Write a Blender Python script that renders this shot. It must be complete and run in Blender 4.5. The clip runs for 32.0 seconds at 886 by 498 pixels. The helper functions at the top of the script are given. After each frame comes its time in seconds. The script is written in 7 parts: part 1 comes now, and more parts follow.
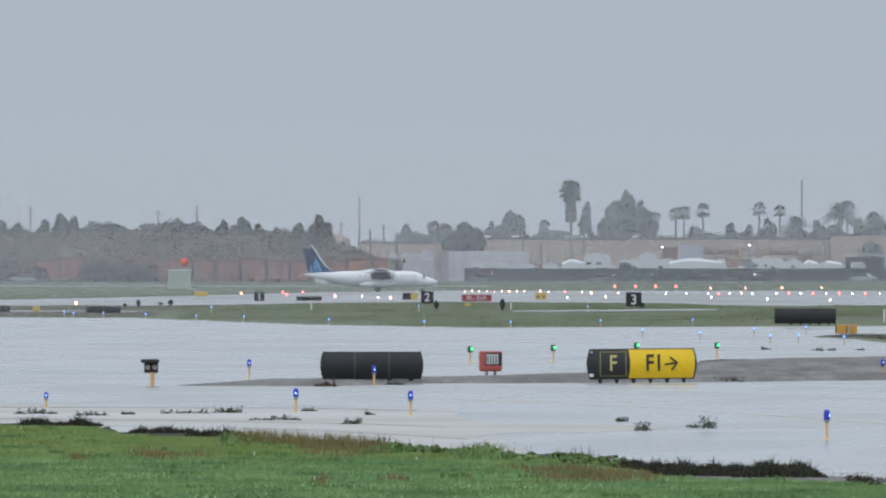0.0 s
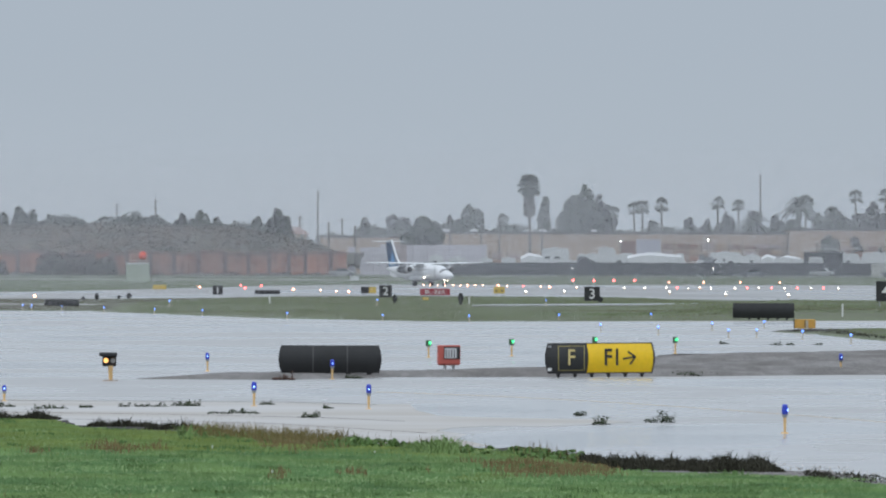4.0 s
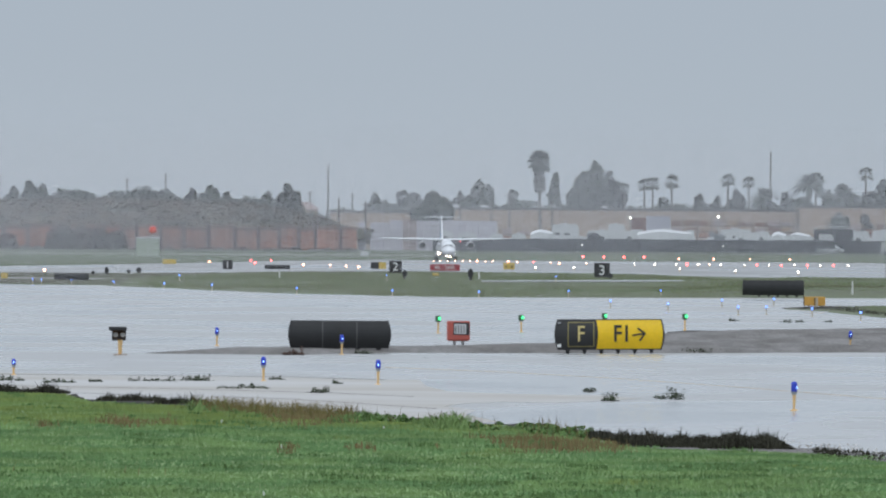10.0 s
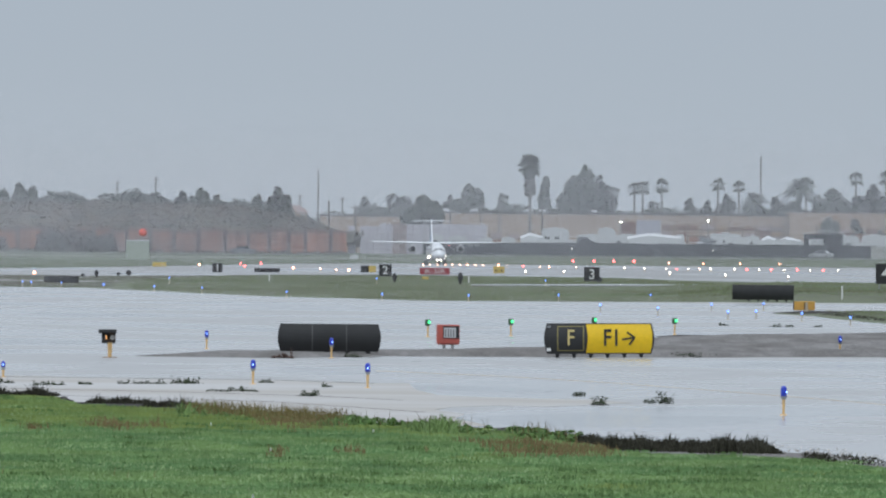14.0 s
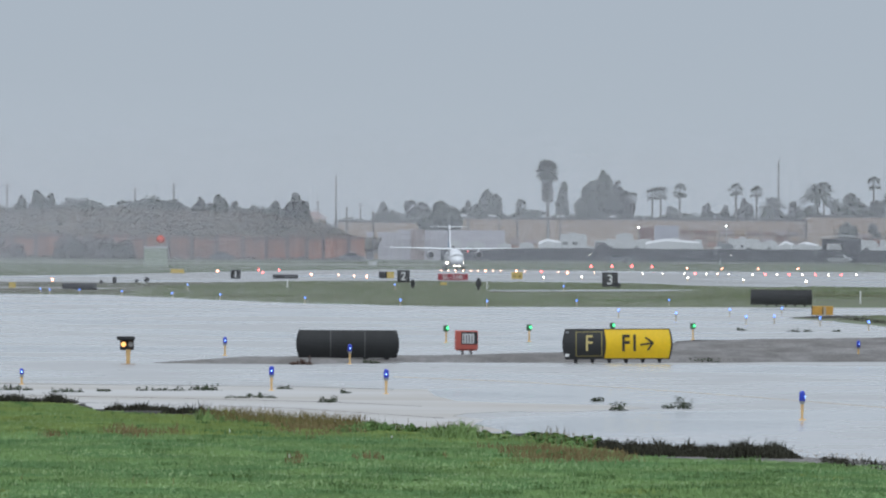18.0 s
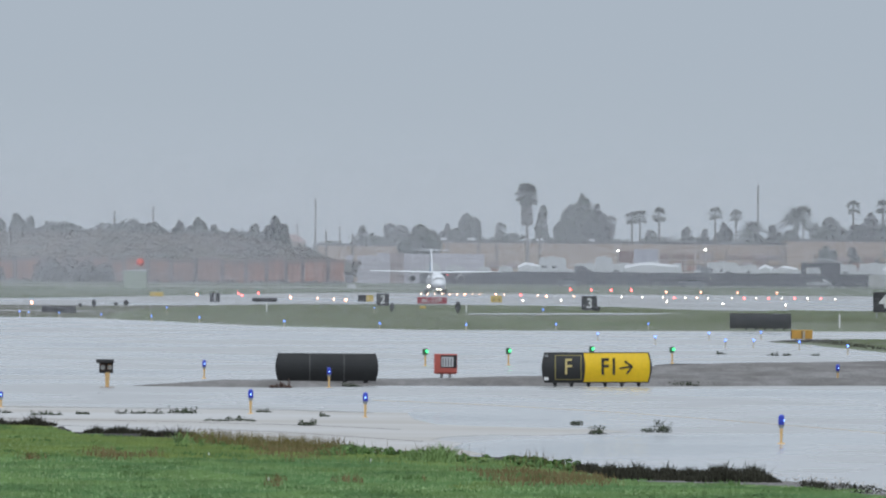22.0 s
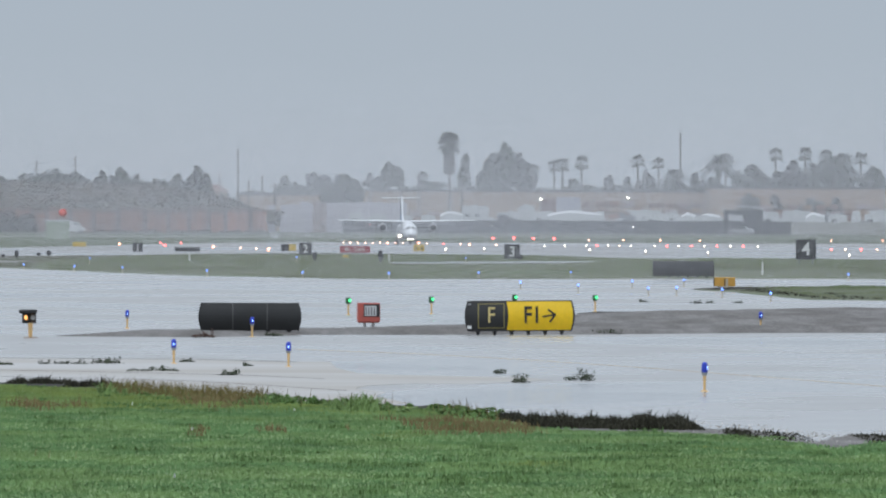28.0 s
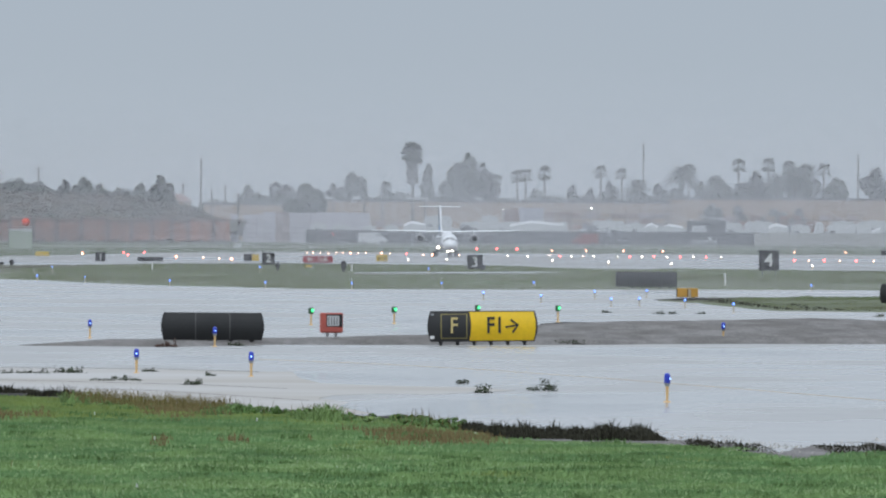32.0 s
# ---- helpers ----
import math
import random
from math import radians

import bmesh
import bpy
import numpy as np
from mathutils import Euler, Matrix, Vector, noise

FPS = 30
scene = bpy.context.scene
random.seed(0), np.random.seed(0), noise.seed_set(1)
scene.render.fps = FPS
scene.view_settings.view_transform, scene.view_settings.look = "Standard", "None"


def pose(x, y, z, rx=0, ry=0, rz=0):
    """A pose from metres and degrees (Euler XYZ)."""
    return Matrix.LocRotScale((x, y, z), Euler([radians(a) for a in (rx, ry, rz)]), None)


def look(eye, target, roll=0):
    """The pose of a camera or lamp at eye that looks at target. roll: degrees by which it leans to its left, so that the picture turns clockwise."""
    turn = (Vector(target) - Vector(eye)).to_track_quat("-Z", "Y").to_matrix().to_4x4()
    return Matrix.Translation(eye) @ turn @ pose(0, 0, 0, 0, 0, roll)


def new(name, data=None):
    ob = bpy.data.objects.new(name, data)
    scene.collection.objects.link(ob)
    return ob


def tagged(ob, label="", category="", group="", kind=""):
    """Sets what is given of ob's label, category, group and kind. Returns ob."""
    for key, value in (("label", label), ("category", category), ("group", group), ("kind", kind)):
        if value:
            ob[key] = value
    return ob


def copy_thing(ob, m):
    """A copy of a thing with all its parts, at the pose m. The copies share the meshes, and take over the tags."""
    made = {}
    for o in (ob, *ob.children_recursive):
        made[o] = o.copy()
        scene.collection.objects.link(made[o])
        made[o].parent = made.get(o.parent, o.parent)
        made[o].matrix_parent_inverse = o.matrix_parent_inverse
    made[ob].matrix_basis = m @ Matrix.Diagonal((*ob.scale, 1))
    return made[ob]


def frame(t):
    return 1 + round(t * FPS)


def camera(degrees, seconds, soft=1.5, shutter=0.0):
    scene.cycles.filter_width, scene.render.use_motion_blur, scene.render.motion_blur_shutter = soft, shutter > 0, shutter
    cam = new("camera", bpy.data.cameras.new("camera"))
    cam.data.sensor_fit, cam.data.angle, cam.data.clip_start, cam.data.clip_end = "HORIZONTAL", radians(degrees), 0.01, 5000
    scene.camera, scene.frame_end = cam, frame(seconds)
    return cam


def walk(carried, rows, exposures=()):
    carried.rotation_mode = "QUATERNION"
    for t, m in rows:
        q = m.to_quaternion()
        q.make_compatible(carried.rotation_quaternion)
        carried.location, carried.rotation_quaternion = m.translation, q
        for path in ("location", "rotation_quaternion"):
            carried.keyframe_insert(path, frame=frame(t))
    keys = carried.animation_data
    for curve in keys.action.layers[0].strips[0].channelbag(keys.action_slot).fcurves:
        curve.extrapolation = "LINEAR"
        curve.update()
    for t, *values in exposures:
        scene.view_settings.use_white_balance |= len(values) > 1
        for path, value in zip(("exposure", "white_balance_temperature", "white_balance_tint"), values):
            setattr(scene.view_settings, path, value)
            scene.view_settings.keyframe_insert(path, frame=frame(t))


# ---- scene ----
# Camera: on a stand, 3.25 m above the airfield, long lens. Rows: seconds, yaw, pitch, roll in degrees.
PATH = [
    (0, 0.0000, 0.0924, 0.000),
    (0.5, -0.0286, 0.0926, 0.013),
    (1, -0.0364, 0.0967, 0.119),
    (1.5, -0.0700, 0.0893, 0.144),
    (2, -0.1141, 0.0804, 0.107),
    (2.5, -0.1531, 0.0420, 0.063),
    (3, -0.1601, 0.0548, 0.093),
    (3.5, -0.1961, 0.0853, -0.000),
    (4, -0.1712, 0.0675, 0.116),
    (4.5, -0.0698, 0.0719, 0.187),
    (6.5, -0.0801, 0.0874, 0.426),
    (7, -0.1411, 0.0237, 0.333),
    (7.5, -0.1841, -0.0465, 0.395),
    (8, -0.1537, -0.0470, 0.464),
    (8.5, -0.1302, -0.0433, 0.444),
    (9, -0.1264, 0.0027, 0.414),
    (9.5, -0.1232, 0.0019, 0.320),
    (10, -0.1304, -0.0328, 0.372),
    (10.5, -0.1378, -0.0689, 0.369),
    (11, -0.1951, -0.0839, 0.309),
    (11.5, -0.2446, -0.0428, 0.417),
    (12, -0.2400, -0.0033, 0.472),
    (12.5, -0.2043, -0.0297, 0.553),
    (13, -0.1938, -0.0007, 0.476),
    (13.5, -0.1561, 0.0149, 0.538),
    (14, -0.1718, -0.0175, 0.536),
    (14.5, -0.2004, -0.0665, 0.486),
    (16.5, -0.1935, -0.0359, 0.439),
    (17, -0.1584, -0.0053, 0.265),
    (17.5, -0.1295, 0.0241, 0.331),
    (18, -0.0973, 0.0062, 0.355),
    (18.5, -0.0630, -0.0090, 0.343),
    (19, -0.0903, 0.0309, 0.339),
    (19.5, -0.1440, 0.0426, 0.336),
    (20, -0.1256, 0.0189, 0.380),
    (20.5, -0.1498, 0.0685, 0.408),
    (21, -0.1741, 0.1123, 0.484),
    (21.5, -0.1811, 0.1475, 0.454),
    (22, -0.1817, 0.1031, 0.431),
    (22.5, -0.2082, 0.0946, 0.267),
    (23, -0.2262, 0.0570, 0.290),
    (23.5, -0.1836, 0.0042, 0.440),
    (24, -0.1839, 0.0511, 0.238),
    (24.5, -0.2517, 0.0595, 0.158),
    (25, -0.2782, 0.0502, 0.109),
    (25.5, -0.3164, 0.0171, 0.072),
    (27.5, -0.4305, -0.0621, 0.097),
    (28, -0.5016, -0.1062, 0.196),
    (28.5, -0.5056, -0.0916, 0.360),
    (29, -0.5123, -0.1133, 0.197),
    (29.5, -0.5766, -0.1379, 0.199),
    (30, -0.5659, -0.1270, 0.189),
    (30.5, -0.6028, -0.0982, 0.242),
    (31, -0.6263, -0.0910, 0.231),
    (31.5, -0.6397, -0.0481, 0.216),
    (32, -0.6542, -0.0634, 0.322),
]
cam = camera(3.65, 32.0, soft=2.1)
walk(cam, [(t, pose(0, 0, 3.25, 90 + p, 0, y) @ pose(0, 0, 0, 0, 0, r)) for t, y, p, r in PATH])

# ---- sky and light: an even, wet overcast ----
world = bpy.data.worlds.new("overcast_sky")
scene.world = world
world.use_nodes = True
wn, wl = world.node_tree.nodes, world.node_tree.links
wn.clear()
w_out = wn.new("ShaderNodeOutputWorld")
w_bg = wn.new("ShaderNodeBackground")
w_ramp = wn.new("ShaderNodeValToRGB")
w_sep = wn.new("ShaderNodeSeparateXYZ")
w_co = wn.new("ShaderNodeTexCoord")
wl.new(w_co.outputs["Generated"], w_sep.inputs[0])
wl.new(w_sep.outputs["Z"], w_ramp.inputs[0])
wl.new(w_ramp.outputs[0], w_bg.inputs[0])
wl.new(w_bg.outputs[0], w_out.inputs[0])
w_ramp.color_ramp.elements[0].position = 0.0
w_ramp.color_ramp.elements[0].color = (0.425, 0.485, 0.548, 1)
w_ramp.color_ramp.elements[1].position = 1.0
w_ramp.color_ramp.elements[1].color = (1.13, 1.25, 1.40, 1)
e = w_ramp.color_ramp.elements.new(0.018)
e.color = (0.402, 0.466, 0.540, 1)
w_bg.inputs[1].default_value = 1.0
sun = new("sun", bpy.data.lights.new("sun", "SUN"))
sun.data.energy, sun.data.angle, sun.data.color = 0.5, radians(30), (1.0, 0.97, 0.93)
sun.matrix_world = look((0, 0, 100), (40, 60, 0))


# ---- materials ----
def surface(name, color, rough=0.6, metal=0.0, vary=0.25, scale=2.0, fine=20.0, bump=0.1, island=0.0, spec=0.5, stretch=(1, 1, 1), rand=0.0, second=None, patch=0.2):
    """A worn surface: colour varied by a broad and a fine noise, by loose piece and by object.
    second: another tone that shows in patches, patch being their scale."""
    m = bpy.data.materials.new(name)
    m.use_nodes = True
    n, l = m.node_tree.nodes, m.node_tree.links
    b = n["Principled BSDF"]
    co, mp = n.new("ShaderNodeTexCoord"), n.new("ShaderNodeMapping")
    mp.inputs["Scale"].default_value = stretch
    l.new(co.outputs["Object"], mp.inputs[0])
    big, small = n.new("ShaderNodeTexNoise"), n.new("ShaderNodeTexNoise")
    for tex, s in ((big, scale), (small, fine)):
        tex.inputs["Scale"].default_value = s
        tex.inputs["Detail"].default_value = 3
        l.new(mp.outputs[0], tex.inputs["Vector"])
    add = n.new("ShaderNodeMath")
    add.operation = "ADD"
    l.new(big.outputs[0], add.inputs[0])
    l.new(small.outputs[0], add.inputs[1])
    last = add.outputs[0]
    for amount, node, out in ((island, "ShaderNodeNewGeometry", "Random Per Island"), (rand, "ShaderNodeObjectInfo", "Random")):
        if amount:
            g, k, a = n.new(node), n.new("ShaderNodeMath"), n.new("ShaderNodeMath")
            k.operation, a.operation = "MULTIPLY_ADD", "ADD"
            k.inputs[1].default_value, k.inputs[2].default_value = amount, -amount / 2
            l.new(g.outputs[out], k.inputs[0])
            l.new(last, a.inputs[0])
            l.new(k.outputs[0], a.inputs[1])
            last = a.outputs[0]
    mr = n.new("ShaderNodeMapRange")
    mr.inputs[1].default_value, mr.inputs[2].default_value = 0.5, 1.5
    mr.inputs[3].default_value, mr.inputs[4].default_value = 1 - vary, 1 + vary
    l.new(last, mr.inputs[0])
    mul = n.new("ShaderNodeVectorMath")
    mul.operation = "SCALE"
    mul.inputs[0].default_value = color
    l.new(mr.outputs[0], mul.inputs["Scale"])
    if second:
        where, edge, tone = n.new("ShaderNodeTexNoise"), n.new("ShaderNodeMapRange"), n.new("ShaderNodeMix")
        where.inputs["Scale"].default_value, where.inputs["Detail"].default_value = patch, 4
        edge.inputs[1].default_value, edge.inputs[2].default_value = 0.40, 0.60
        tone.data_type = "RGBA"
        tone.inputs[6].default_value, tone.inputs[7].default_value = (*color, 1), (*second, 1)
        l.new(mp.outputs[0], where.inputs["Vector"])
        l.new(where.outputs[0], edge.inputs[0])
        l.new(edge.outputs[0], tone.inputs[0])
        l.new(tone.outputs[2], mul.inputs[0])
    l.new(mul.outputs[0], b.inputs["Base Color"])
    b.inputs["Roughness"].default_value, b.inputs["Metallic"].default_value = rough, metal
    b.inputs["Specular IOR Level"].default_value = spec
    if bump:
        bp = n.new("ShaderNodeBump")
        bp.inputs["Strength"].default_value, bp.inputs["Distance"].default_value = bump, 0.02
        l.new(small.outputs[0], bp.inputs["Height"])
        l.new(bp.outputs[0], b.inputs["Normal"])
    return m


def glow(name, color, strength):
    m = bpy.data.materials.new(name)
    m.use_nodes = True
    b = m.node_tree.nodes["Principled BSDF"]
    b.inputs["Base Color"].default_value = (*color, 1)
    b.inputs["Emission Color"].default_value = (*color, 1)
    b.inputs["Emission Strength"].default_value = strength
    b.inputs["Roughness"].default_value = 0.3
    return m


def wet(name, dry, film_sheen, stretch=(0.12, 0.012, 1), rough=0.12, limit=(0.42, 0.62), spec=0.5):
    """Rain-soaked paving: a dark, damp base with broad sheets of standing water, their sky sheen partly painted in."""
    m = bpy.data.materials.new(name)
    m.use_nodes = True
    n, l = m.node_tree.nodes, m.node_tree.links
    b = n["Principled BSDF"]
    co, mp = n.new("ShaderNodeTexCoord"), n.new("ShaderNodeMapping")
    mp.inputs["Scale"].default_value = stretch
    l.new(co.outputs["Object"], mp.inputs[0])
    pool, grain = n.new("ShaderNodeTexNoise"), n.new("ShaderNodeTexNoise")
    pool.inputs["Scale"].default_value, pool.inputs["Detail"].default_value = 1.0, 5
    grain.inputs["Scale"].default_value, grain.inputs["Detail"].default_value = 9.0, 4
    l.new(mp.outputs[0], pool.inputs["Vector"])
    l.new(co.outputs["Object"], grain.inputs["Vector"])
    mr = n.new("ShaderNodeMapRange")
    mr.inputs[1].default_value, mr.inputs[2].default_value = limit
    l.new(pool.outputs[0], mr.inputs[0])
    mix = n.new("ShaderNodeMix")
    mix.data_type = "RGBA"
    # water sheets get a paler base colour, standing in for reflected sky
    mix.inputs[6].default_value, mix.inputs[7].default_value = (*dry, 1), (*film_sheen, 1)
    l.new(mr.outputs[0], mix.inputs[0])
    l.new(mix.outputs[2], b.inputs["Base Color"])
    r = n.new("ShaderNodeMapRange")
    r.inputs[3].default_value, r.inputs[4].default_value = rough + 0.22, rough
    l.new(mr.outputs[0], r.inputs[0])
    l.new(r.outputs[0], b.inputs["Roughness"])
    b.inputs["IOR"].default_value = 1.5
    b.inputs["Specular IOR Level"].default_value = spec
    bp = n.new("ShaderNodeBump")
    bp.inputs["Strength"].default_value, bp.inputs["Distance"].default_value = 0.02, 0.01
    l.new(grain.outputs[0], bp.inputs["Height"])
    l.new(bp.outputs[0], b.inputs["Normal"])
    return m


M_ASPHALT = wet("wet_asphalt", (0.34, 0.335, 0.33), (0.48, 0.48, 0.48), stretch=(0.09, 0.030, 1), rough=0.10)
M_RUNWAY = wet("wet_runway", (0.24, 0.235, 0.23), (0.26, 0.26, 0.26), stretch=(0.05, 0.004, 1), rough=0.20)
M_SOIL = surface("damp_gravel_soil", (0.155, 0.145, 0.138), 0.95, vary=0.5, scale=1.8, fine=12, bump=0.5, spec=0.15, stretch=(1, 0.12, 1), second=(0.205, 0.195, 0.19), patch=0.5)
M_DARKSOIL = surface("dark_wet_soil", (0.115, 0.105, 0.085), 0.95, vary=0.45, scale=0.2, fine=2, bump=0.4, spec=0.1, second=(0.10, 0.115, 0.07), patch=0.08)
M_MUDSHADE = surface("mud_and_shade", (0.045, 0.042, 0.038), 0.9, vary=0.4, scale=1.5, fine=9, bump=0.4, spec=0.2)
M_GROUND = surface("field_turf", (0.12, 0.145, 0.08), 0.95, vary=0.35, scale=0.05, fine=1.5, bump=0.5, second=(0.125, 0.14, 0.085), patch=0.03)
M_FARTURF = surface("far_turf", (0.10, 0.12, 0.075), 0.95, vary=0.4, scale=0.05, fine=0.8, bump=0.5)
M_TURF = surface("lawn", (0.185, 0.300, 0.095), 0.85, vary=0.28, scale=0.40, fine=1.6, bump=0.3, stretch=(1, 0.25, 1))
M_BLADE = surface("grass_blades", (0.215, 0.292, 0.078), 0.7, vary=0.28, scale=0.35, fine=1.6, bump=0, island=0.10, spec=0.15, stretch=(1, 0.25, 1), second=(0.178, 0.275, 0.084), patch=0.5)
M_LUSH = surface("lush_blades", (0.186, 0.312, 0.108), 0.7, vary=0.27, scale=0.30, fine=1.6, bump=0, island=0.08, spec=0.15, stretch=(1, 0.25, 1), second=(0.140, 0.268, 0.100), patch=0.55)
M_DRY = surface("dry_stalks", (0.200, 0.158, 0.074), 0.8, vary=0.35, scale=1, fine=6, bump=0, island=0.5, spec=0.1)
M_ISLAND = surface("island_grass_blades", (0.165, 0.215, 0.108), 0.8, vary=0.40, scale=0.06, fine=0.4, bump=0, island=0.12, spec=0.2, second=(0.20, 0.205, 0.13), patch=0.045)
M_RANK = surface("leafy_weeds", (0.145, 0.235, 0.075), 0.6, vary=0.4, scale=1, fine=5, bump=0, island=0.35, spec=0.12)
M_BROADLEAF = surface("broad_weed_leaves", (0.105, 0.185, 0.055), 0.6, vary=0.45, scale=1.5, fine=6, bump=0, island=0.4, spec=0.12)
M_SCRUB = surface("dull_scrub", (0.095, 0.092, 0.080), 0.9, vary=0.35, scale=0.3, fine=1.2, bump=0, island=0.2, spec=0.05, second=(0.115, 0.085, 0.080), patch=0.15)
M_TUFT = surface("dark_grass_tufts", (0.115, 0.210, 0.068), 0.7, vary=0.35, scale=1, fine=5, bump=0, island=0.25, spec=0.12)
M_WEED = surface("weed_leaves", (0.058, 0.075, 0.042), 0.6, vary=0.5, scale=2, fine=8, bump=0, island=0.5, spec=0.12)
M_DEADWEED = surface("sodden_weeds", (0.046, 0.045, 0.032), 0.7, vary=0.5, scale=2, fine=8, bump=0, island=0.6, spec=0.08)
M_LEAF = surface("wet_foliage", (0.044, 0.056, 0.038), 0.7, vary=0.35, scale=0.5, fine=3, bump=0, island=0.14, rand=0.4, spec=0.08)
M_BRUSH = surface("brown_brush", (0.098, 0.096, 0.074), 0.9, vary=0.34, scale=0.35, fine=1.2, bump=0, island=0.16, spec=0.05, second=(0.165, 0.138, 0.112), patch=0.20)
M_BARK = surface("bark", (0.12, 0.10, 0.085), 0.85, vary=0.3, scale=1, fine=8, bump=0.4)
M_THATCH = surface("dead_fronds", (0.115, 0.105, 0.095), 0.85, vary=0.3, scale=1, fine=8, bump=0.4, island=0.5)
M_BLACK = surface("black_sign_shell", (0.026, 0.027, 0.028), 0.55, vary=0.35, scale=2, fine=25, bump=0.05)
M_BLACKMETAL = surface("weathered_black_steel", (0.03, 0.03, 0.032), 0.5, vary=0.3, scale=4, fine=30, bump=0.05)
M_GREYSEAM = surface("grey_seam_strip", (0.10, 0.10, 0.10), 0.5, vary=0.2)
M_YELLOW = surface("yellow_sign_face", (0.90, 0.585, 0.014), 0.35, vary=0.10, scale=1.5, fine=12, bump=0.02)
M_BORDER = surface("faded_yellow_line", (0.34, 0.29, 0.10), 0.4, vary=0.15)
M_WHITE = surface("white_paint", (0.78, 0.78, 0.77), 0.4, vary=0.08, scale=2, fine=20, bump=0.02)
M_DULLWHITE = surface("dull_white", (0.62, 0.63, 0.64), 0.55, vary=0.15, scale=1, fine=8, bump=0.05, rand=0.3)
M_RED = surface("red_sign_face", (0.38, 0.06, 0.075), 0.4, vary=0.12, scale=2, fine=20, bump=0.02)
M_REDBOX = surface("faded_red_enamel", (0.50, 0.115, 0.09), 0.45, vary=0.2, scale=3, fine=20, bump=0.03)
M_STAKE = surface("yellow_stake", (0.74, 0.49, 0.22), 0.45, vary=0.15, scale=6, fine=40, bump=0.02)
M_CABINET = surface("orange_cabinet_paint", (0.72, 0.40, 0.09), 0.5, vary=0.2, scale=3, fine=20, bump=0.02)
M_PALEYELLOW = surface("pale_yellow_letter", (0.68, 0.56, 0.24), 0.4, vary=0.1)
M_PALESTAKE = surface("faded_stake", (0.52, 0.46, 0.36), 0.5, vary=0.15)
# sign yellow dulled for the far signs: haze put into the base colour
M_HAZEYELLOW = surface("hazed_yellow_face", (0.62, 0.46, 0.13), 0.45, vary=0.2, scale=2, fine=12, bump=0.02)
M_DEADRED = surface("dead_reddish_stems", (0.13, 0.085, 0.07), 0.8, vary=0.4, scale=1, fine=6, bump=0, island=0.6, spec=0.15)
M_PEBBLE = surface("mixed_pebbles", (0.36, 0.34, 0.31), 0.8, vary=0.6, scale=4, fine=20, bump=0, island=0.9)
M_BLOCK = surface("pale_block_wall", (0.42, 0.42, 0.40), 0.8, vary=0.12, scale=0.3, fine=4, bump=0.1)
M_STEEL = surface("galvanised_steel", (0.38, 0.39, 0.40), 0.4, metal=0.7, vary=0.2, scale=4, fine=30, bump=0.03)
M_LENS = surface("clear_lens", (0.42, 0.42, 0.40), 0.15, vary=0.1)
M_FLASH = glow("amber_flash_lens", (1.0, 0.50, 0.16), 1.6)
M_RUSTY = surface("rusty_plate", (0.30, 0.20, 0.14), 0.7, vary=0.3)
M_BLUE = glow("blue_lens", (0.02, 0.045, 0.40), 0.20)
M_BLUEFAR = glow("small_blue_lamp", (0.12, 0.27, 1.0), 2.6)
M_BLUECORE = glow("blue_lamp_core", (0.25, 0.45, 1.0), 4.0)
M_GREEN = glow("green_lens", (0.06, 0.80, 0.26), 2.3)
M_GREENBODY = surface("green_lamp_body", (0.05, 0.12, 0.06), 0.45)
M_WARM = glow("warm_lamp", (1.0, 0.54, 0.40), 9.0)
M_WHITEGLOW = glow("white_lamp", (1.0, 0.90, 0.80), 9.0)
M_REDGLOW = glow("red_lamp", (1.0, 0.10, 0.10), 8.0)
M_FLOOD = glow("flood_lamp", (1.0, 0.97, 0.9), 30.0)
M_AMBERGLOW = glow("amber_lamp", (1.0, 0.38, 0.24), 9.0)


# ---- mesh helpers ----
def bm_box(bm, x0, x1, y0, y1, z0, z1, bevel=0.0):
    g = bmesh.ops.create_cube(bm, size=1.0, matrix=Matrix.LocRotScale(((x0 + x1) / 2, (y0 + y1) / 2, (z0 + z1) / 2), None, (x1 - x0, y1 - y0, z1 - z0)))
    if bevel:
        vs = set(g["verts"])
        bmesh.ops.bevel(bm, geom=[ed for ed in bm.edges if ed.verts[0] in vs and ed.verts[1] in vs], offset=bevel, segments=2, profile=0.6, affect="EDGES")
    return bm


def bm_cone(bm, r0, r1, a, b, seg=10):
    """A round bar from a to b, its radius going from r0 to r1."""
    a, b = Vector(a), Vector(b)
    d = b - a
    m = Matrix.Translation((a + b) / 2) @ d.to_track_quat("Z", "Y").to_matrix().to_4x4()
    bmesh.ops.create_cone(bm, cap_ends=True, segments=seg, radius1=r0, radius2=r1, depth=d.length, matrix=m)
    return bm


def bm_ball(bm, r, c, scale=(1, 1, 1), seg=10):
    bmesh.ops.create_uvsphere(bm, u_segments=seg, v_segments=max(5, seg // 2), radius=r, matrix=Matrix.LocRotScale(c, None, scale))
    return bm


def bm_rings(bm, rings, cap=True):
    """A skin through rings of points, all of one count."""
    made = [[bm.verts.new(p) for p in ring] for ring in rings]
    for a, b in zip(made, made[1:]):
        for i in range(len(a)):
            j = (i + 1) % len(a)
            bm.faces.new((a[i], a[j], b[j], b[i]))
    if cap:
        bm.faces.new(made[0][::-1])
        bm.faces.new(made[-1])
    bmesh.ops.recalc_face_normals(bm, faces=bm.faces[:])
    return bm


def mesh_of(name, bm, material, smooth=False):
    me = bpy.data.meshes.new(name)
    bm.to_mesh(me)
    bm.free()
    me.materials.append(material)
    if smooth:
        me.shade_smooth()
    return me


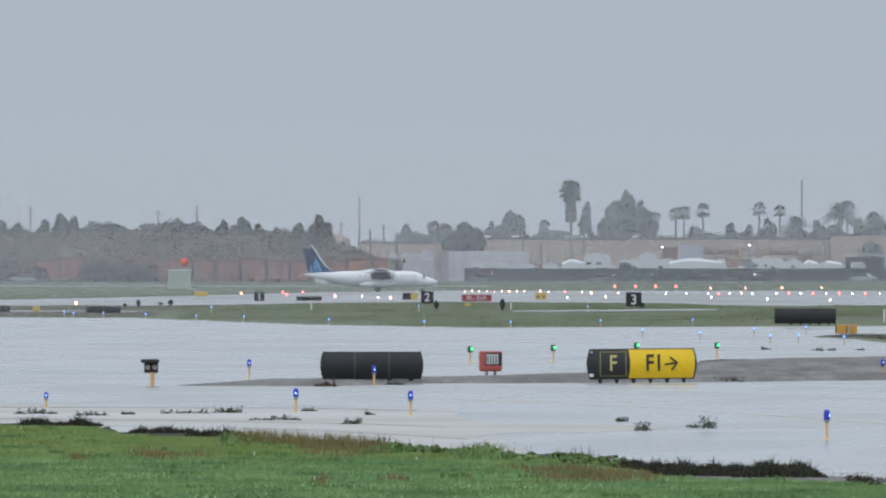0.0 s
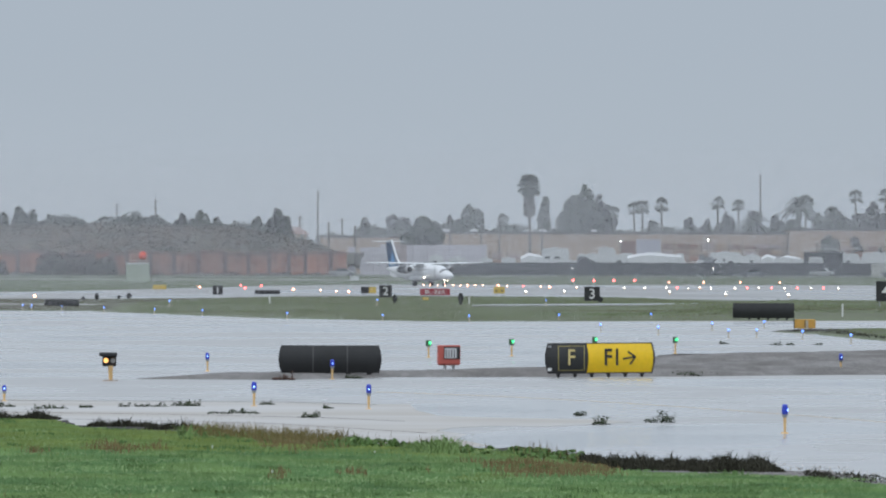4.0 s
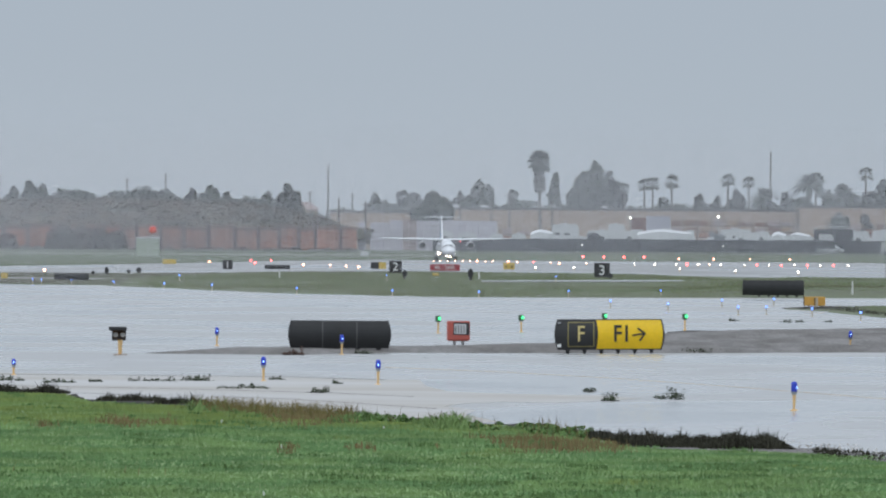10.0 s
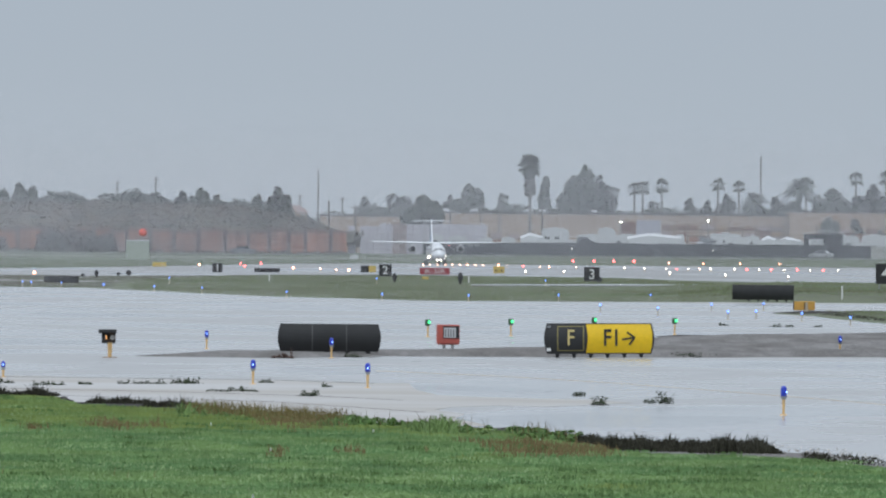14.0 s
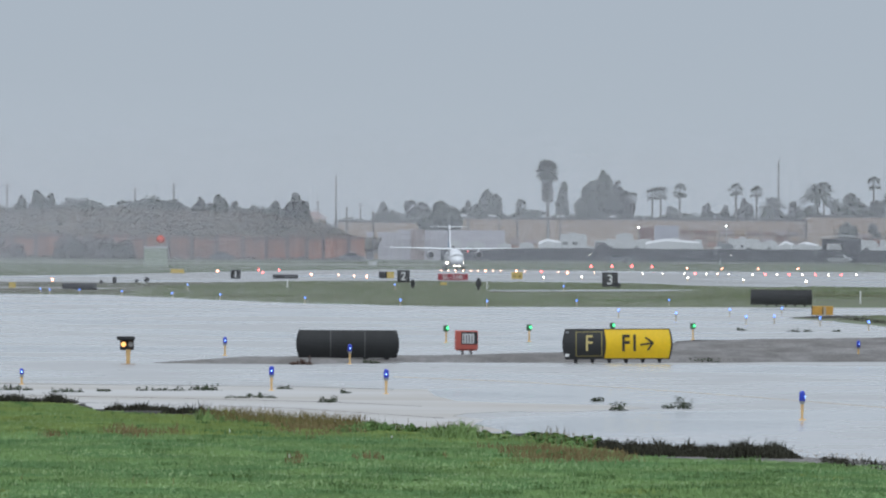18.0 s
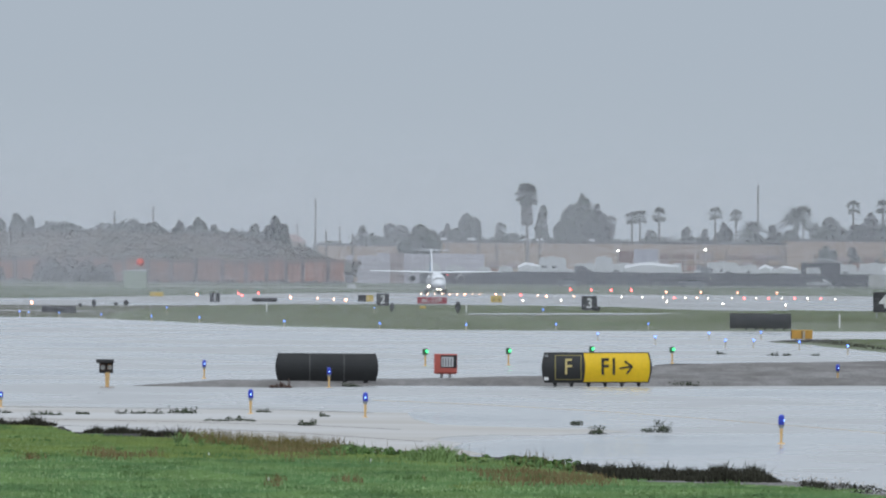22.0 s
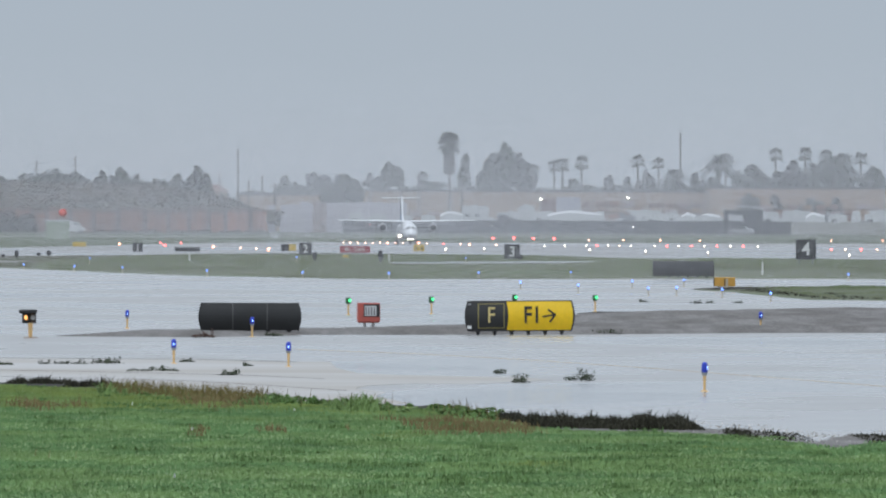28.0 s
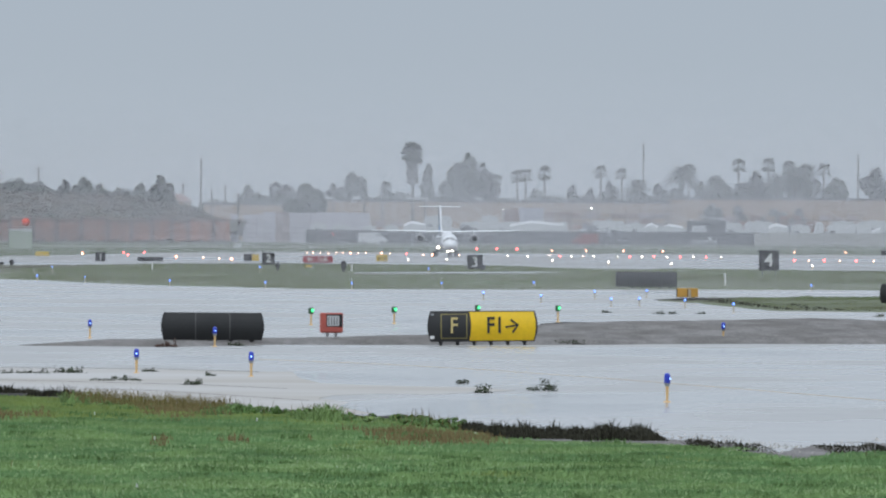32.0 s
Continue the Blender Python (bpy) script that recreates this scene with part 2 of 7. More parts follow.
def part(name, bm, material, parent, label="", smooth=False):
    ob = new(name, mesh_of(name, bm, material, smooth))
    ob.parent = parent
    if label:
        tagged(ob, label)
    return ob


def thing(name, label, category, m=None, group="", kind=""):
    ob = new(name)
    ob.empty_display_size = 0.3
    if m is not None:
        ob.matrix_basis = m
    return tagged(ob, label, category, group, kind)


def solid(name, bm, material, label, category="", kind="", group="", smooth=False, m=None):
    ob = new(name, mesh_of(name, bm, material, smooth))
    if m is not None:
        ob.matrix_basis = m
    return tagged(ob, label, category, group, kind)


def raw_mesh(name, verts, faces, material):
    me = bpy.data.meshes.new(name)
    me.from_pydata(verts, [], faces)
    me.materials.append(material)
    me.update()
    return me


def writing(name, text, size, material, parent, m, depth=0.004, bold=0.0, label=""):
    """Raised lettering in the built-in font, as a mesh."""
    cu = bpy.data.curves.new(name, "FONT")
    cu.body, cu.size, cu.extrude, cu.align_x, cu.align_y, cu.offset = text, size, depth, "CENTER", "CENTER", bold
    tmp = bpy.data.objects.new(name, cu)
    scene.collection.objects.link(tmp)
    bpy.context.view_layer.update()
    me = bpy.data.meshes.new_from_object(tmp.evaluated_get(bpy.context.evaluated_depsgraph_get()))
    bpy.data.objects.remove(tmp)
    me.materials.clear()
    me.materials.append(material)
    ob = new(name, me)
    ob.parent, ob.matrix_basis = parent, m
    return tagged(ob, label) if label else ob


FACING = Euler((radians(90), 0, 0)).to_matrix().to_4x4()   # lettering upright, read from the camera's side


def facing(x, y, z):
    return Matrix.Translation((x, y, z)) @ FACING


def lumps(x, y, size, seed=0.0):
    return noise.noise(Vector((x / size + seed, y / size, seed * 1.7)))


# ---- ground ----
def field(name, xs, ys, height, material, label):
    verts = [(x, y, height(x, y)) for y in ys for x in xs]
    w = len(xs)
    faces = [(j * w + i, j * w + i + 1, (j + 1) * w + i + 1, (j + 1) * w + i) for j in range(len(ys) - 1) for i in range(w - 1)]
    ob = new(name, raw_mesh(name, verts, faces, material))
    return tagged(ob, label, kind="structure")


def rise(x, y):
    """The land lifts by a metre and a half behind the runway."""
    k = min(1.0, max(0.0, (y - 2330.0) / 200.0))
    return -0.05 + 1.5 * k * k * (3 - 2 * k)


field("ground", [-2400, -600, -150, -60, 0, 60, 150, 600, 2400], [-400, 0, 400, 1000, 1600, 2000, 2330, 2350, 2375, 2400, 2425, 2450, 2475, 2500, 2530, 2600, 3000, 3600, 4800],
      rise, M_FARTURF, "flat airfield land under thin wet grass")


def sheet(name, outline, z, material, label, thick=0.1):
    bm = bmesh.new()
    f = bm.faces.new([bm.verts.new((x, y, z)) for x, y in outline])
    if f.normal.z < 0:
        f.normal_flip()
    g = bmesh.ops.extrude_face_region(bm, geom=[f])
    bmesh.ops.translate(bm, vec=(0, 0, -thick), verts=[v for v in g["geom"] if isinstance(v, bmesh.types.BMVert)])
    bmesh.ops.recalc_face_normals(bm, faces=bm.faces[:])
    return solid(name, bm, material, label, kind="structure")


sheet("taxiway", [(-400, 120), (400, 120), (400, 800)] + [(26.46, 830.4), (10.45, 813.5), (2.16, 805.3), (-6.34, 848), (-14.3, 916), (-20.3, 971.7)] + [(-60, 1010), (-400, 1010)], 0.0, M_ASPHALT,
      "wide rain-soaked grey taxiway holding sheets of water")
sheet("runway", [(-400, 1280), (-44, 1282), (-32.8, 1273), (-21, 1349), (-13, 1433), (0, 1500), (20, 1400), (35, 1300), (400, 1300), (400, 2345), (-3, 2345), (-20.4, 2145), (-30.2, 1937), (-41, 1727), (-50.7, 1590), (-400, 1500)], 0.0, M_RUNWAY, "long wet concrete runway")
sheet("taxiway_far", [(-400, 1000), (-21, 996), (-22, 1120), (-24.5, 1200), (-44, 1290), (-400, 1290)], -0.004, M_RUNWAY, "narrow wet taxiway beside the runway")
sheet("far_road", [(-900, 2476), (900, 2476), (900, 2489), (-900, 2489)], rise(0, 2482) + 0.05, M_RUNWAY, "wet road along the far fence", thick=0.4)
sheet("service_path", [(5.4, 1070), (10, 1074), (16.4, 1090), (24.5, 1112), (30, 1140), (29, 1150), (22, 1128), (16.6, 1119), (10.2, 1099), (5.5, 1082)], 0.2, M_ASPHALT, "thin strip of flooded service path in the grass", thick=0.6)


def swell(x, y):
    """Height of the long island: nearly flat, rising to a low bank where the ground falls away from the paving."""
    k = min(1.0, max(0.0, (x / y - 0.016) / 0.014))
    return 0.07 + 0.50 * k * k * (3 - 2 * k)


def within(outline, x, y):
    hit, n = False, len(outline)
    for i in range(n):
        (x1, y1), (x2, y2) = outline[i], outline[(i + 1) % n]
        if (y1 > y) != (y2 > y) and x < (x2 - x1) * (y - y1) / (y2 - y1) + x1:
            hit = not hit
    return hit


def island(name, outline, crest, material, label, step=4.0, edge=14.0, seed=1.0, base=0.02, lump=0.15, size=14.0):
    """A mounded patch of ground with a soft edge inside an outline."""
    xs = [p[0] for p in outline]
    ys = [p[1] for p in outline]
    nx = max(8, min(140, int((max(xs) - min(xs)) / step)))
    ny = max(8, min(140, int((max(ys) - min(ys)) / step)))
    def gap(x, y):
        best = 1e9
        for i in range(len(outline)):
            a, b = Vector(outline[i]), Vector(outline[(i + 1) % len(outline)])
            p, d = Vector((x, y)), b - a
            k = max(0.0, min(1.0, (p - a).dot(d) / max(d.length_squared, 1e-6)))
            best = min(best, (p - a - k * d).length)
        return best
    verts, index, faces = [], {}, []
    for j in range(ny + 1):
        for i in range(nx + 1):
            x = min(xs) + (max(xs) - min(xs)) * i / nx
            y = min(ys) + (max(ys) - min(ys)) * j / ny
            g = gap(x, y)
            s = g if within(outline, x, y) else -g
            k = max(-0.35, min(1.0, s / edge))
            z = base + ((crest(x, y) if callable(crest) else crest) * (1 - (1 - k) ** 2) if k > 0 else k * 0.5)
            if k > 0:
                z += lump * k * lumps(x, y, size, seed) + 0.4 * lump * lumps(x, y, size / 4, seed)
            index[i, j] = len(verts)
            verts.append((x, y, z))
    for j in range(ny):
        for i in range(nx):
            q = (index[i, j], index[i + 1, j], index[i + 1, j + 1], index[i, j + 1])
            if max(verts[v][2] for v in q) > -0.1:
                faces.append(q)
    return tagged(new(name, raw_mesh(name, verts, faces, material)), label, kind="structure")


ISLAND = [(-20.3, 971.7), (-14.3, 916), (-6.34, 848), (2.16, 805.3), (10.45, 813.5), (26.46, 830.4), (44.88, 839.1)] + [(62, 1125), (34, 1125), (28, 1250), (23, 1415)] + [(6.7, 1425), (-12.93, 1420.4), (-20, 1310), (-23.2, 1180), (-21.6, 1060)]
island("grass_island", ISLAND, swell, M_GROUND,
       "long green grass island between taxiway and runway", step=3.0, edge=40, lump=0.13, size=30)
island("soil_strip", [(-60, 1010), (-20.6, 994), (-21.4, 1060), (-22.5, 1150), (-27, 1090), (-60, 1085)], 0.10, M_DARKSOIL, "strip of bare wet soil between taxiways", step=3, edge=9, lump=0.12, size=12)
island("soil_strip", [(-60, 1165), (-30, 1160), (-22.8, 1150), (-19, 1326), (-12.9, 1420), (-21, 1345), (-32.8, 1274), (-60, 1290)], 0.10, M_DARKSOIL, "strip of bare wet soil between taxiways", step=3, edge=12, lump=0.12, size=14)
island("dirt_island", [(-7.53, 395.3), (-3.42, 393.3), (-0.39, 403.3), (4.25, 405.3), (7.55, 407.4), (13.25, 415.8), (20.66, 418), (25.28, 511.6), (16.3, 511.6), (9.35, 498.9), (3.83, 436.3), (-1.4, 416), (-4.6, 414), (-6.4, 408)], 0.14, M_SOIL,
       "low island of bare gravelly soil and puddles between two taxiways", step=1.2, edge=5, lump=0.1, size=6)
island("mud_edge", [(9.26, 499.5), (12.68, 506.4), (16.2, 508.4), (25.19, 509.7), (25.45, 514.9), (16.41, 514.9), (12.84, 512.9), (9.34, 503.9)], 0.06, M_MUDSHADE, "dark muddy lip along the gravel island", step=0.8, edge=2, lump=0.05, size=4)
island("mud_edge", [(18.49, 693.6), (19.67, 676), (22.77, 670.3), (23.36, 687.6), (20.54, 705.8)], 0.08, M_MUDSHADE, "dark muddy lip of the grass patch", step=0.8, edge=2, lump=0.08, size=3)
PATCH = [(18.47, 687.6), (19.88, 664.7), (21.11, 599.9), (26.81, 591), (31.15, 582.4), (38.43, 718.5), (26.75, 718.5), (20.36, 699.6)]
island("grass_patch", PATCH, 0.13, M_GROUND,
       "small grass patch edged by dark soil", step=1.5, edge=8, lump=0.1, size=10)

# near lawn: its far edge runs from 300 m on one side to 215 m on the other
LAWN_EDGE = [(-14.3, 298), (-9.31, 292), (-7.19, 288), (-6.41, 277), (-3.84, 267), (-1.92, 257), (0.16, 247.3), (2.11, 240.6), (2.95, 229.6), (3.52, 218.9), (5.81, 214.8), (6.68, 209.7), (7.19, 204.2), (7.45, 200.5), (8.12, 206.3), (8.94, 209), (12.59, 207)]


def lawn_edge(x, y):
    """Metres by which a spot lies inside the lawn, along the line of sight."""
    k = x / y
    for (x1, y1), (x2, y2) in zip(LAWN_EDGE, LAWN_EDGE[1:]):
        if x1 / y1 <= k <= x2 / y2:
            s = (k - x1 / y1) / (x2 / y2 - x1 / y1)
            return y1 + s * (y2 - y1) + 4.0 * lumps(x, y, 1.6, 5.0) + 2.0 * lumps(x, y, 0.5, 8.0) - y
    return -1.0 if k > 0 else 5.0


def lawn_height(x, y):
    s = lawn_edge(x, y)
    return (0.02 + 0.10 * min(1.0, s / 25) + 0.035 * min(1.0, s / 6) * lumps(x, y, 5, 2.0)) if s > 0 else max(-0.2, 0.02 + s * 0.1)


def mud_shade_line():
    inner = [(x * (y - 5) / y, y - 5) for x, y in LAWN_EDGE[:10]]
    outer = [(x * (y + 7) / y, y + 7 + 5 * lumps(x, y, 1.1, 3.0)) for x, y in LAWN_EDGE[:10]]
    xs = []
    for (x1, y1), (x2, y2) in zip(outer, outer[1:]):
        for k in range(10):
            u = k / 10
            px, py = x1 + (x2 - x1) * u, y1 + (y2 - y1) * u
            xs.append((px, py + 7 * lumps(px, py * 0.2, 0.6, 3.0) - 2))
    # one dark colour for the mud and for the shade below the edge weeds
    sheet("mud_edge", xs + list(reversed(inner)), 0.012, M_MUDSHADE, "dark mud and painted weed shade between the verge and the paving", thick=0.06)


mud_shade_line()


def gravel_line():
    """Bare gravel between the verge and the paving, where the verge lies nearest."""
    row = []
    for (x1, y1), (x2, y2) in zip(LAWN_EDGE[8:-1], LAWN_EDGE[9:]):
        for k in range(14):
            u = k / 14
            row.append((x1 + (x2 - x1) * u, y1 + (y2 - y1) * u))
    inner = [(x * (y - 6) / y, y - 6) for x, y in row]
    outer = [(x, y + 8.0 + 6 * lumps(x, 1.0, 0.7, 3.0) + 3 * lumps(x, 4.0, 0.2, 5.0)) for x, y in row]
    sheet("gravel_edge", outer + list(reversed(inner)), 0.014, M_SOIL, "damp gravel between the verge and the paving", thick=0.06)


gravel_line()


def build_lawn():
    verts, faces, index = [], [], {}
    nx, ny = 150, 150
    for j in range(ny + 1):
        y = 120 + 190 * j / ny
        for i in range(nx + 1):
            x = y * (-0.045 + 0.105 * i / nx)
            index[i, j] = len(verts)
            verts.append((x, y, lawn_height(x, y)))
    for j in range(ny):
        for i in range(nx):
            q = (index[i, j], index[i + 1, j], index[i + 1, j + 1], index[i, j + 1])
            if max(verts[v][2] for v in q) > -0.05:
                faces.append(q)
    tagged(new("lawn", raw_mesh("lawn", verts, faces, M_TURF)), "bright green mown verge beside the taxiway", kind="structure")
    field("lawn_near", [-60, -30, 0, 30, 60], [-60, 0, 60, 121], lambda x, y: 0.08, M_TURF, "grass verge around the camera stand")


build_lawn()


def blades(name, spots, material, label, category="grass", soft=False):
    """spots: x, y, z, height, width, lean; each one a bent blade of two faces. soft: the blades catch light like the turf they form."""
    r = np.random.RandomState(len(spots) % 9973)
    s = np.array(spots, dtype=float)
    a = r.rand(len(s)) * np.pi if not soft else r.uniform(-1.2, 1.2, len(s))
    w = np.stack([np.cos(a), np.sin(a)], 1) * s[:, 4:5] / 2
    b = r.rand(len(s)) * 2 * np.pi
    lean = np.stack([np.cos(b), np.sin(b)], 1) * (s[:, 5] * s[:, 3])[:, None]
    p = np.zeros((len(s), 5, 3))
    p[:, 0, :2], p[:, 1, :2] = s[:, :2] - w, s[:, :2] + w
    p[:, 2, :2], p[:, 3, :2] = s[:, :2] + 0.7 * w + 0.35 * lean, s[:, :2] - 0.7 * w + 0.35 * lean
    p[:, 4, :2] = s[:, :2] + lean
    p[:, :2, 2] = s[:, 2:3] - 0.03
    p[:, 2:4, 2] = (s[:, 2] + 0.6 * s[:, 3])[:, None]
    p[:, 4, 2] = s[:, 2] + s[:, 3]
    k = np.arange(len(s))[:, None] * 5
    faces = (k + [0, 1, 2, 3]).tolist() + (k + [3, 2, 4]).tolist()
    me = raw_mesh(name, p.reshape(-1, 3).tolist(), faces, material)
    if soft:
        me.polygons.foreach_set("use_smooth", np.ones(len(faces), dtype=bool))
        up = np.zeros((len(s) * 5, 3))
        up[:, :2] = r.normal(0, 0.13, (len(s) * 5, 2))
        up[:, 2] = 1.0
        me.normals_split_custom_set_from_vertices((up / np.linalg.norm(up, axis=1)[:, None]).tolist())
    return tagged(new(name, me), label, category, kind="stuff")


# dry patches in the verge: x, y, half width, half depth
BROWN = [(-1.75, 248, 0.85, 13, 1.0), (-4.7, 235, 0.95, 8, 0.9), (-6.1, 232, 0.5, 5, 0.6), (2.2, 214, 1.25, 12, 1.0), (0.4, 211, 0.3, 5, 0.45), (-0.72, 208, 0.42, 7, 0.6), (-1.80, 206, 0.30, 7, 0.55)]   # and how dry


def dryness(x, y):
    d = 0.15 * lumps(x, y, 9, 3.0) + 0.08 * lumps(x, y, 2.0, 6.0)
    for bx, by, rx, ry, most in BROWN:
        d = max(d, most - math.hypot((x - bx) / rx, (y - by) / ry) + 0.7 * lumps(x, y * 0.3, 0.7, 4.0) + 0.3 * lumps(x, y, 2.5, 6.0))
    return d


def sow():
    r = random.Random(4)
    green, dry, rank, flowers = [], [], [], []
    while len(green) < 210000:
        y = 150 + 155 * r.random() ** 0.85
        x = y * (-0.040 + 0.092 * r.random())
        inside = lawn_edge(x, y)
        if inside < 0.3:
            continue
        z = lawn_height(x, y)
        parched = dryness(x, y)
        if parched > 0.12 and r.random() < 0.62 * min(1.0, (parched - 0.12) / 0.7):
            dry.append((x, y, z, r.uniform(0.04, 0.15), r.uniform(0.010, 0.022), r.uniform(0.1, 0.6)))
            continue
        tall = max(0.0, lumps(x, y, 2.6, 9.0)) * max(0.0, lumps(x, y, 7, 1.0) + 0.4)
        if inside < 12 and -0.016 < x / y < 0.0105 and lumps(x, y * 0.3, 0.9, 7.0) + 0.5 * lumps(x, y, 0.3, 2.0) > 0.12 and r.random() < 0.8 * max(0, 1 - inside / 16):
            rank.append((x, y, z, r.uniform(0.04, 0.17) * (0.5 + 1.3 * max(0, lumps(x, 3.0, 0.7, 5.0) + 0.3)), r.uniform(0.018, 0.045), r.uniform(0.3, 1.5)))
        else:
            green.append((x, y, z, r.uniform(0.015, 0.045) * (1 + 1.8 * tall) * (0.6 if inside < 6 else 1.0), r.uniform(0.012, 0.028), r.uniform(0.2, 1.0)))
        if r.random() < 0.0002 and lumps(x, y, 5, 12.0) > 0.0:
            flowers.append((x, y, z + 0.05, 0.025, 0.03, 0.6))
    split = [g[1] + 9 * lumps(g[0], g[1], 6, 14.0) + 5 * lumps(g[0], g[1], 2, 15.0) + r.uniform(-5, 5) > 234 or lumps(g[0], g[1] * 0.25, 2.2, 17.0) + 0.25 * lumps(g[0], g[1], 0.7, 3.0) > 0.62 for g in green]
    tall_kind = [g for g, up in zip(green, split) if up]
    lush_kind = [g for g, up in zip(green, split) if not up]
    blades("lawn_grass", tall_kind, M_BLADE, "short yellowish green grass of the verge", soft=True)
    blades("lush_grass", lush_kind, M_LUSH, "short lush bluish green grass of the verge", soft=True)
    tufts = []
    for i in range(240):
        y = 160 + 130 * r.random()
        x = y * (-0.038 + 0.088 * r.random())
        if lawn_edge(x, y) < 2:
            continue
        z, wide, h = lawn_height(x, y), r.uniform(0.1, 0.5), r.uniform(0.04, 0.10)
        for k in range(int(30 + 60 * wide)):
            tufts.append((x + r.gauss(0, wide / 2), y + r.gauss(0, wide), z, h * r.uniform(0.5, 1.1), r.uniform(0.015, 0.035), r.uniform(0.1, 0.7)))
    blades("grass_tufts", tufts, M_TUFT, "taller darker tufts standing in the verge", soft=True)
    blades("dry_grass", dry, M_DRY, "patches of rust-brown dry stalks in the verge", soft=True)
    blades("rank_weeds", rank, M_RANK, "taller leafy green weeds along the edge of the verge", soft=True)
    blades("clover_flowers", flowers, M_DULLWHITE, "scattered small white clover heads in the grass")


sow()


# ---- paving details, weeds and mud near the verge ----
M_SHOULDER = wet("damp_concrete", (0.435, 0.415, 0.39), (0.495, 0.49, 0.485), stretch=(0.10, 0.10, 1), rough=0.40, limit=(0.40, 0.64), spec=0.0)
sheet("shoulder", [(-17.89, 342.8), (-10.69, 335.6), (-6.52, 331.4), (-3, 330), (-0.58, 324.7), (0.21, 324.7), (0.35, 310.8), (0.81, 300.3), (1.76, 297.0), (3.07, 294.8), (4.13, 293.7), (4.82, 288.4), (3.88, 284.3), (2.92, 280.3), (1.9, 281.3), (0.97, 277.4), (0.68, 272.7), (1.26, 267.2), (1.02, 260.2), (1.59, 250.5), (-1.71, 228.9), (-13.49, 258.5)], 0.006, M_SHOULDER, "damp concrete shoulder beside the verge", thick=0.05)
M_LINE = surface("worn_yellow_paint", (0.56, 0.44, 0.31), 0.35, vary=0.3, scale=0.5, fine=4, bump=0)
LINE = [(-0.64, 356.5), (2.33, 345.7), (4.93, 331.4), (7.23, 314.5), (9.43, 295.8), (12.28, 270.8)]
sheet("taxi_line", [(x, y + 0.35) for x, y in LINE] + [(x, y - 0.35) for x, y in reversed(LINE)], 0.008, M_LINE, "worn yellow taxiway line under the water", thick=0.05)
LINE = [(-17.55, 336.3), (-10.58, 332.1), (-6.51, 330.7), (-3, 329.4), (-0.58, 324)]
sheet("paving_joint", [(x, y + 0.3) for x, y in LINE] + [(x, y - 0.3) for x, y in reversed(LINE)], 0.010, M_SOIL, "dark joint line in the concrete paving", thick=0.05)

for LINE in ([(-14.9, 309.6), (-9, 306), (-5.58, 302.6), (-1.73, 295.8), (0.07, 289.4)], [(-7.18, 292.6), (-5.7, 289.9), (-4.27, 288.9)], [(-4.13, 287.3), (-2.59, 284.3), (-0.94, 276.4), (0.5, 269)]):
    sheet("paving_crack", [(x, y + 0.22 + 0.3 * lumps(x, y, 0.6, 2.0)) for x, y in LINE] + [(x, y - 0.22) for x, y in reversed(LINE)], 0.009, M_SOIL, "dark weed-filled crack in the concrete shoulder", thick=0.05)


def leaf_cloud(name, blobs, count, size, material, parent, seed, label="", flat=0.75, loose=0.4):
    """Many small leaf clumps in and around a set of blobs (x, y, z, rx, ry, rz), lying like shingles on each blob, so that a blob reads as one soft clump."""
    q = np.random.RandomState(seed)
    b = np.array(blobs, dtype=float)
    vol = b[:, 3] * b[:, 5]
    pick = q.choice(len(b), count, p=vol / vol.sum())
    unit = lambda a: a / np.linalg.norm(a, axis=1)[:, None]
    d = unit(q.normal(size=(count, 3)))
    rad = 0.74 + 0.30 * q.rand(count)
    c = b[pick, :3] + d * rad[:, None] * b[pick, 3:6]
    out = unit(d / b[pick, 3:6])
    nrm = unit(out + loose * q.normal(size=(count, 3)))
    nrm[nrm[:, 1] > 0] *= -1
    u = unit(np.cross(nrm, q.normal(size=(count, 3))))
    v = np.cross(nrm, u)
    s = size * (0.5 + q.rand(count))[:, None]
    p = np.stack([c - u * s, c - v * s * flat, c + u * s, c + v * s * flat], 1).reshape(-1, 3)
    k = np.arange(count)[:, None] * 4
    me = raw_mesh(name, p.tolist(), (k + [0, 1, 2, 3]).tolist(), material)
    me.polygons.foreach_set("use_smooth", np.ones(count, dtype=bool))
    bend = unit(out + np.array([0, 0, 0.45]) + 0.22 * q.normal(size=(count, 3)))
    me.normals_split_custom_set_from_vertices(np.repeat(bend, 4, axis=0).tolist())
    ob = new(name, me)
    ob.parent = parent
    return tagged(ob, label) if label else ob


def edge_gap(outline, x, y):
    """Distance of many spots from an outline."""
    best = np.full(len(x), 1e9)
    for (ax, ay), (bx, by) in zip(outline, outline[1:] + outline[:1]):
        dx, dy = bx - ax, by - ay
        k = np.clip(((x - ax) * dx + (y - ay) * dy) / (dx * dx + dy * dy), 0, 1)
        best = np.minimum(best, np.hypot(x - ax - k * dx, y - ay - k * dy))
    return best


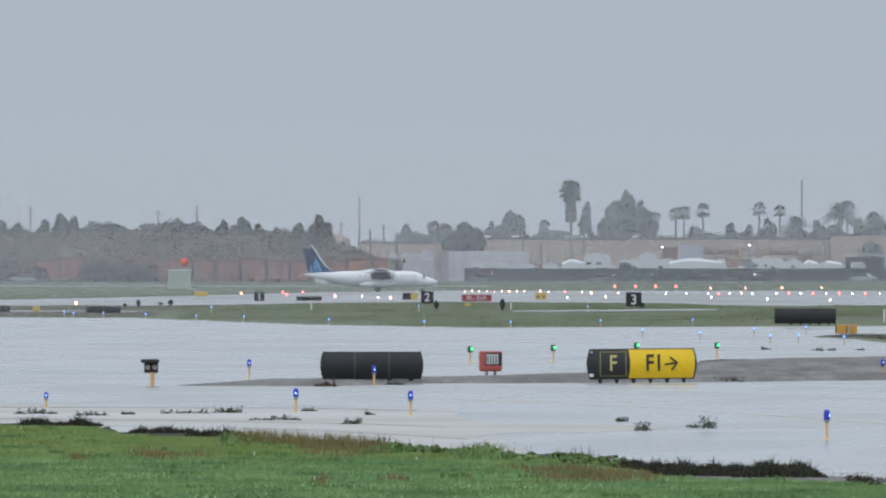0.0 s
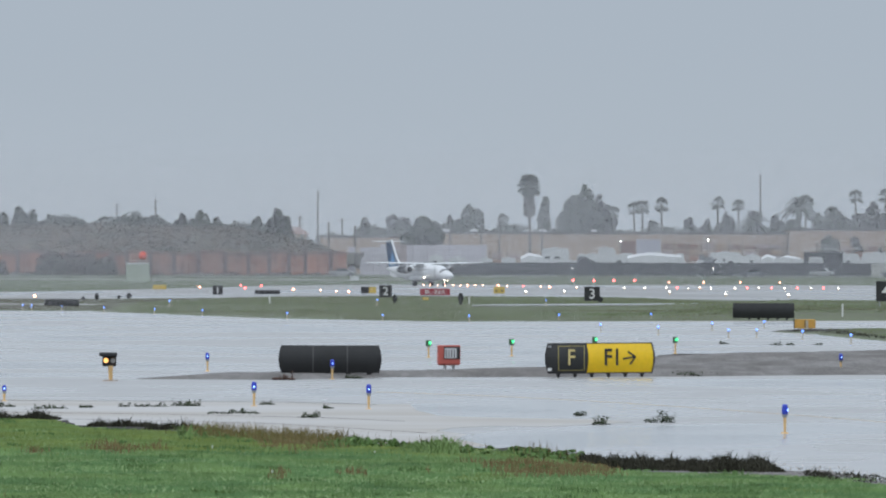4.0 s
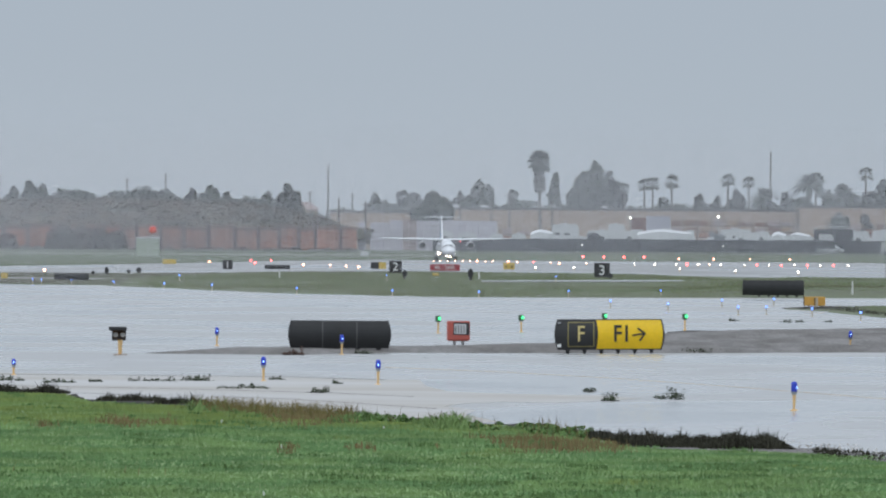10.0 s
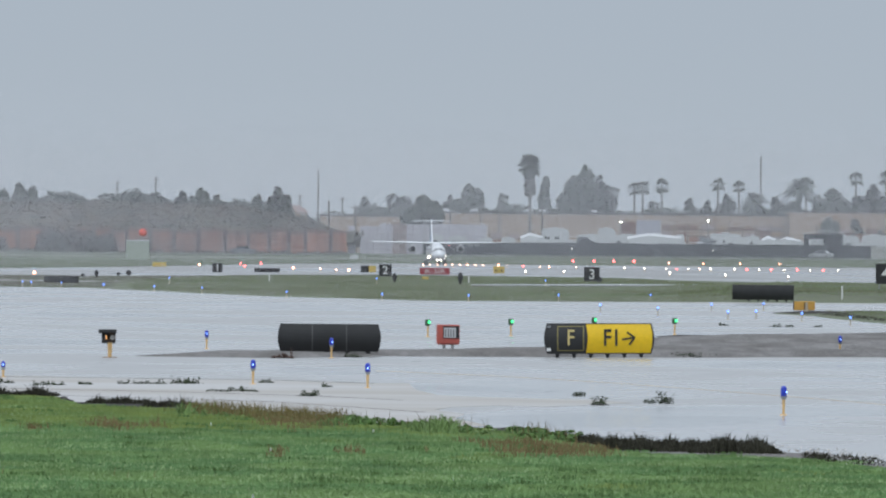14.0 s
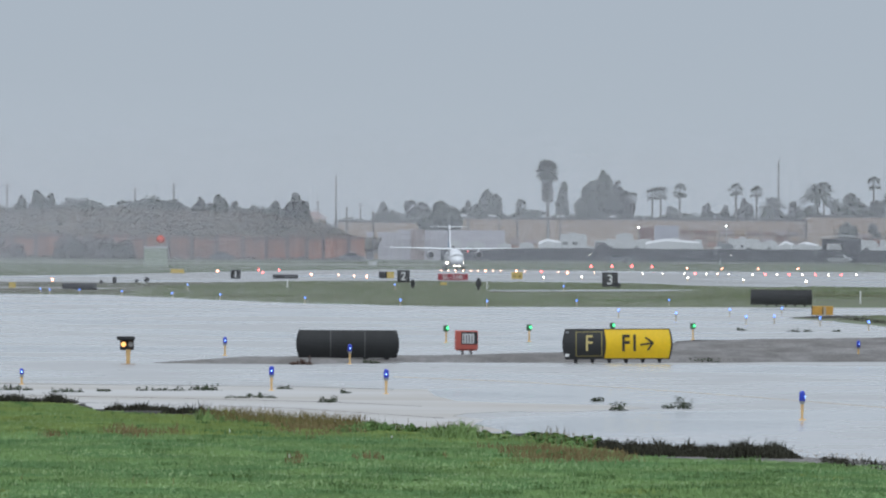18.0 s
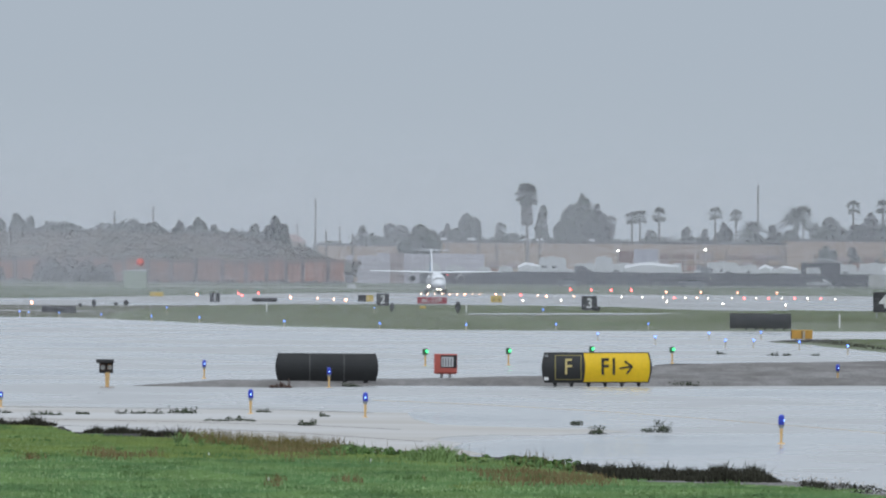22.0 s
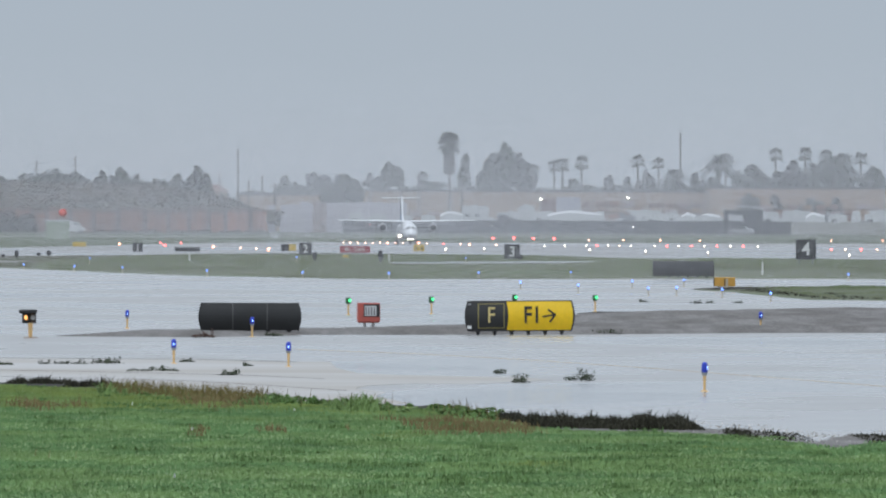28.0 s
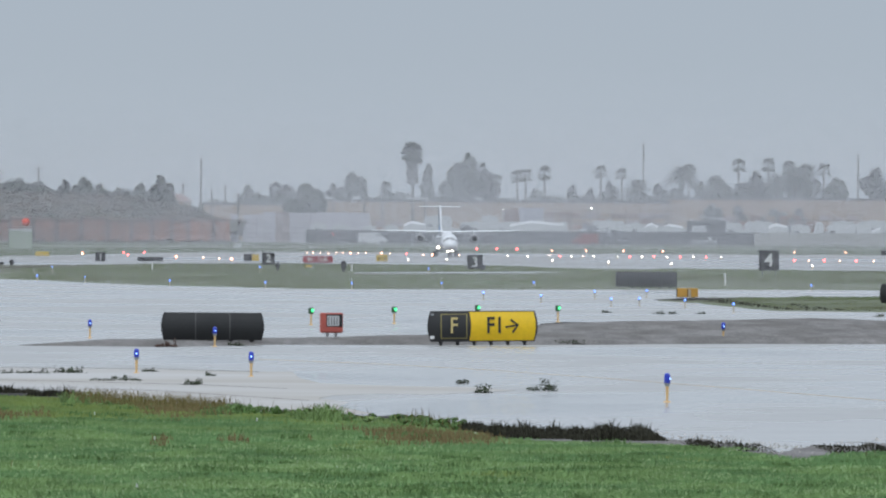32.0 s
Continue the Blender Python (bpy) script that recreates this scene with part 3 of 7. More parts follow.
def island_grass():
    r = random.Random(21)
    pts, dark, dead, spots = [], [], [], []
    while len(spots) < 85000:
        y = 800 + 620 * r.random()
        x = y * r.uniform(-0.024, 0.055)
        if within(ISLAND, x, y):
            spots.append((x, y))
    a = np.array(spots)
    for (x, y), gap in zip(spots, edge_gap(ISLAND, a[:, 0], a[:, 1])):
        c = min(1.0, gap / 40)
        if gap < 1.2 + 1.5 * lumps(x, y * 0.3, 3, 2.0):
            continue
        z = 0.02 + swell(x, y) * (1 - (1 - c) ** 2) + 0.13 * c * lumps(x, y, 30, 1.0)
        h = r.uniform(0.04, 0.11) * (0.8 + 1.8 * max(0, lumps(x, y, 18, 4.0)) + 1.5 * max(0, lumps(x, y, 4, 7.0)))
        (dark if lumps(x, y, 25, 8.0) > 0.5 else pts).append((x, y, z - 0.05, h, r.uniform(0.06, 0.18), r.uniform(0.1, 0.5)))
    trial = np.array([(y * r.uniform(0.026, 0.055), y) for y in (r.uniform(582, 720) for i in range(15000))])
    for (x, y), gap in zip(trial.tolist(), edge_gap(PATCH, trial[:, 0], trial[:, 1])):
        ragged = lumps(x, y * 0.15, 1.6, 5.0) + 0.5 * lumps(x, y * 0.15, 0.5, 3.0)
        if within(PATCH, x, y) and gap > 0.6 and ragged > -0.45:
            rim = gap < 2.2 + 2.0 * lumps(x, 1.0, 1.2, 4.0) and y < 690
            (dead if rim else pts).append((x, y, 0.02 + 0.11 * min(1.0, gap / 8), r.uniform(0.03, 0.08) * (1.0 + 1.6 * max(0, ragged)), r.uniform(0.04, 0.09), r.uniform(0.1, 0.5)))
    blades("island_grass", pts, M_ISLAND, "rough green grass on the airfield island", soft=True)
    blades("island_weeds", dark, M_ISLAND, "darker weed patches in the island grass", soft=True)
    blades("sodden_weeds", dead, M_DEADWEED, "dark sodden weeds along the muddy edge of the grass patch", soft=True)


island_grass()


def weeds(name, x, y, w, d, h, n, material, label, seed, mat=False):
    """A mat of upright weeds in an oblong footprint, or one ragged clump of leaves, tallest in the middle."""
    q = random.Random(seed)
    if not mat:
        blobs = []
        for i in range(14 + int(34 * w)):
            px = q.uniform(-1, 1)
            tall = h * (1 - 0.6 * abs(px) ** 2) * q.uniform(0.25, 1.0) * max(0.4, 0.9 + 0.7 * lumps(x + px * w / 2, seed, 0.25, 2.0))
            if q.random() < 0.15:
                tall = h * q.uniform(1.0, 1.5)
            blobs.append((x + px * w / 2, y + q.uniform(-0.5, 0.5) * d, tall * 0.45, 0.02 + (0.07 * q.random() if tall < h else 0.015), 0.08, tall * 0.55))
        ob = leaf_cloud(name, blobs, int(n * 2.2) + 160, 0.024, material, None, seed, flat=0.45, loose=1.2)
        return tagged(ob, label, "plant", kind="stuff")
    spots = []
    for i in range(n):
        px, py = q.uniform(-1, 1), q.uniform(-1, 1)
        tall = (1.05 if h > 0.2 else 1.5) * h * (0.35 + 0.65 * q.random()) * (1 - 0.8 * abs(px) ** 5) * (1.7 if q.random() < 0.06 else 1.0) * max(0.3, 0.8 + 0.6 * lumps(x + px * w / 2, seed, 0.3, 2.0))
        spots.append((x + px * w / 2, y + py * d / 2, 0.0, max(0.02, tall), q.uniform(0.012, 0.035), q.uniform(0.1, 0.7)))
    return blades(name, spots, material, label, "plant")


def edge_weeds():
    """Leafy mounds and brown stems where the verge meets the paving."""
    q = random.Random(61)
    blobs, stems = [], []
    for (x1, y1), (x2, y2) in zip(LAWN_EDGE[4:9], LAWN_EDGE[5:10]):
        for k in range(44):
            u = q.random()
            x, y = x1 + (x2 - x1) * u, y1 + (y2 - y1) * u + q.uniform(-7, 2)
            if lumps(x, 1.0, 0.8, 6.0) < -0.20 or x > 2.75:
                continue
            leafy = x > -1.0
            h = q.uniform(0.05, 0.12) * (1 + max(0, lumps(x, 5.0, 0.5, 2.0))) * (1.0 if leafy else 0.7)
            if leafy or q.random() < 0.35:
                for j in range(4):
                    blobs.append((x + q.gauss(0, 0.16), y + q.gauss(0, 0.8), h * q.uniform(0.3, 0.9), q.uniform(0.03, 0.09), 0.1, h * q.uniform(0.3, 0.6)))
            for j in range(3 if leafy else 40):
                stems.append((x + q.gauss(0, 0.2), y + q.gauss(0, 1.6), 0.02, q.uniform(0.08, 0.30), 0.012, q.uniform(0.05, 0.5)))
    ob = leaf_cloud("edge_weeds", blobs, 16000, 0.026, M_BROADLEAF, None, 62, flat=0.7)
    tagged(ob, "leafy dark green weeds along the edge of the verge", "plants", kind="stuff")
    blades("brown_stems", stems, M_DRY, "brown seed stems among the edge weeds")


def scatter_weeds():
    clumps = [(-9.3, 317, 0.93, 0.12, 350), (-8.06, 291.5, 1.84, 0.2, 1200), (-7.94, 313.2, 0.74, 0.09, 200), (-7.13, 315.7, 0.31, 0.06, 80), (-5.92, 318.2, 1.09, 0.09, 260), (-4.92, 319.5, 0.81, 0.12, 350), (-3.65, 303.7, 1.09, 0.1, 320), (-5.6, 279, 1.44, 0.17, 900), (-4.5, 274, 1.2, 0.17, 900),
              (-1.91, 295.8, 0.46, 0.12, 120), (-1.64, 314.5, 0.2, 0.08, 40), (4.09, 284.3, 0.32, 0.15, 110), (5.37, 288.4, 0.59, 0.21, 300), (3.88, 301.4, 0.2, 0.17, 26), (-3.14, 323.4, 0.34, 0.08, 70)]
    for i, (x, y, w, h, n) in enumerate(clumps):
        big = w > 1.15 and y < 300
        weeds("weed_clump", x, y, w, 1.2 + 0.8 * w, 0.75 * h if big else 1.0 * h, int(n) if big else int(n * 0.45), M_WEED if not big else M_DEADWEED, "low dark green weeds growing from a paving crack" if not big else "dark sodden weed mat at the edge of the verge", 50 + i, mat=big)
    for i, (x, y, w, h, n) in enumerate([(8.42, 409.5, 1.03, 0.13, 260), (9.33, 411.6, 0.5, 0.07, 60), (-3.34, 393.3, 0.61, 0.24, 420), (0.6, 409.5, 0.17, 0.13, 30), (12.25, 418, 1.02, 0.08, 90), (17.84, 436.3, 1.06, 0.11, 90), (-1.36, 399.2, 0.49, 0.1, 60), (13.4, 578, 0.35, 0.10, 50), (15.4, 571, 0.42, 0.13, 70), (16.0, 572, 0.3, 0.10, 50), (17.2, 574, 0.3, 0.08, 40), (24.0, 560, 0.35, 0.10, 60), (20.6, 455, 0.9, 0.22, 260)]):
        weeds("weed_clump", x, y, w, 2.0, h, int(n), M_DEADRED if i == 2 else M_WEED, "reddish dry weed clump beside the black sign" if i == 2 else "small green weeds on the gravel island", 80 + i)
    for i, (x, y, w, h, n) in enumerate([(2.95, 230, 0.95, 0.10, 900), (3.92, 223.8, 1.36, 0.22, 1700), (5.3, 222.6, 1.54, 0.2, 1900), (6.46, 213.1, 0.52, 0.07, 300), (8.66, 209.7, 1.11, 0.09, 500), (7.03, 211.9, 0.78, 0.05, 300)]):
        weeds("weed_mat", x, y, w, 9.0, 0.78 * h, int(n * 2.2), M_DEADWEED, "long dark sodden weed mat along the verge", 90 + i, mat=True)
    q = random.Random(77)
    verts, faces = [], []
    for i in range(9000):
        y = q.uniform(193, 236)
        x = y * q.uniform(0.012, 0.052)
        sz = q.uniform(0.008, 0.035)
        if not -13.0 < lawn_edge(x, y) < 1.2 or lumps(x, y * 0.3, 0.8, 4.0) < -0.1:
            continue
        k = len(verts)
        z = max(0.0, lawn_height(x, y))
        verts += [(x - sz, y - sz, z - 0.02), (x + sz, y - sz * 0.8, z - 0.02), (x + sz * 0.9, y + sz, z - 0.02), (x - sz * 0.8, y + sz, z - 0.02), (x + sz * 0.1, y, z + sz * 0.8)]
        faces += [(k, k + 1, k + 4), (k + 1, k + 2, k + 4), (k + 2, k + 3, k + 4), (k + 3, k, k + 4)]
    tagged(new("gravel", raw_mesh("gravel", verts, faces, M_PEBBLE)), "loose pale gravel along the paving edge", "gravel", kind="stuff")


scatter_weeds()
edge_weeds()


# ---- airfield signs and lights ----
def drum_shell(bm, x0, x1, depth, z0, z1, seg=9, bow0=0.0, bow1=0.0):
    """A sign case with bellied front and back and an arched end, drawn out along x."""
    def ring(x, bow):
        pts = []
        for k in range(seg + 1):
            v = k / seg
            pts.append((x + bow * math.sin(math.pi * v), -depth / 2 * (0.55 + 0.45 * math.sin(math.pi * v)), z0 + (z1 - z0) * v))
        for k in range(seg + 1):
            v = 1 - k / seg
            pts.append((x + bow * math.sin(math.pi * v), depth / 2 * (0.55 + 0.45 * math.sin(math.pi * v)), z0 + (z1 - z0) * v))
        return pts
    return bm_rings(bm, [ring(x0, bow0), ring(x1, bow1)])


def bellied(bm, x0, x1, depth, z0, z1, proud, seg=9):
    """A thin face panel that follows the bellied front of a sign case."""
    def ring(x):
        f = [(x, -depth / 2 * (0.55 + 0.45 * math.sin(math.pi * k / seg)) - proud, z0 + (z1 - z0) * k / seg) for k in range(seg + 1)]
        return f + [(px, py + proud * 0.7, pz) for px, py, pz in reversed(f)]
    return bm_rings(bm, [ring(x0), ring(x1)])


def sign_legs(sign, x0, x1, n, z0, drop):
    for i in range(n):
        x = x0 + (x1 - x0) * i / (n - 1)
        bm = bmesh.new()
        bm_box(bm, x - 0.07, x + 0.07, -0.06, 0.06, z0 - 0.05, z0 + 0.02, 0.008)
        bm_cone(bm, 0.045, 0.055, (x, 0, -drop), (x, 0, z0 - 0.03), 8)
        part("leg", bm, M_BLACKMETAL, sign)


def direction_sign():
    """Black and yellow taxiway sign, letters and an arrow."""
    s = thing("taxiway_sign", "long bellied taxiway sign with black F and yellow F1 arrow panels", "sign", pose(5.78, 404, 0.03, 0, -0.6, -3))
    w, z0, z1, d = 3.136, 0.12, 0.96, 0.42
    split = -w / 2 + 1.182
    part("case", drum_shell(bmesh.new(), -w / 2 + 0.08, split, d, z0, z1, bow0=-0.08, bow1=0.06), M_BLACK, s, smooth=False)
    part("yellow_case", drum_shell(bmesh.new(), split + 0.004, w / 2 - 0.08, d, z0, z1, bow0=0.06, bow1=0.08), M_YELLOW, s, "bright yellow face with black lettering")
    for x, bow in ((-w / 2 + 0.05, -0.08), (w / 2 - 0.08, 0.08)):
        part("end_cap", drum_shell(bmesh.new(), x, x + 0.03, d + 0.03, z0 - 0.015, z1 + 0.015, bow0=bow, bow1=bow), M_BLACKMETAL, s)
    part("top_rail", bm_box(bmesh.new(), -w / 2 + 0.06, w / 2 - 0.06, -0.13, 0.13, z1, z1 + 0.02, 0.008), M_BLACKMETAL, s)
    part("bottom_rail", bm_box(bmesh.new(), -w / 2 + 0.06, w / 2 - 0.06, -0.13, 0.13, z0 - 0.03, z0, 0.008), M_BLACKMETAL, s)
    part("seam", bellied(bmesh.new(), split - 0.03, split, d, z0, z1, 0.006), M_BLACKMETAL, s)
    a, b, c, e = -w / 2 + 0.36, split - 0.05, z0 + 0.06, z1 - 0.06
    for x0, x1, u0, u1 in ((a, a + 0.024, c, e), (b - 0.024, b, c, e), (a, b, c, c + 0.02), (a, b, e - 0.02, e)):
        bm = bmesh.new()
        f = lambda zz: -d / 2 * (0.55 + 0.45 * math.sin(math.pi * (zz - z0) / (z1 - z0))) - 0.007
        n = 8 if u1 - u0 > 0.1 else 1
        ring = lambda x: [(x, f(u0 + (u1 - u0) * k / n), u0 + (u1 - u0) * k / n) for k in range(n + 1)] + [(x, f(u0 + (u1 - u0) * k / n) + 0.005, u0 + (u1 - u0) * k / n) for k in range(n, -1, -1)]
        part("border", bm_rings(bm, [ring(x0), ring(x1)]), M_BORDER, s, "thin faded yellow border line")
    writing("letter", "F", 0.66, M_PALEYELLOW, s, facing((a + b) / 2, -d / 2 - 0.012, 0.54) @ Matrix.Diagonal((0.80, 1, 1, 1)), bold=0.004, label="yellow letter F")
    writing("letter", "F1", 0.68, M_BLACK, s, facing(6.157 - 5.78, -d / 2 - 0.012, 0.54) @ Matrix.Diagonal((0.80, 1, 1, 1)), bold=0.010, label="black letters F1")
    ax = 6.65 - 5.78
    bm = bmesh.new()
    bm_box(bm, ax - 0.20, ax + 0.17, -d / 2 - 0.014, -d / 2 - 0.006, 0.515, 0.565)
    for sgn in (1, -1):
        g = bmesh.ops.create_cube(bm, size=1.0, matrix=Matrix.Translation((ax + 0.08, -d / 2 - 0.010, 0.54 + sgn * 0.09)) @ pose(0, 0, 0, 0, sgn * 45, 0) @ Matrix.Diagonal((0.28, 0.008, 0.05, 1)))
    bmesh.ops.rotate(bm, cent=(ax, 0, 0.54), matrix=Matrix.Rotation(radians(-9), 3, "Y"), verts=bm.verts[:])
    part("arrow", bm, M_BLACK, s, "black arrow pointing along the taxiway")
    part("tag_plate", bm_box(bmesh.new(), -w / 2 + 0.05, -w / 2 + 0.17, -d / 2 - 0.015, -d / 2 + 0.12, z0 + 0.05, z0 + 0.14, 0.004), M_WHITE, s, "small white plate")
    part("tag_plate", bm_box(bmesh.new(), -w / 2 + 0.07, -w / 2 + 0.16, -d / 2 + 0.02, -d / 2 + 0.12, z1 - 0.11, z1 - 0.05, 0.004), M_STEEL, s)
    sign_legs(s, -w / 2 + 0.35, w / 2 - 0.35, 6, z0, 0.02)


direction_sign()


def blank_sign(x, y, w, h, lift, seams, legs, rz=0.0, label="", z=0.0):
    s = thing("blank_sign", label, "sign", pose(x, y, z, 0, 0, rz))
    d = min(0.42, h * 0.55)
    edges = [-w / 2 + w * i / (seams + 1) for i in range(seams + 2)]
    bow = min(0.09, 0.1 * h) if y < 800 else 0.015
    for i, (a, b) in enumerate(zip(edges, edges[1:])):
        first, last = i == 0, i == seams
        part("panel", drum_shell(bmesh.new(), a + (bow + 0.02 if first else 0.004), b - (bow + 0.02 if last else 0.004), d, lift, lift + h, bow0=-bow if first else 0, bow1=bow if last else 0), M_BLACK, s)
    for a in edges[1:-1]:
        part("seam", bellied(bmesh.new(), a - 0.016, a + 0.016, d, lift, lift + h, 0.008), M_GREYSEAM, s)
    for x0, k in ((-w / 2 + bow, -bow), (w / 2 - bow - 0.02, bow)):
        part("end_cap", drum_shell(bmesh.new(), x0, x0 + 0.02, d + 0.03, lift - 0.015, lift + h + 0.012, bow0=k, bow1=k), M_BLACKMETAL, s)
    sign_legs(s, -w / 2 + w * 0.27, w / 2 - w * 0.12, legs, lift, 0.02)


blank_sign(-2.069, 404, 2.988, 0.80, 0.12, 2, 4, 2, "long unlit black sign back with two grey seams")
blank_sign(21.518, 826, 3.659, 0.90, 0.15, 0, 5, 0, "long plain black back of a taxiway sign beside the grass")
blank_sign(-25.94, 1062, 2.633, 0.55, 0.05, 0, 4, 0, "black back of a low taxiway sign")
blank_sign(-35.228, 1100, 1.967, 0.5, 0.05, 0, 3, 0, "black back of a low taxiway sign")
blank_sign(-14.737, 1530, 2.798, 0.45, 0.05, 0, 3, 0, "thin dark sign back lying low by the runway")
blank_sign(27.779, 640, 0.676, 0.95, 0.1, 0, 2, 0, "tall black sign back at the edge of the grass patch")
blank_sign(98.866, 2240, 5.462, 0.9, 0.1, 0, 3, 0, "long dark board beyond the runway")


def post_box(name, x, y, w, h, lift, material, label, rz=0.0, z=0.0, face=None, legs=2):
    s = thing(name, label, "sign", pose(x, y, z, 0, 0, rz))
    part("case", bm_box(bmesh.new(), -w / 2, w / 2, -0.1, 0.1, lift, lift + h, 0.02), material, s)
    if face:
        part("face", bm_box(bmesh.new(), -w / 2 + 0.05, w / 2 - 0.05, -0.112, -0.1, lift + 0.05, lift + h - 0.05, 0.004), face, s)
    for i in range(legs):
        lx = 0 if legs == 1 else -w * 0.28 + w * 0.56 * i / (legs - 1)
        part("leg", bm_cone(bmesh.new(), 0.04, 0.035, (lx, 0, -0.05), (lx, 0, lift + 0.01), 8), M_STEEL, s)
    return s


def numbered(x, y, digit, size, z, label):
    s = thing("distance_sign", label, "sign", pose(x, y, z, 0, 0, 2), group="runway distance signs")
    part("case", bm_box(bmesh.new(), -size / 2, size / 2, -0.12, 0.12, 0.06, 0.06 + size, 0.02), M_BLACK, s)
    part("frame", bm_box(bmesh.new(), -size / 2 + 0.02, size / 2 - 0.02, -0.128, -0.12, 0.08, 0.04 + size, 0.004), M_BLACKMETAL, s)
    writing("digit", digit, size * 0.92, M_WHITE, s, facing(0, -0.136, 0.06 + size / 2), bold=0.012, label="white numeral " + digit)
    for lx in (-0.45, 0.45):
        part("leg", bm_cone(bmesh.new(), 0.05, 0.05, (lx, 0, -0.3), (lx, 0, 0.08), 8), M_STEEL, s)


numbered(-20.2, 1529, "1", 1.10, -0.16, "square black sign with a white numeral 1 beside the runway")
numbered(-1.56, 1372, "2", 1.24, -0.02, "square black sign with a white numeral 2 beside the runway")
numbered(17.063, 1244, "3", 1.38, -0.06, "square black sign with a white numeral 3 on the grass")
numbered(33.476, 960, "4", 1.40, 0.761, "square black sign with a white numeral 4 on the grass")

s = post_box("hold_sign", 3.562, 1473, 3.173, 0.688, 0.1, M_RED, "long red runway holding sign with white letters", legs=4)
writing("lettering", "8L-26R", 0.60, M_WHITE, s, facing(0, -0.12, 0.1 + 0.329) @ Matrix.Diagonal((1.25, 1, 1, 1)), bold=0.0, label="white runway numbers")
post_box("yellow_sign", 10.476, 1490, 1.211, 0.727, 0.25, M_HAZEYELLOW, "small square yellow sign with dark marks by the runway", face=None)
for k in (-0.3, 0.3):
    part("mark", bm_box(bmesh.new(), k - 0.1, k + 0.1, -0.115, -0.1, 0.45, 0.65, 0.01), M_BLACK, scene.objects["yellow_sign"])
s = post_box("paired_sign", -3.654, 1550, 1.701, 0.756, 0.1, M_BLACK, "sign with one black and one yellow half")
part("yellow_half", bm_box(bmesh.new(), 0.05, 0.85, -0.12, -0.1, 0.12, 0.08 + 0.756, 0.004), M_HAZEYELLOW, s, "yellow half")
post_box("yellow_sign", -30.041, 1727, 1.685, 0.562, 0.2, M_HAZEYELLOW, "low yellow sign beyond the wet taxiway")
post_box("yellow_sign", -31.896, 1090, 0.532, 0.443, 0.1, M_HAZEYELLOW, "small yellow sign with a dark end")
post_box("yellow_sign", 2.202, 1260, 0.563, 0.307, 0.05, M_HAZEYELLOW, "small yellow marker box in the grass", legs=1)
s = post_box("orange_sign", 20.037, 690, 1.038, 0.449, 0.16, M_CABINET, "boxy orange-yellow sign cabinet with a seam on two posts")
part("seam", bm_box(bmesh.new(), -0.02, 0.02, -0.115, -0.1, 0.18, 0.55, 0.004), M_BLACK, s)
part("end_plate", bm_box(bmesh.new(), -0.56, -0.522, -0.11, 0.11, 0.14, 0.62, 0.004), M_BLACK, s, "dark end plate")
part("conduit", bm_cone(bmesh.new(), 0.075, 0.06, (0.09, -0.3, -0.02), (0.09, -0.3, 0.56), 10), M_PALESTAKE, s, "pale conduit post")
part("base_plate", bm_cone(bmesh.new(), 0.2, 0.18, (0.09, -0.3, -0.02), (0.09, -0.3, 0.03), 12), M_RUSTY, s)


def marker(x, y, h, w, label, z=0.05):
    """A dark oval marker paddle on a foot."""
    s = thing("marker_paddle", label, "marker", pose(x, y, z, 0, 0, 0))
    bm = bmesh.new()
    ring = [(w / 2 * math.sin(math.pi * k / 12) ** 0.7, h * (0.08 + 0.92 * k / 12)) for k in range(13)]
    pts = [(px, pz) for px, pz in ring] + [(-px, pz) for px, pz in reversed(ring[1:-1])]
    bm_rings(bm, [[(px, -0.12, pz) for px, pz in pts], [(px, 0.12, pz) for px, pz in pts]])
    part("paddle", bm, M_BLACK, s)
    part("foot", bm_box(bmesh.new(), -w * 0.3, w * 0.3, -0.15, 0.15, -0.1, h * 0.12, 0.02), M_BLACKMETAL, s)


marker(4.788, 1122, 0.98, 0.46, "dark oval marker paddle standing in the grass", 0.10)
marker(-0.539, 1154, 0.75, 0.42, "dark oval marker paddle standing in the grass", 0.10)
marker(-26.835, 1225, 0.75, 0.38, "dark upright marker on the soil strip")
marker(-28.258, 1235, 0.38, 0.34, "small dark marker on the soil strip")
marker(-25.27, 1290, 0.6, 0.5, "dark equipment box on the soil strip")
marker(-26.417, 1300, 0.36, 0.4, "small dark box on the soil strip")
marker(17.118, 1200, 0.5, 0.6, "low dark equipment box by the numbered sign", 0.10)


def stake(x, y, h, label="white marker stake in the grass"):
    s = thing("marker_stake", label, "stake", pose(x, y, 0.1, 0, 0, 0))
    part("post", bm_box(bmesh.new(), -0.05, 0.05, -0.02, 0.02, -0.1, h, 0.006), M_WHITE, s)


for x, y, h in ((-10.767, 1137, 0.72), (5.56, 1140, 0.6), (26.599, 838, 0.88)):
    stake(x, y, h)


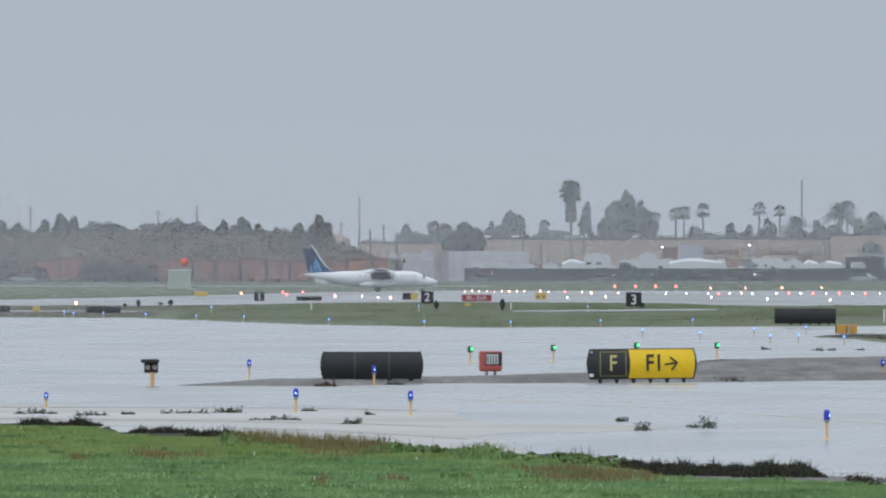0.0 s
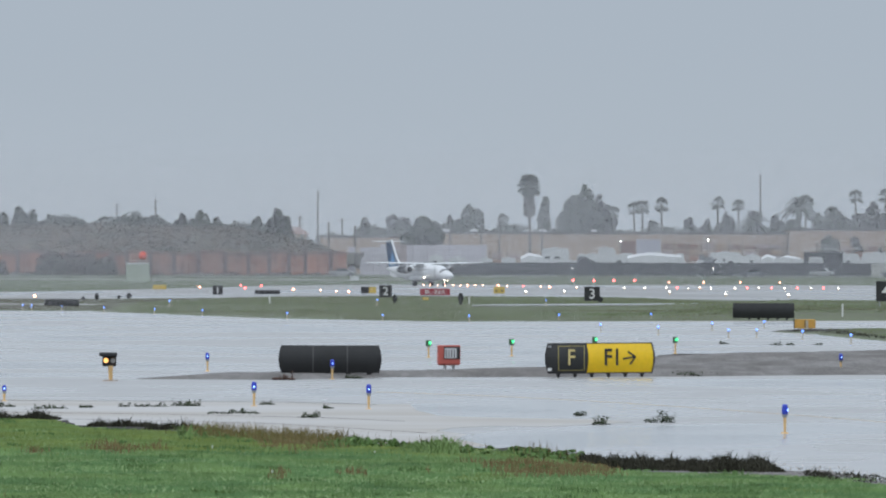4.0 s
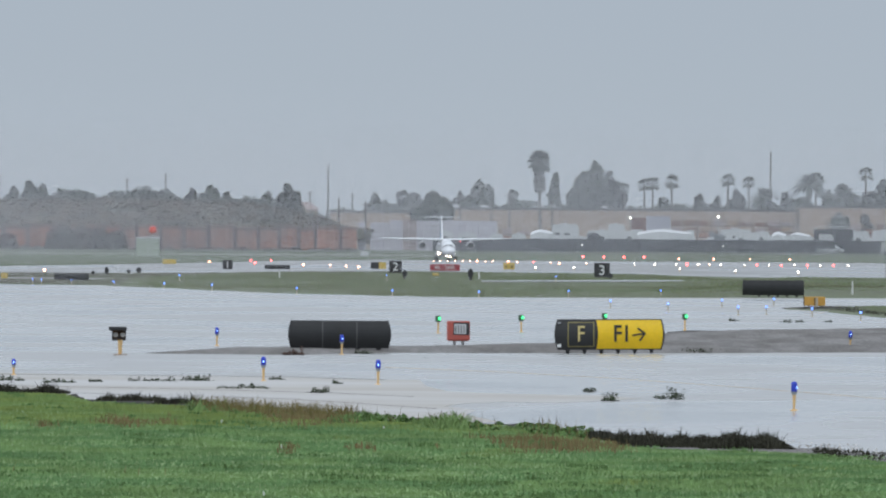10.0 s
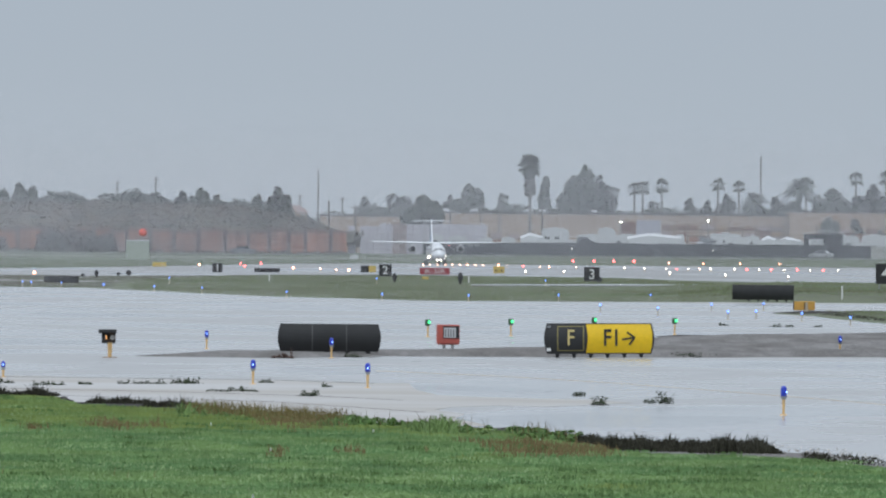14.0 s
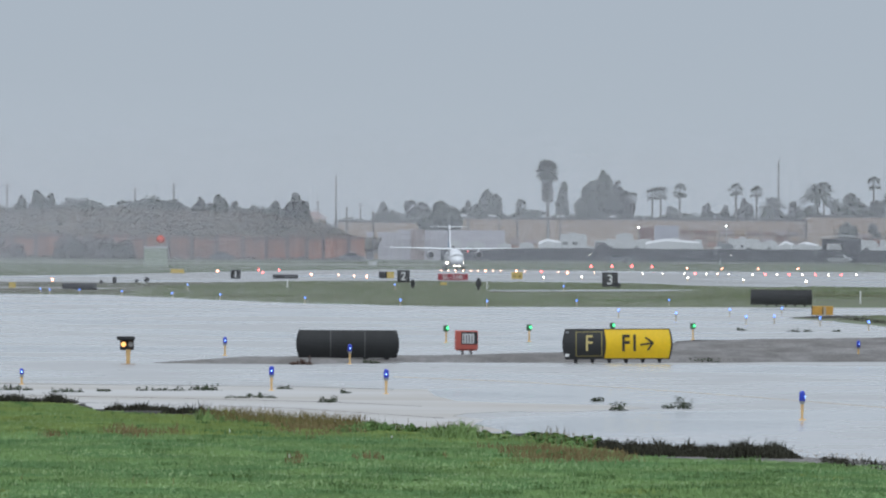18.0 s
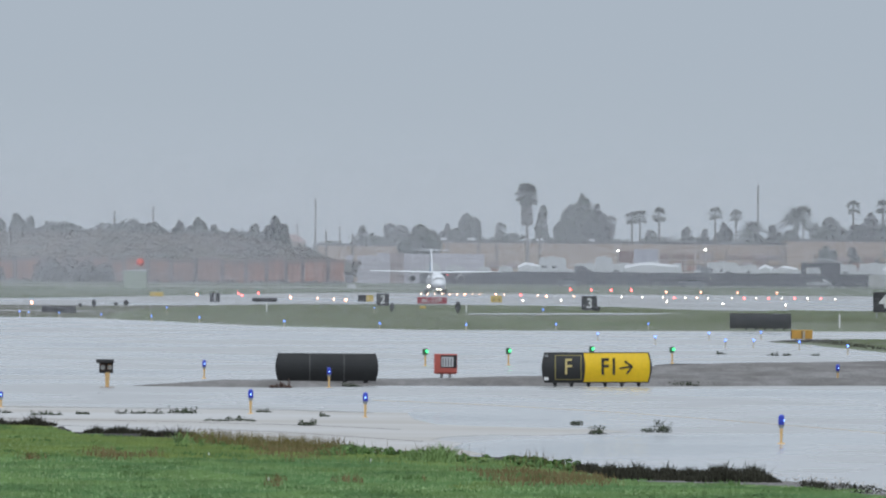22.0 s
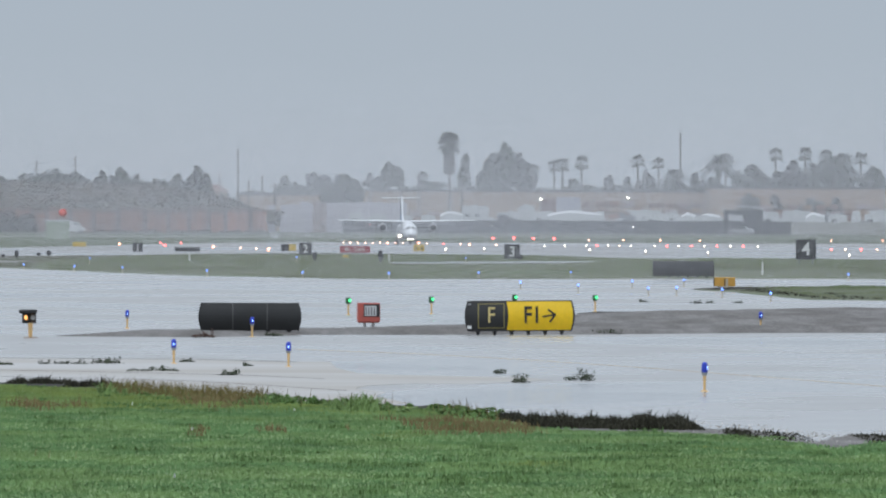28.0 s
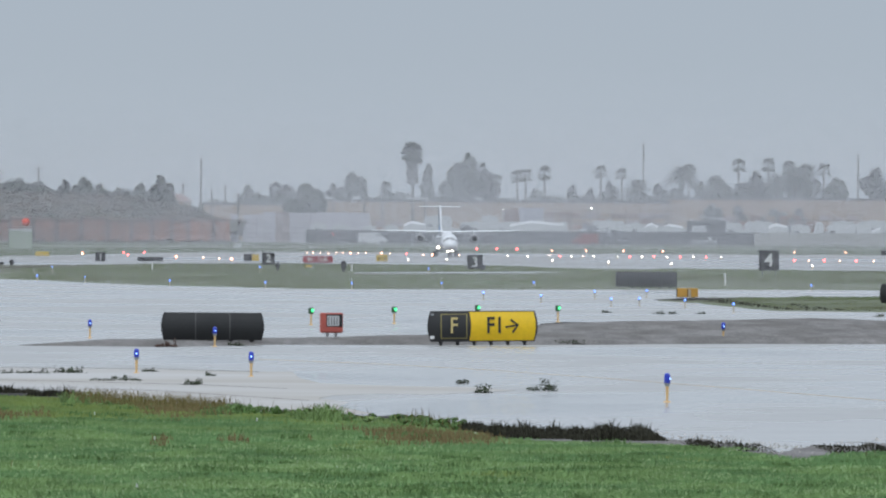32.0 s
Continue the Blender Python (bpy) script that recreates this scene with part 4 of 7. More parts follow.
def screen_sign():
    s = thing("red_light_box", "faded red metal box with a pale barred screen on legs", "sign", pose(1.458, 427, 0, 0, 0, 4))
    w, h, z0 = 0.694, 0.59, 0.21
    part("case", bm_box(bmesh.new(), -w / 2, w / 2, -0.2, 0.2, z0, z0 + h, 0.03), M_REDBOX, s)
    part("bezel", bm_box(bmesh.new(), -w * 0.24, w * 0.47, -0.215, -0.2, z0 + h * 0.28, z0 + h * 0.92, 0.01), M_BLACKMETAL, s, "dark recessed bezel")
    part("screen", bm_box(bmesh.new(), -w * 0.20, w * 0.33, -0.224, -0.215, z0 + h * 0.32, z0 + h * 0.84, 0.006), M_DULLWHITE, s, "pale grey screen")
    for i in range(4):
        x = -w * 0.15 + i * w * 0.12
        part("bar", bm_box(bmesh.new(), x, x + 0.025, -0.23, -0.224, z0 + h * 0.36, z0 + h * 0.76), M_BLACKMETAL, s)
    part("base_rail", bm_box(bmesh.new(), -w * 0.45, w * 0.45, -0.12, 0.12, z0 - 0.03, z0, 0.01), M_REDBOX, s)
    for x in (-0.12, 0.14):
        part("leg", bm_cone(bmesh.new(), 0.06, 0.04, (x, 0, -0.02), (x, 0, z0 - 0.02), 8), M_DULLWHITE, s, "pale mounting leg")


screen_sign()


def guard_light():
    """Twin flashing lamps; each lamp is a disc that turns its bright face to the front and away."""
    s = thing("guard_light", "black twin-lens runway guard light on a yellow post", "light", pose(-8.21, 390, 0, 0, 0, 3))
    part("post", bm_cone(bmesh.new(), 0.048, 0.072, (0.06, 0, -0.02), (0.06, 0, 0.42), 12), M_STAKE, s, "tapered yellow post")
    part("base_plate", bm_cone(bmesh.new(), 0.22, 0.20, (0.06, 0, -0.02), (0.06, 0, 0.02), 16), M_RUSTY, s, "rusty round base plate")
    part("head", bm_box(bmesh.new(), -0.17, 0.22, -0.02, 0.16, 0.40, 0.74, 0.03), M_BLACK, s, "black lamp housing")
    part("cap", bm_box(bmesh.new(), -0.26, 0.24, -0.20, 0.14, 0.68, 0.79, 0.03), M_BLACK, s)
    lamps = []
    for x in (-0.075, 0.125):
        bm = bmesh.new()
        for k in range(11):
            a0, a1 = math.radians(-35 + 250 * k / 11), math.radians(-35 + 250 * (k + 1) / 11)
            q = [(x + 0.088 * math.cos(a), yy, 0.57 + 0.12 * math.sin(a)) for a in (a0, a1) for yy in (-0.20, -0.02)]
            bm.faces.new([bm.verts.new(q[i]) for i in (0, 1, 3, 2)])
        bmesh.ops.solidify(bm, geom=bm.faces[:], thickness=0.010)
        part("visor", bm, M_BLACK, s)
        lamp = part("lamp", bm_cone(bmesh.new(), 0.070, 0.070, (0, 0.004, 0), (0, 0.014, 0), 16), M_LENS, s, "round signal lamp")
        lamp.location = (x, -0.10, 0.565)
        part("lens", bm_cone(bmesh.new(), 0.070, 0.066, (0, -0.004, 0), (0, -0.014, 0), 16), M_FLASH, lamp, "glowing amber lens")
        lamps.append(lamp)
    return lamps


def flash(lamps):
    """The two lamps light by turns, each once in 1.27 s."""
    step = 1 / 30
    for lamp, start in zip(lamps, (0.2, 0.85)):
        x, y, z = lamp.location
        rows = [(0.0, pose(x, y, z, 0, 0, 180))]
        t = start
        while t < 31.6:
            on = t - 0.13
            if on > 0.05:
                rows += [(on - 2 * step, pose(x, y, z, 0, 0, 180)), (on - step, pose(x, y, z, 0, 0, 110)), (on, pose(x, y, z, 0, 0, 55)), (on + step, pose(x, y, z))]
            else:
                rows += [(0.0333, pose(x, y, z, 0, 0, 110)), (0.0667, pose(x, y, z, 0, 0, 55)), (0.1, pose(x, y, z))]
            off = t + 0.13
            rows += [(off - step, pose(x, y, z)), (off, pose(x, y, z, 0, 0, 55)), (off + step, pose(x, y, z, 0, 0, 110)), (off + 2 * step, pose(x, y, z, 0, 0, 180))]
            t += 1.27
        rows.append((32.0, pose(x, y, z, 0, 0, 180)))
        walk(lamp, rows)


guard_lamps = guard_light()


def edge_light(name, lens_mat, h, label, category, group, lens_r=0.060, tall=0.25, core=0.014, stake=M_STAKE):
    """A stake light: coupling, thin post, lamp cup and a domed lens with a bright core."""
    s = thing(name, label, category, group=group)
    part("post", bm_cone(bmesh.new(), 0.022, 0.034, (0, 0, -0.03), (0, 0, h - tall), 9), stake, s, "slim post")
    part("foot", bm_cone(bmesh.new(), 0.10, 0.06, (0, 0, -0.03), (0, 0, 0.025), 12), stake, s)
    part("cup", bm_cone(bmesh.new(), 0.04, lens_r * 1.05, (0, 0, h - tall), (0, 0, h - tall + 0.06), 12), M_STEEL, s)
    bm = bmesh.new()
    zb = h - tall + 0.06
    prof = [(lens_r, zb), (lens_r * 1.02, zb + 0.4 * (h - zb)), (lens_r * 0.97, zb + 0.82 * (h - zb)), (lens_r * 0.74, h), (lens_r * 0.3, h + 0.010), (0.004, h + 0.012)]
    bm_rings(bm, [[(pr * math.cos(2 * math.pi * k / 12), pr * math.sin(2 * math.pi * k / 12), pz) for k in range(12)] for pr, pz in prof])
    lens = part("lens", bm, lens_mat, s, smooth=True)
    part("lamp_core", bm_ball(bmesh.new(), core, (0, -lens_r - 0.002, zb + 0.45 * (h - zb)), (1, 0.4, 1.7), 8), M_BLUECORE, lens, "bright lamp core")
    return s


near = edge_light("taxiway_light", M_BLUE, 0.56, "blue taxiway edge light on a yellow post in standing water", "light", "taxiway edge lights")
NEAR_BLUE = [(-3.38, 319.5), (-0.73, 313.2), (7.45, 269.9), (-5.92, 424.7), (-1.96, 395.3), (13.5, 426.9)]
near.matrix_basis = pose(*NEAR_BLUE[0], 0)
for i, (x, y) in enumerate(NEAR_BLUE[1:]):
    copy_thing(near, pose(x, y, 0.0, 0, 0, 60 if i == 1 else 4 * i))
short = edge_light("taxiway_light", M_BLUE, 0.38, "short blue taxiway edge light among paving weeds", "light", "taxiway edge lights", lens_r=0.05, tall=0.19)
short.matrix_basis = pose(*[(-9.42, 330)][0], 0)
FAR_BLUE = [(12.09, 653.9), (9.78, 681.7), (15.64, 699.6), (14.67, 623.3), (16.06, 628.2), (18.75, 718.5), (17.71, 613.7), (14.92, 830.4), (9.22, 813.5), (3.89, 797.3), (-1.08, 805.3), (-6.82, 830.4), (-12.67, 885.6), (-16.08, 905.6), (-20.04, 937.5), (-23.73, 971.7), (-26.78, 983.6), (-25.83, 971.7), (18.84, 582.4), (30.54, 805.3)]
lit = edge_light("taxiway_light", M_BLUEFAR, 0.42, "small blue taxiway light far across the wet paving", "light", "taxiway edge lights", lens_r=0.040, tall=0.15, stake=M_PALESTAKE)
lit.matrix_basis = pose(*FAR_BLUE[0], 0)
for i, (x, y) in enumerate(FAR_BLUE[1:]):
    copy_thing(lit, pose(x, y, 0.0, 0, 0, 23 * i))
for x, y in [(-17.02, 1021.3), (10.9, 1048.1), (-1.86, 1062)]:
    copy_thing(lit, pose(x, y, 0.25))


def green_light():
    s = thing("green_light", "green stake light on a yellow post in the flooded taxiway", "light", group="green stake lights")
    h = 0.62
    part("post", bm_cone(bmesh.new(), 0.03, 0.035, (0, 0, -0.03), (0, 0, h - 0.24), 9), M_STAKE, s, "yellow post")
    part("foot", bm_cone(bmesh.new(), 0.10, 0.06, (0, 0, -0.03), (0, 0, 0.025), 12), M_STAKE, s)
    part("housing", bm_box(bmesh.new(), -0.10, 0.09, -0.06, 0.12, h - 0.23, h, 0.04), M_GREENBODY, s, "dark green lamp housing")
    part("lens", bm_ball(bmesh.new(), 0.050, (0.05, -0.06, h - 0.10), (1, 0.6, 1.1), 12), M_GREEN, s, smooth=True)
    return s


g0 = green_light()
GREENS = [(0.96, 489.7), (3.96, 498.9), (7.17, 514.9), (10.15, 514.9)]
g0.matrix_basis = pose(*GREENS[0], 0)
for x, y in GREENS[1:]:
    copy_thing(g0, pose(x, y, 0))


def lamp_kind(name, mat, r, label, group):
    s = thing(name, label, "light", group=group)
    part("stem", bm_cone(bmesh.new(), 0.05, 0.04, (0, 0, -0.1), (0, 0, 0.30), 7), M_STAKE, s)
    part("globe", bm_ball(bmesh.new(), r, (0, 0, 0.34), (1, 1, 1.15), 10), mat, s, smooth=True)
    return s


def set_lamps(name, mat, r, label, spots, z=0.0):
    first = lamp_kind(name, mat, r, label, "runway lights")
    for i, (x, y) in enumerate(spots):
        m = pose(x, y, z)
        if i == 0:
            first.matrix_basis = m
        else:
            copy_thing(first, m)


set_lamps("runway_light", M_WARM, 0.078, "small warm white runway edge light", [(3.23, 2034.8), (4.22, 2034.8), (5.29, 2034.8), (6.45, 2034.8), (7.53, 2034.8), (8.6, 2034.8), (10.83, 2034.8), (11.91, 2034.8), (15.08, 1984.3), (19.36, 1936.3), (23.82, 1890.5), (-9.43, 1622.1), (-7.29, 1558.8), (39.63, 1846.8), (56.41, 1589.8), (61.18, 1622.1), (64.87, 1622.1), (68.82, 1622.1)])
set_lamps("runway_light", M_WHITEGLOW, 0.076, "bright white light beside the runway", [(13.94, 1558.8), (18.61, 1589.8), (29.65, 1846.8), (32.35, 1846.8), (35.2, 1846.8), (38.13, 1846.8), (41.13, 1846.8), (44.28, 1846.8), (47.51, 1846.8), (50.89, 1846.8), (54.34, 1846.8), (58.02, 1846.8), (30.09, 1558.8), (39.54, 1420.4), (50.39, 1326.2), (34.36, 1472.7)])
set_lamps("runway_light", M_AMBERGLOW, 0.125, "amber light at the wet runway edge", [(9.68, 2034.8), (14.22, 2034.8), (20.13, 1890.5), (-12.85, 1655.6), (-5.78, 1529), (-26.8, 1846.8), (-33.86, 1283.6)])
set_lamps("runway_light", M_REDGLOW, 0.120, "red light at the wet runway end", [(-22.9, 1984.3), (-19.87, 1765.3), (-20, 1984.3), (17.42, 1984.3), (36.63, 1846.8), (45.94, 1846.8), (49.16, 1846.8), (52.62, 1846.8), (56.07, 1846.8), (63.02, 1622.1), (66.78, 1622.1), (59.53, 1622.1)])
set_lamps("approach_light", M_REDGLOW, 0.165, "red light on a post beyond the runway", [(27.68, 2240), (31.04, 2240), (34.23, 2240), (37.51, 2240)], z=0.52)
set_lamps("approach_light", M_AMBERGLOW, 0.115, "amber light on a post beyond the runway", [(43.12, 2240), (48.7, 2240), (54.62, 2240), (60.99, 2240), (82.21, 2240), (90.49, 2240)], z=0.29)


# ---- the far side: fence, wall, sheds, stacks ----
M_SCREEN = surface("dark_screen_cloth", (0.055, 0.058, 0.068), 0.8, vary=0.25, scale=0.4, fine=4, bump=0.1)
M_TAN = surface("tan_render", (0.40, 0.285, 0.20), 0.85, vary=0.15, scale=0.15, fine=3, bump=0.1)
M_COPING = surface("dark_coping", (0.05, 0.028, 0.025), 0.8, vary=0.2)
M_RUST = surface("rust_red_panel", (0.37, 0.16, 0.098), 0.75, vary=0.35, scale=0.3, fine=3, bump=0.1, rand=0.6, second=(0.26, 0.15, 0.118), patch=0.12)
M_RUSTPOST = surface("dark_rust_post", (0.075, 0.048, 0.045), 0.75, vary=0.3, rand=0.3)
M_WRAP = surface("white_wrapped_goods", (0.58, 0.56, 0.61), 0.5, vary=0.22, scale=0.8, fine=3, bump=0.2, rand=0.3)
M_TIMBER = surface("brown_timber", (0.40, 0.33, 0.33), 0.8, vary=0.3, rand=0.6)
M_PALLET = surface("grey_pallet_wood", (0.46, 0.43, 0.43), 0.8, vary=0.2)
M_POLE = surface("wooden_pole", (0.10, 0.085, 0.075), 0.85, vary=0.25, scale=1, fine=10)
M_DARKGLASS = surface("dark_glass", (0.03, 0.035, 0.04), 0.1, vary=0.1, bump=0)
M_TINT = surface("tinted_window", (0.10, 0.105, 0.115), 0.2, vary=0.15, bump=0)
M_LAVENDER = surface("pale_container_paint", (0.47, 0.47, 0.53), 0.6, vary=0.15, scale=0.6, fine=5)
M_TYRE = surface("tyre_rubber", (0.02, 0.02, 0.02), 0.8, vary=0.2)
M_GREYCAR = surface("grey_car_paint", (0.22, 0.23, 0.25), 0.3, vary=0.1, rand=0.5, bump=0)
M_TILE = surface("weathered_roof_tiles", (0.25, 0.15, 0.13), 0.7, vary=0.25, scale=0.5, fine=4)
M_SHELTER = surface("pale_green_cabin", (0.42, 0.47, 0.40), 0.6, vary=0.12, scale=1, fine=8)
M_ORANGE = surface("orange_windsock", (0.80, 0.09, 0.04), 0.6, vary=0.12, bump=0.05)


def screened_fence(x0, x1, y, z0, z1):
    s = thing("screened_fence", "long fence hung with dark screen cloth along the far road", "fence", kind="")
    n = int((x1 - x0) / 6)
    step = (x1 - x0) / n
    for i in range(n):
        a = x0 + i * step
        bm = bmesh.new()
        rings = []
        for k in range(7):
            u = k / 6
            sag = 0.12 * math.sin(math.pi * u) * (0.4 + 0.6 * ((i * 7) % 5) / 5)
            bulge = 0.10 * math.sin(math.pi * u) * (1 if i % 2 else -1)
            x = a + 0.01 + (step - 0.02) * u
            rings.append([(x, y + bulge, z0), (x, y + bulge, z1 - sag), (x, y + bulge + 0.02, z1 - sag), (x, y + bulge + 0.02, z0)])
        part("screen", bm_rings(bm, rings), M_SCREEN, s)
        part("post", bm_cone(bmesh.new(), 0.05, 0.05, (a, y + 0.1, z0 - 0.3), (a, y + 0.1, z1 + 0.12), 7), M_STEEL, s)


screened_fence(3.938, 87.158, 2550, 1.405, 3.841)


for x, mat, label in ((31.286, M_WHITEGLOW, "small white lamp on the screened fence"), (57.185, M_WHITEGLOW, "small white lamp on the screened fence"), (8.909, M_REDGLOW, "small red lamp on the screened fence")):
    s = thing("fence_lamp", label, "lamp", pose(x, 2549.8, 2.701 if mat is M_WHITEGLOW else 3.115, 0, 0, 0))
    part("bracket", bm_box(bmesh.new(), -0.05, 0.05, -0.1, 0.2, -0.1, 0.1, 0.01), M_STEEL, s)
    part("globe", bm_ball(bmesh.new(), 0.08, (0, -0.2, 0), (1, 1, 1), 10), mat, s, smooth=True)


def block_wall():
    s = thing("block_wall", "pale block wall with pilasters beyond the runway", "wall", kind="structure")
    a, b, z0, z1 = 86.094, 141.012, 1.3, 3.735
    n = 13
    for i in range(n):
        u, v = a + (b - a) * i / n, a + (b - a) * (i + 1) / n
        part("bay", bm_box(bmesh.new(), u + 0.02, v - 0.02, 2540, 2540.3, z0, z1 - 0.15), M_BLOCK, s)
        part("pilaster", bm_box(bmesh.new(), u - 0.25, u + 0.25, 2539.9, 2540.4, z0, z1 - 0.05, 0.03), M_BLOCK, s)
        part("cap", bm_box(bmesh.new(), u + 0.25, v - 0.25, 2539.92, 2540.36, z1 - 0.148, z1, 0.02), M_BLOCK, s)


block_wall()


def long_building(x0, x1, y, top, name, label):
    s = thing(name, label, "building")
    n = max(2, int((x1 - x0) / 9))
    for i in range(n):
        u, v = x0 + (x1 - x0) * i / n, x0 + (x1 - x0) * (i + 1) / n
        part("wall_panel", bm_box(bmesh.new(), u + 0.02, v - 0.02, y, y + 0.3, 1.3, top, 0.0), M_TAN, s)
        part("coping", bm_box(bmesh.new(), u, v, y - 0.15, y + 0.5, top + 0.004, top + 0.45, 0.04), M_COPING, s)
    part("roof", bm_box(bmesh.new(), x0, x1, y + 0.5, y + 30, top - 0.6, top - 0.3), M_COPING, s)
    part("back_wall", bm_box(bmesh.new(), x0, x1, y + 30, y + 30.3, 1.3, top), M_TAN, s)


long_building(-16.972, -0.236, 2900, 8.99, "warehouse", "long tan rendered warehouse with a dark coping")
long_building(8.662, 79.827, 2880, 9.77, "warehouse", "long tan rendered warehouse with a dark coping")
long_building(79.737, 158.777, 2860, 10.538, "warehouse", "long tan warehouse with shrubs before it")


for x, w in ((9.146, 1.5), (15.008, 1.6), (26.499, 1.4), (29.196, 1.5), (39.983, 1.2)):
    s = thing("roof_unit", "white ventilation unit on the warehouse roof", "vent", pose(x, 2885, 9.77 - 0.3, 0, 0, 0), group="roof units")
    part("housing", bm_box(bmesh.new(), -w / 2, w / 2, -0.6, 0.6, 0.1, 1.3, 0.18), M_WHITE, s)
    part("curb", bm_box(bmesh.new(), -w / 2 - 0.1, w / 2 + 0.1, -0.7, 0.7, 0.0, 0.098), M_STEEL, s)
    for k in range(3):
        part("louvre", bm_box(bmesh.new(), -w / 2 + 0.2, w / 2 - 0.2, -0.64, -0.602, 0.3 + 0.25 * k, 0.42 + 0.25 * k), M_STEEL, s)


def rust_wall():
    s = thing("rust_panel_wall", "long wall of rust-red panels between dark posts below a brushy bank", "wall", kind="structure")
    y = 2512
    posts = [-110.667, -106.073, -101.479, -96.885, -92.291, -87.697, -83.103, -78.406, -73.71, -69.32, -63.705, -59.622, -55.538, -52.271, -49.617, -45.329, -41.041, -36.651, -31.853, -27.667, -23.889, -20.316, -17.356, -12.761, -9.597]
    top, z0 = 5.567, 0.9
    for i, (a, b) in enumerate(zip(posts, posts[1:])):
        t = top + 0.25 * math.sin(i * 2.3)
        n = 5
        for k in range(n):
            u, v = a + 0.3 + (b - a - 0.6) * k / n, a + 0.3 + (b - a - 0.6) * (k + 1) / n
            part("panel", bm_box(bmesh.new(), u + 0.01, v - 0.01, y + (0.06 if k % 2 else 0), y + 0.3, z0, t), M_RUST, s)
        part("post", bm_box(bmesh.new(), a - 0.27, a + 0.27, y - 0.2, y + 0.35, z0, t + 0.2, 0.04), M_RUSTPOST, s)
        part("rail", bm_box(bmesh.new(), a + 0.31, b - 0.31, y - 0.06, y - 0.01, t - 0.4, t - 0.15), M_RUSTPOST, s)


rust_wall()


def goods_stacks():
    """Wrapped pallets in rows, each stack a thing of its own."""
    r = random.Random(12)
    y = 2600
    x = -9.933
    i = 0
    while x < 14.899:
        w = r.uniform(1.15, 1.5)
        base, top = 1.4, (6.6 if x < -4.649 else 7.075) + r.uniform(-0.10, 0.12)
        if -8.876 < x < -7.819:
            x += 0.9
        bare = -2.219 < x < 0
        s = thing("wrapped_stack", "open stack of brown timber pallets between the wrapped goods" if bare else "tall stack of white plastic-wrapped goods on pallets", "stack", pose(x + w / 2, y + r.uniform(-0.4, 0.4), base, 0, 0, r.uniform(-2, 2)), group="wrapped stacks")
        n = 6
        h = (top - base) / n
        for k in range(n):
            part("pallet", bm_box(bmesh.new(), -w / 2 + 0.03, w / 2 - 0.03, -0.8, 0.8, k * h, k * h + 0.06), M_PALLET, s)
            part("bale", bm_box(bmesh.new(), -w / 2 + 0.02, w / 2 - 0.02, -0.85, 0.85, k * h + 0.064, (k + 1) * h - 0.006, 0.02), M_TIMBER if bare else M_WRAP, s)
        x += w - 0.02
        i += 1


goods_stacks()
solid("barrier", bm_box(bmesh.new(), -106.702, 8.662, 2422, 2422.5, 0.3, 0.80, 0.03), M_BLOCK, "long low pale concrete barrier before the far road", kind="structure")
s = thing("utility_cabinet", "small pale metal cabinet beside the low barrier", "cabinet", pose(-8.163, 2420, 0.5, 0, 0, 0))
part("body", bm_box(bmesh.new(), -0.72, 0.72, -0.4, 0.4, 0, 0.85, 0.04), M_DULLWHITE, s)
part("plinth", bm_box(bmesh.new(), -0.76, 0.76, -0.44, 0.44, -0.2, -0.003), M_BLOCK, s)
part("door", bm_box(bmesh.new(), -0.6, -0.04, -0.42, -0.402, 0.1, 0.75, 0.005), M_DULLWHITE, s)
part("door", bm_box(bmesh.new(), 0.04, 0.6, -0.42, -0.402, 0.1, 0.75, 0.005), M_DULLWHITE, s)


# ---- vehicles parked behind the fence ----
def car_body(bm, L, W, prof):
    """A closed body drawn through side profiles (x, z), narrowing towards the roof."""
    zs = [z for _, z in prof]
    lo, hi = min(zs), max(zs)
    rings = []
    for side in (-1, -0.92, 0.92, 1):
        rings.append([(x * (1 if abs(side) < 1 else 0.985), side * W / 2 * (1 - 0.22 * max(0, (z - lo) / (hi - lo) - 0.45)), lo + (z - lo) * (1 if abs(side) < 1 else 0.97)) for x, z in prof])
    return bm_rings(bm, rings)


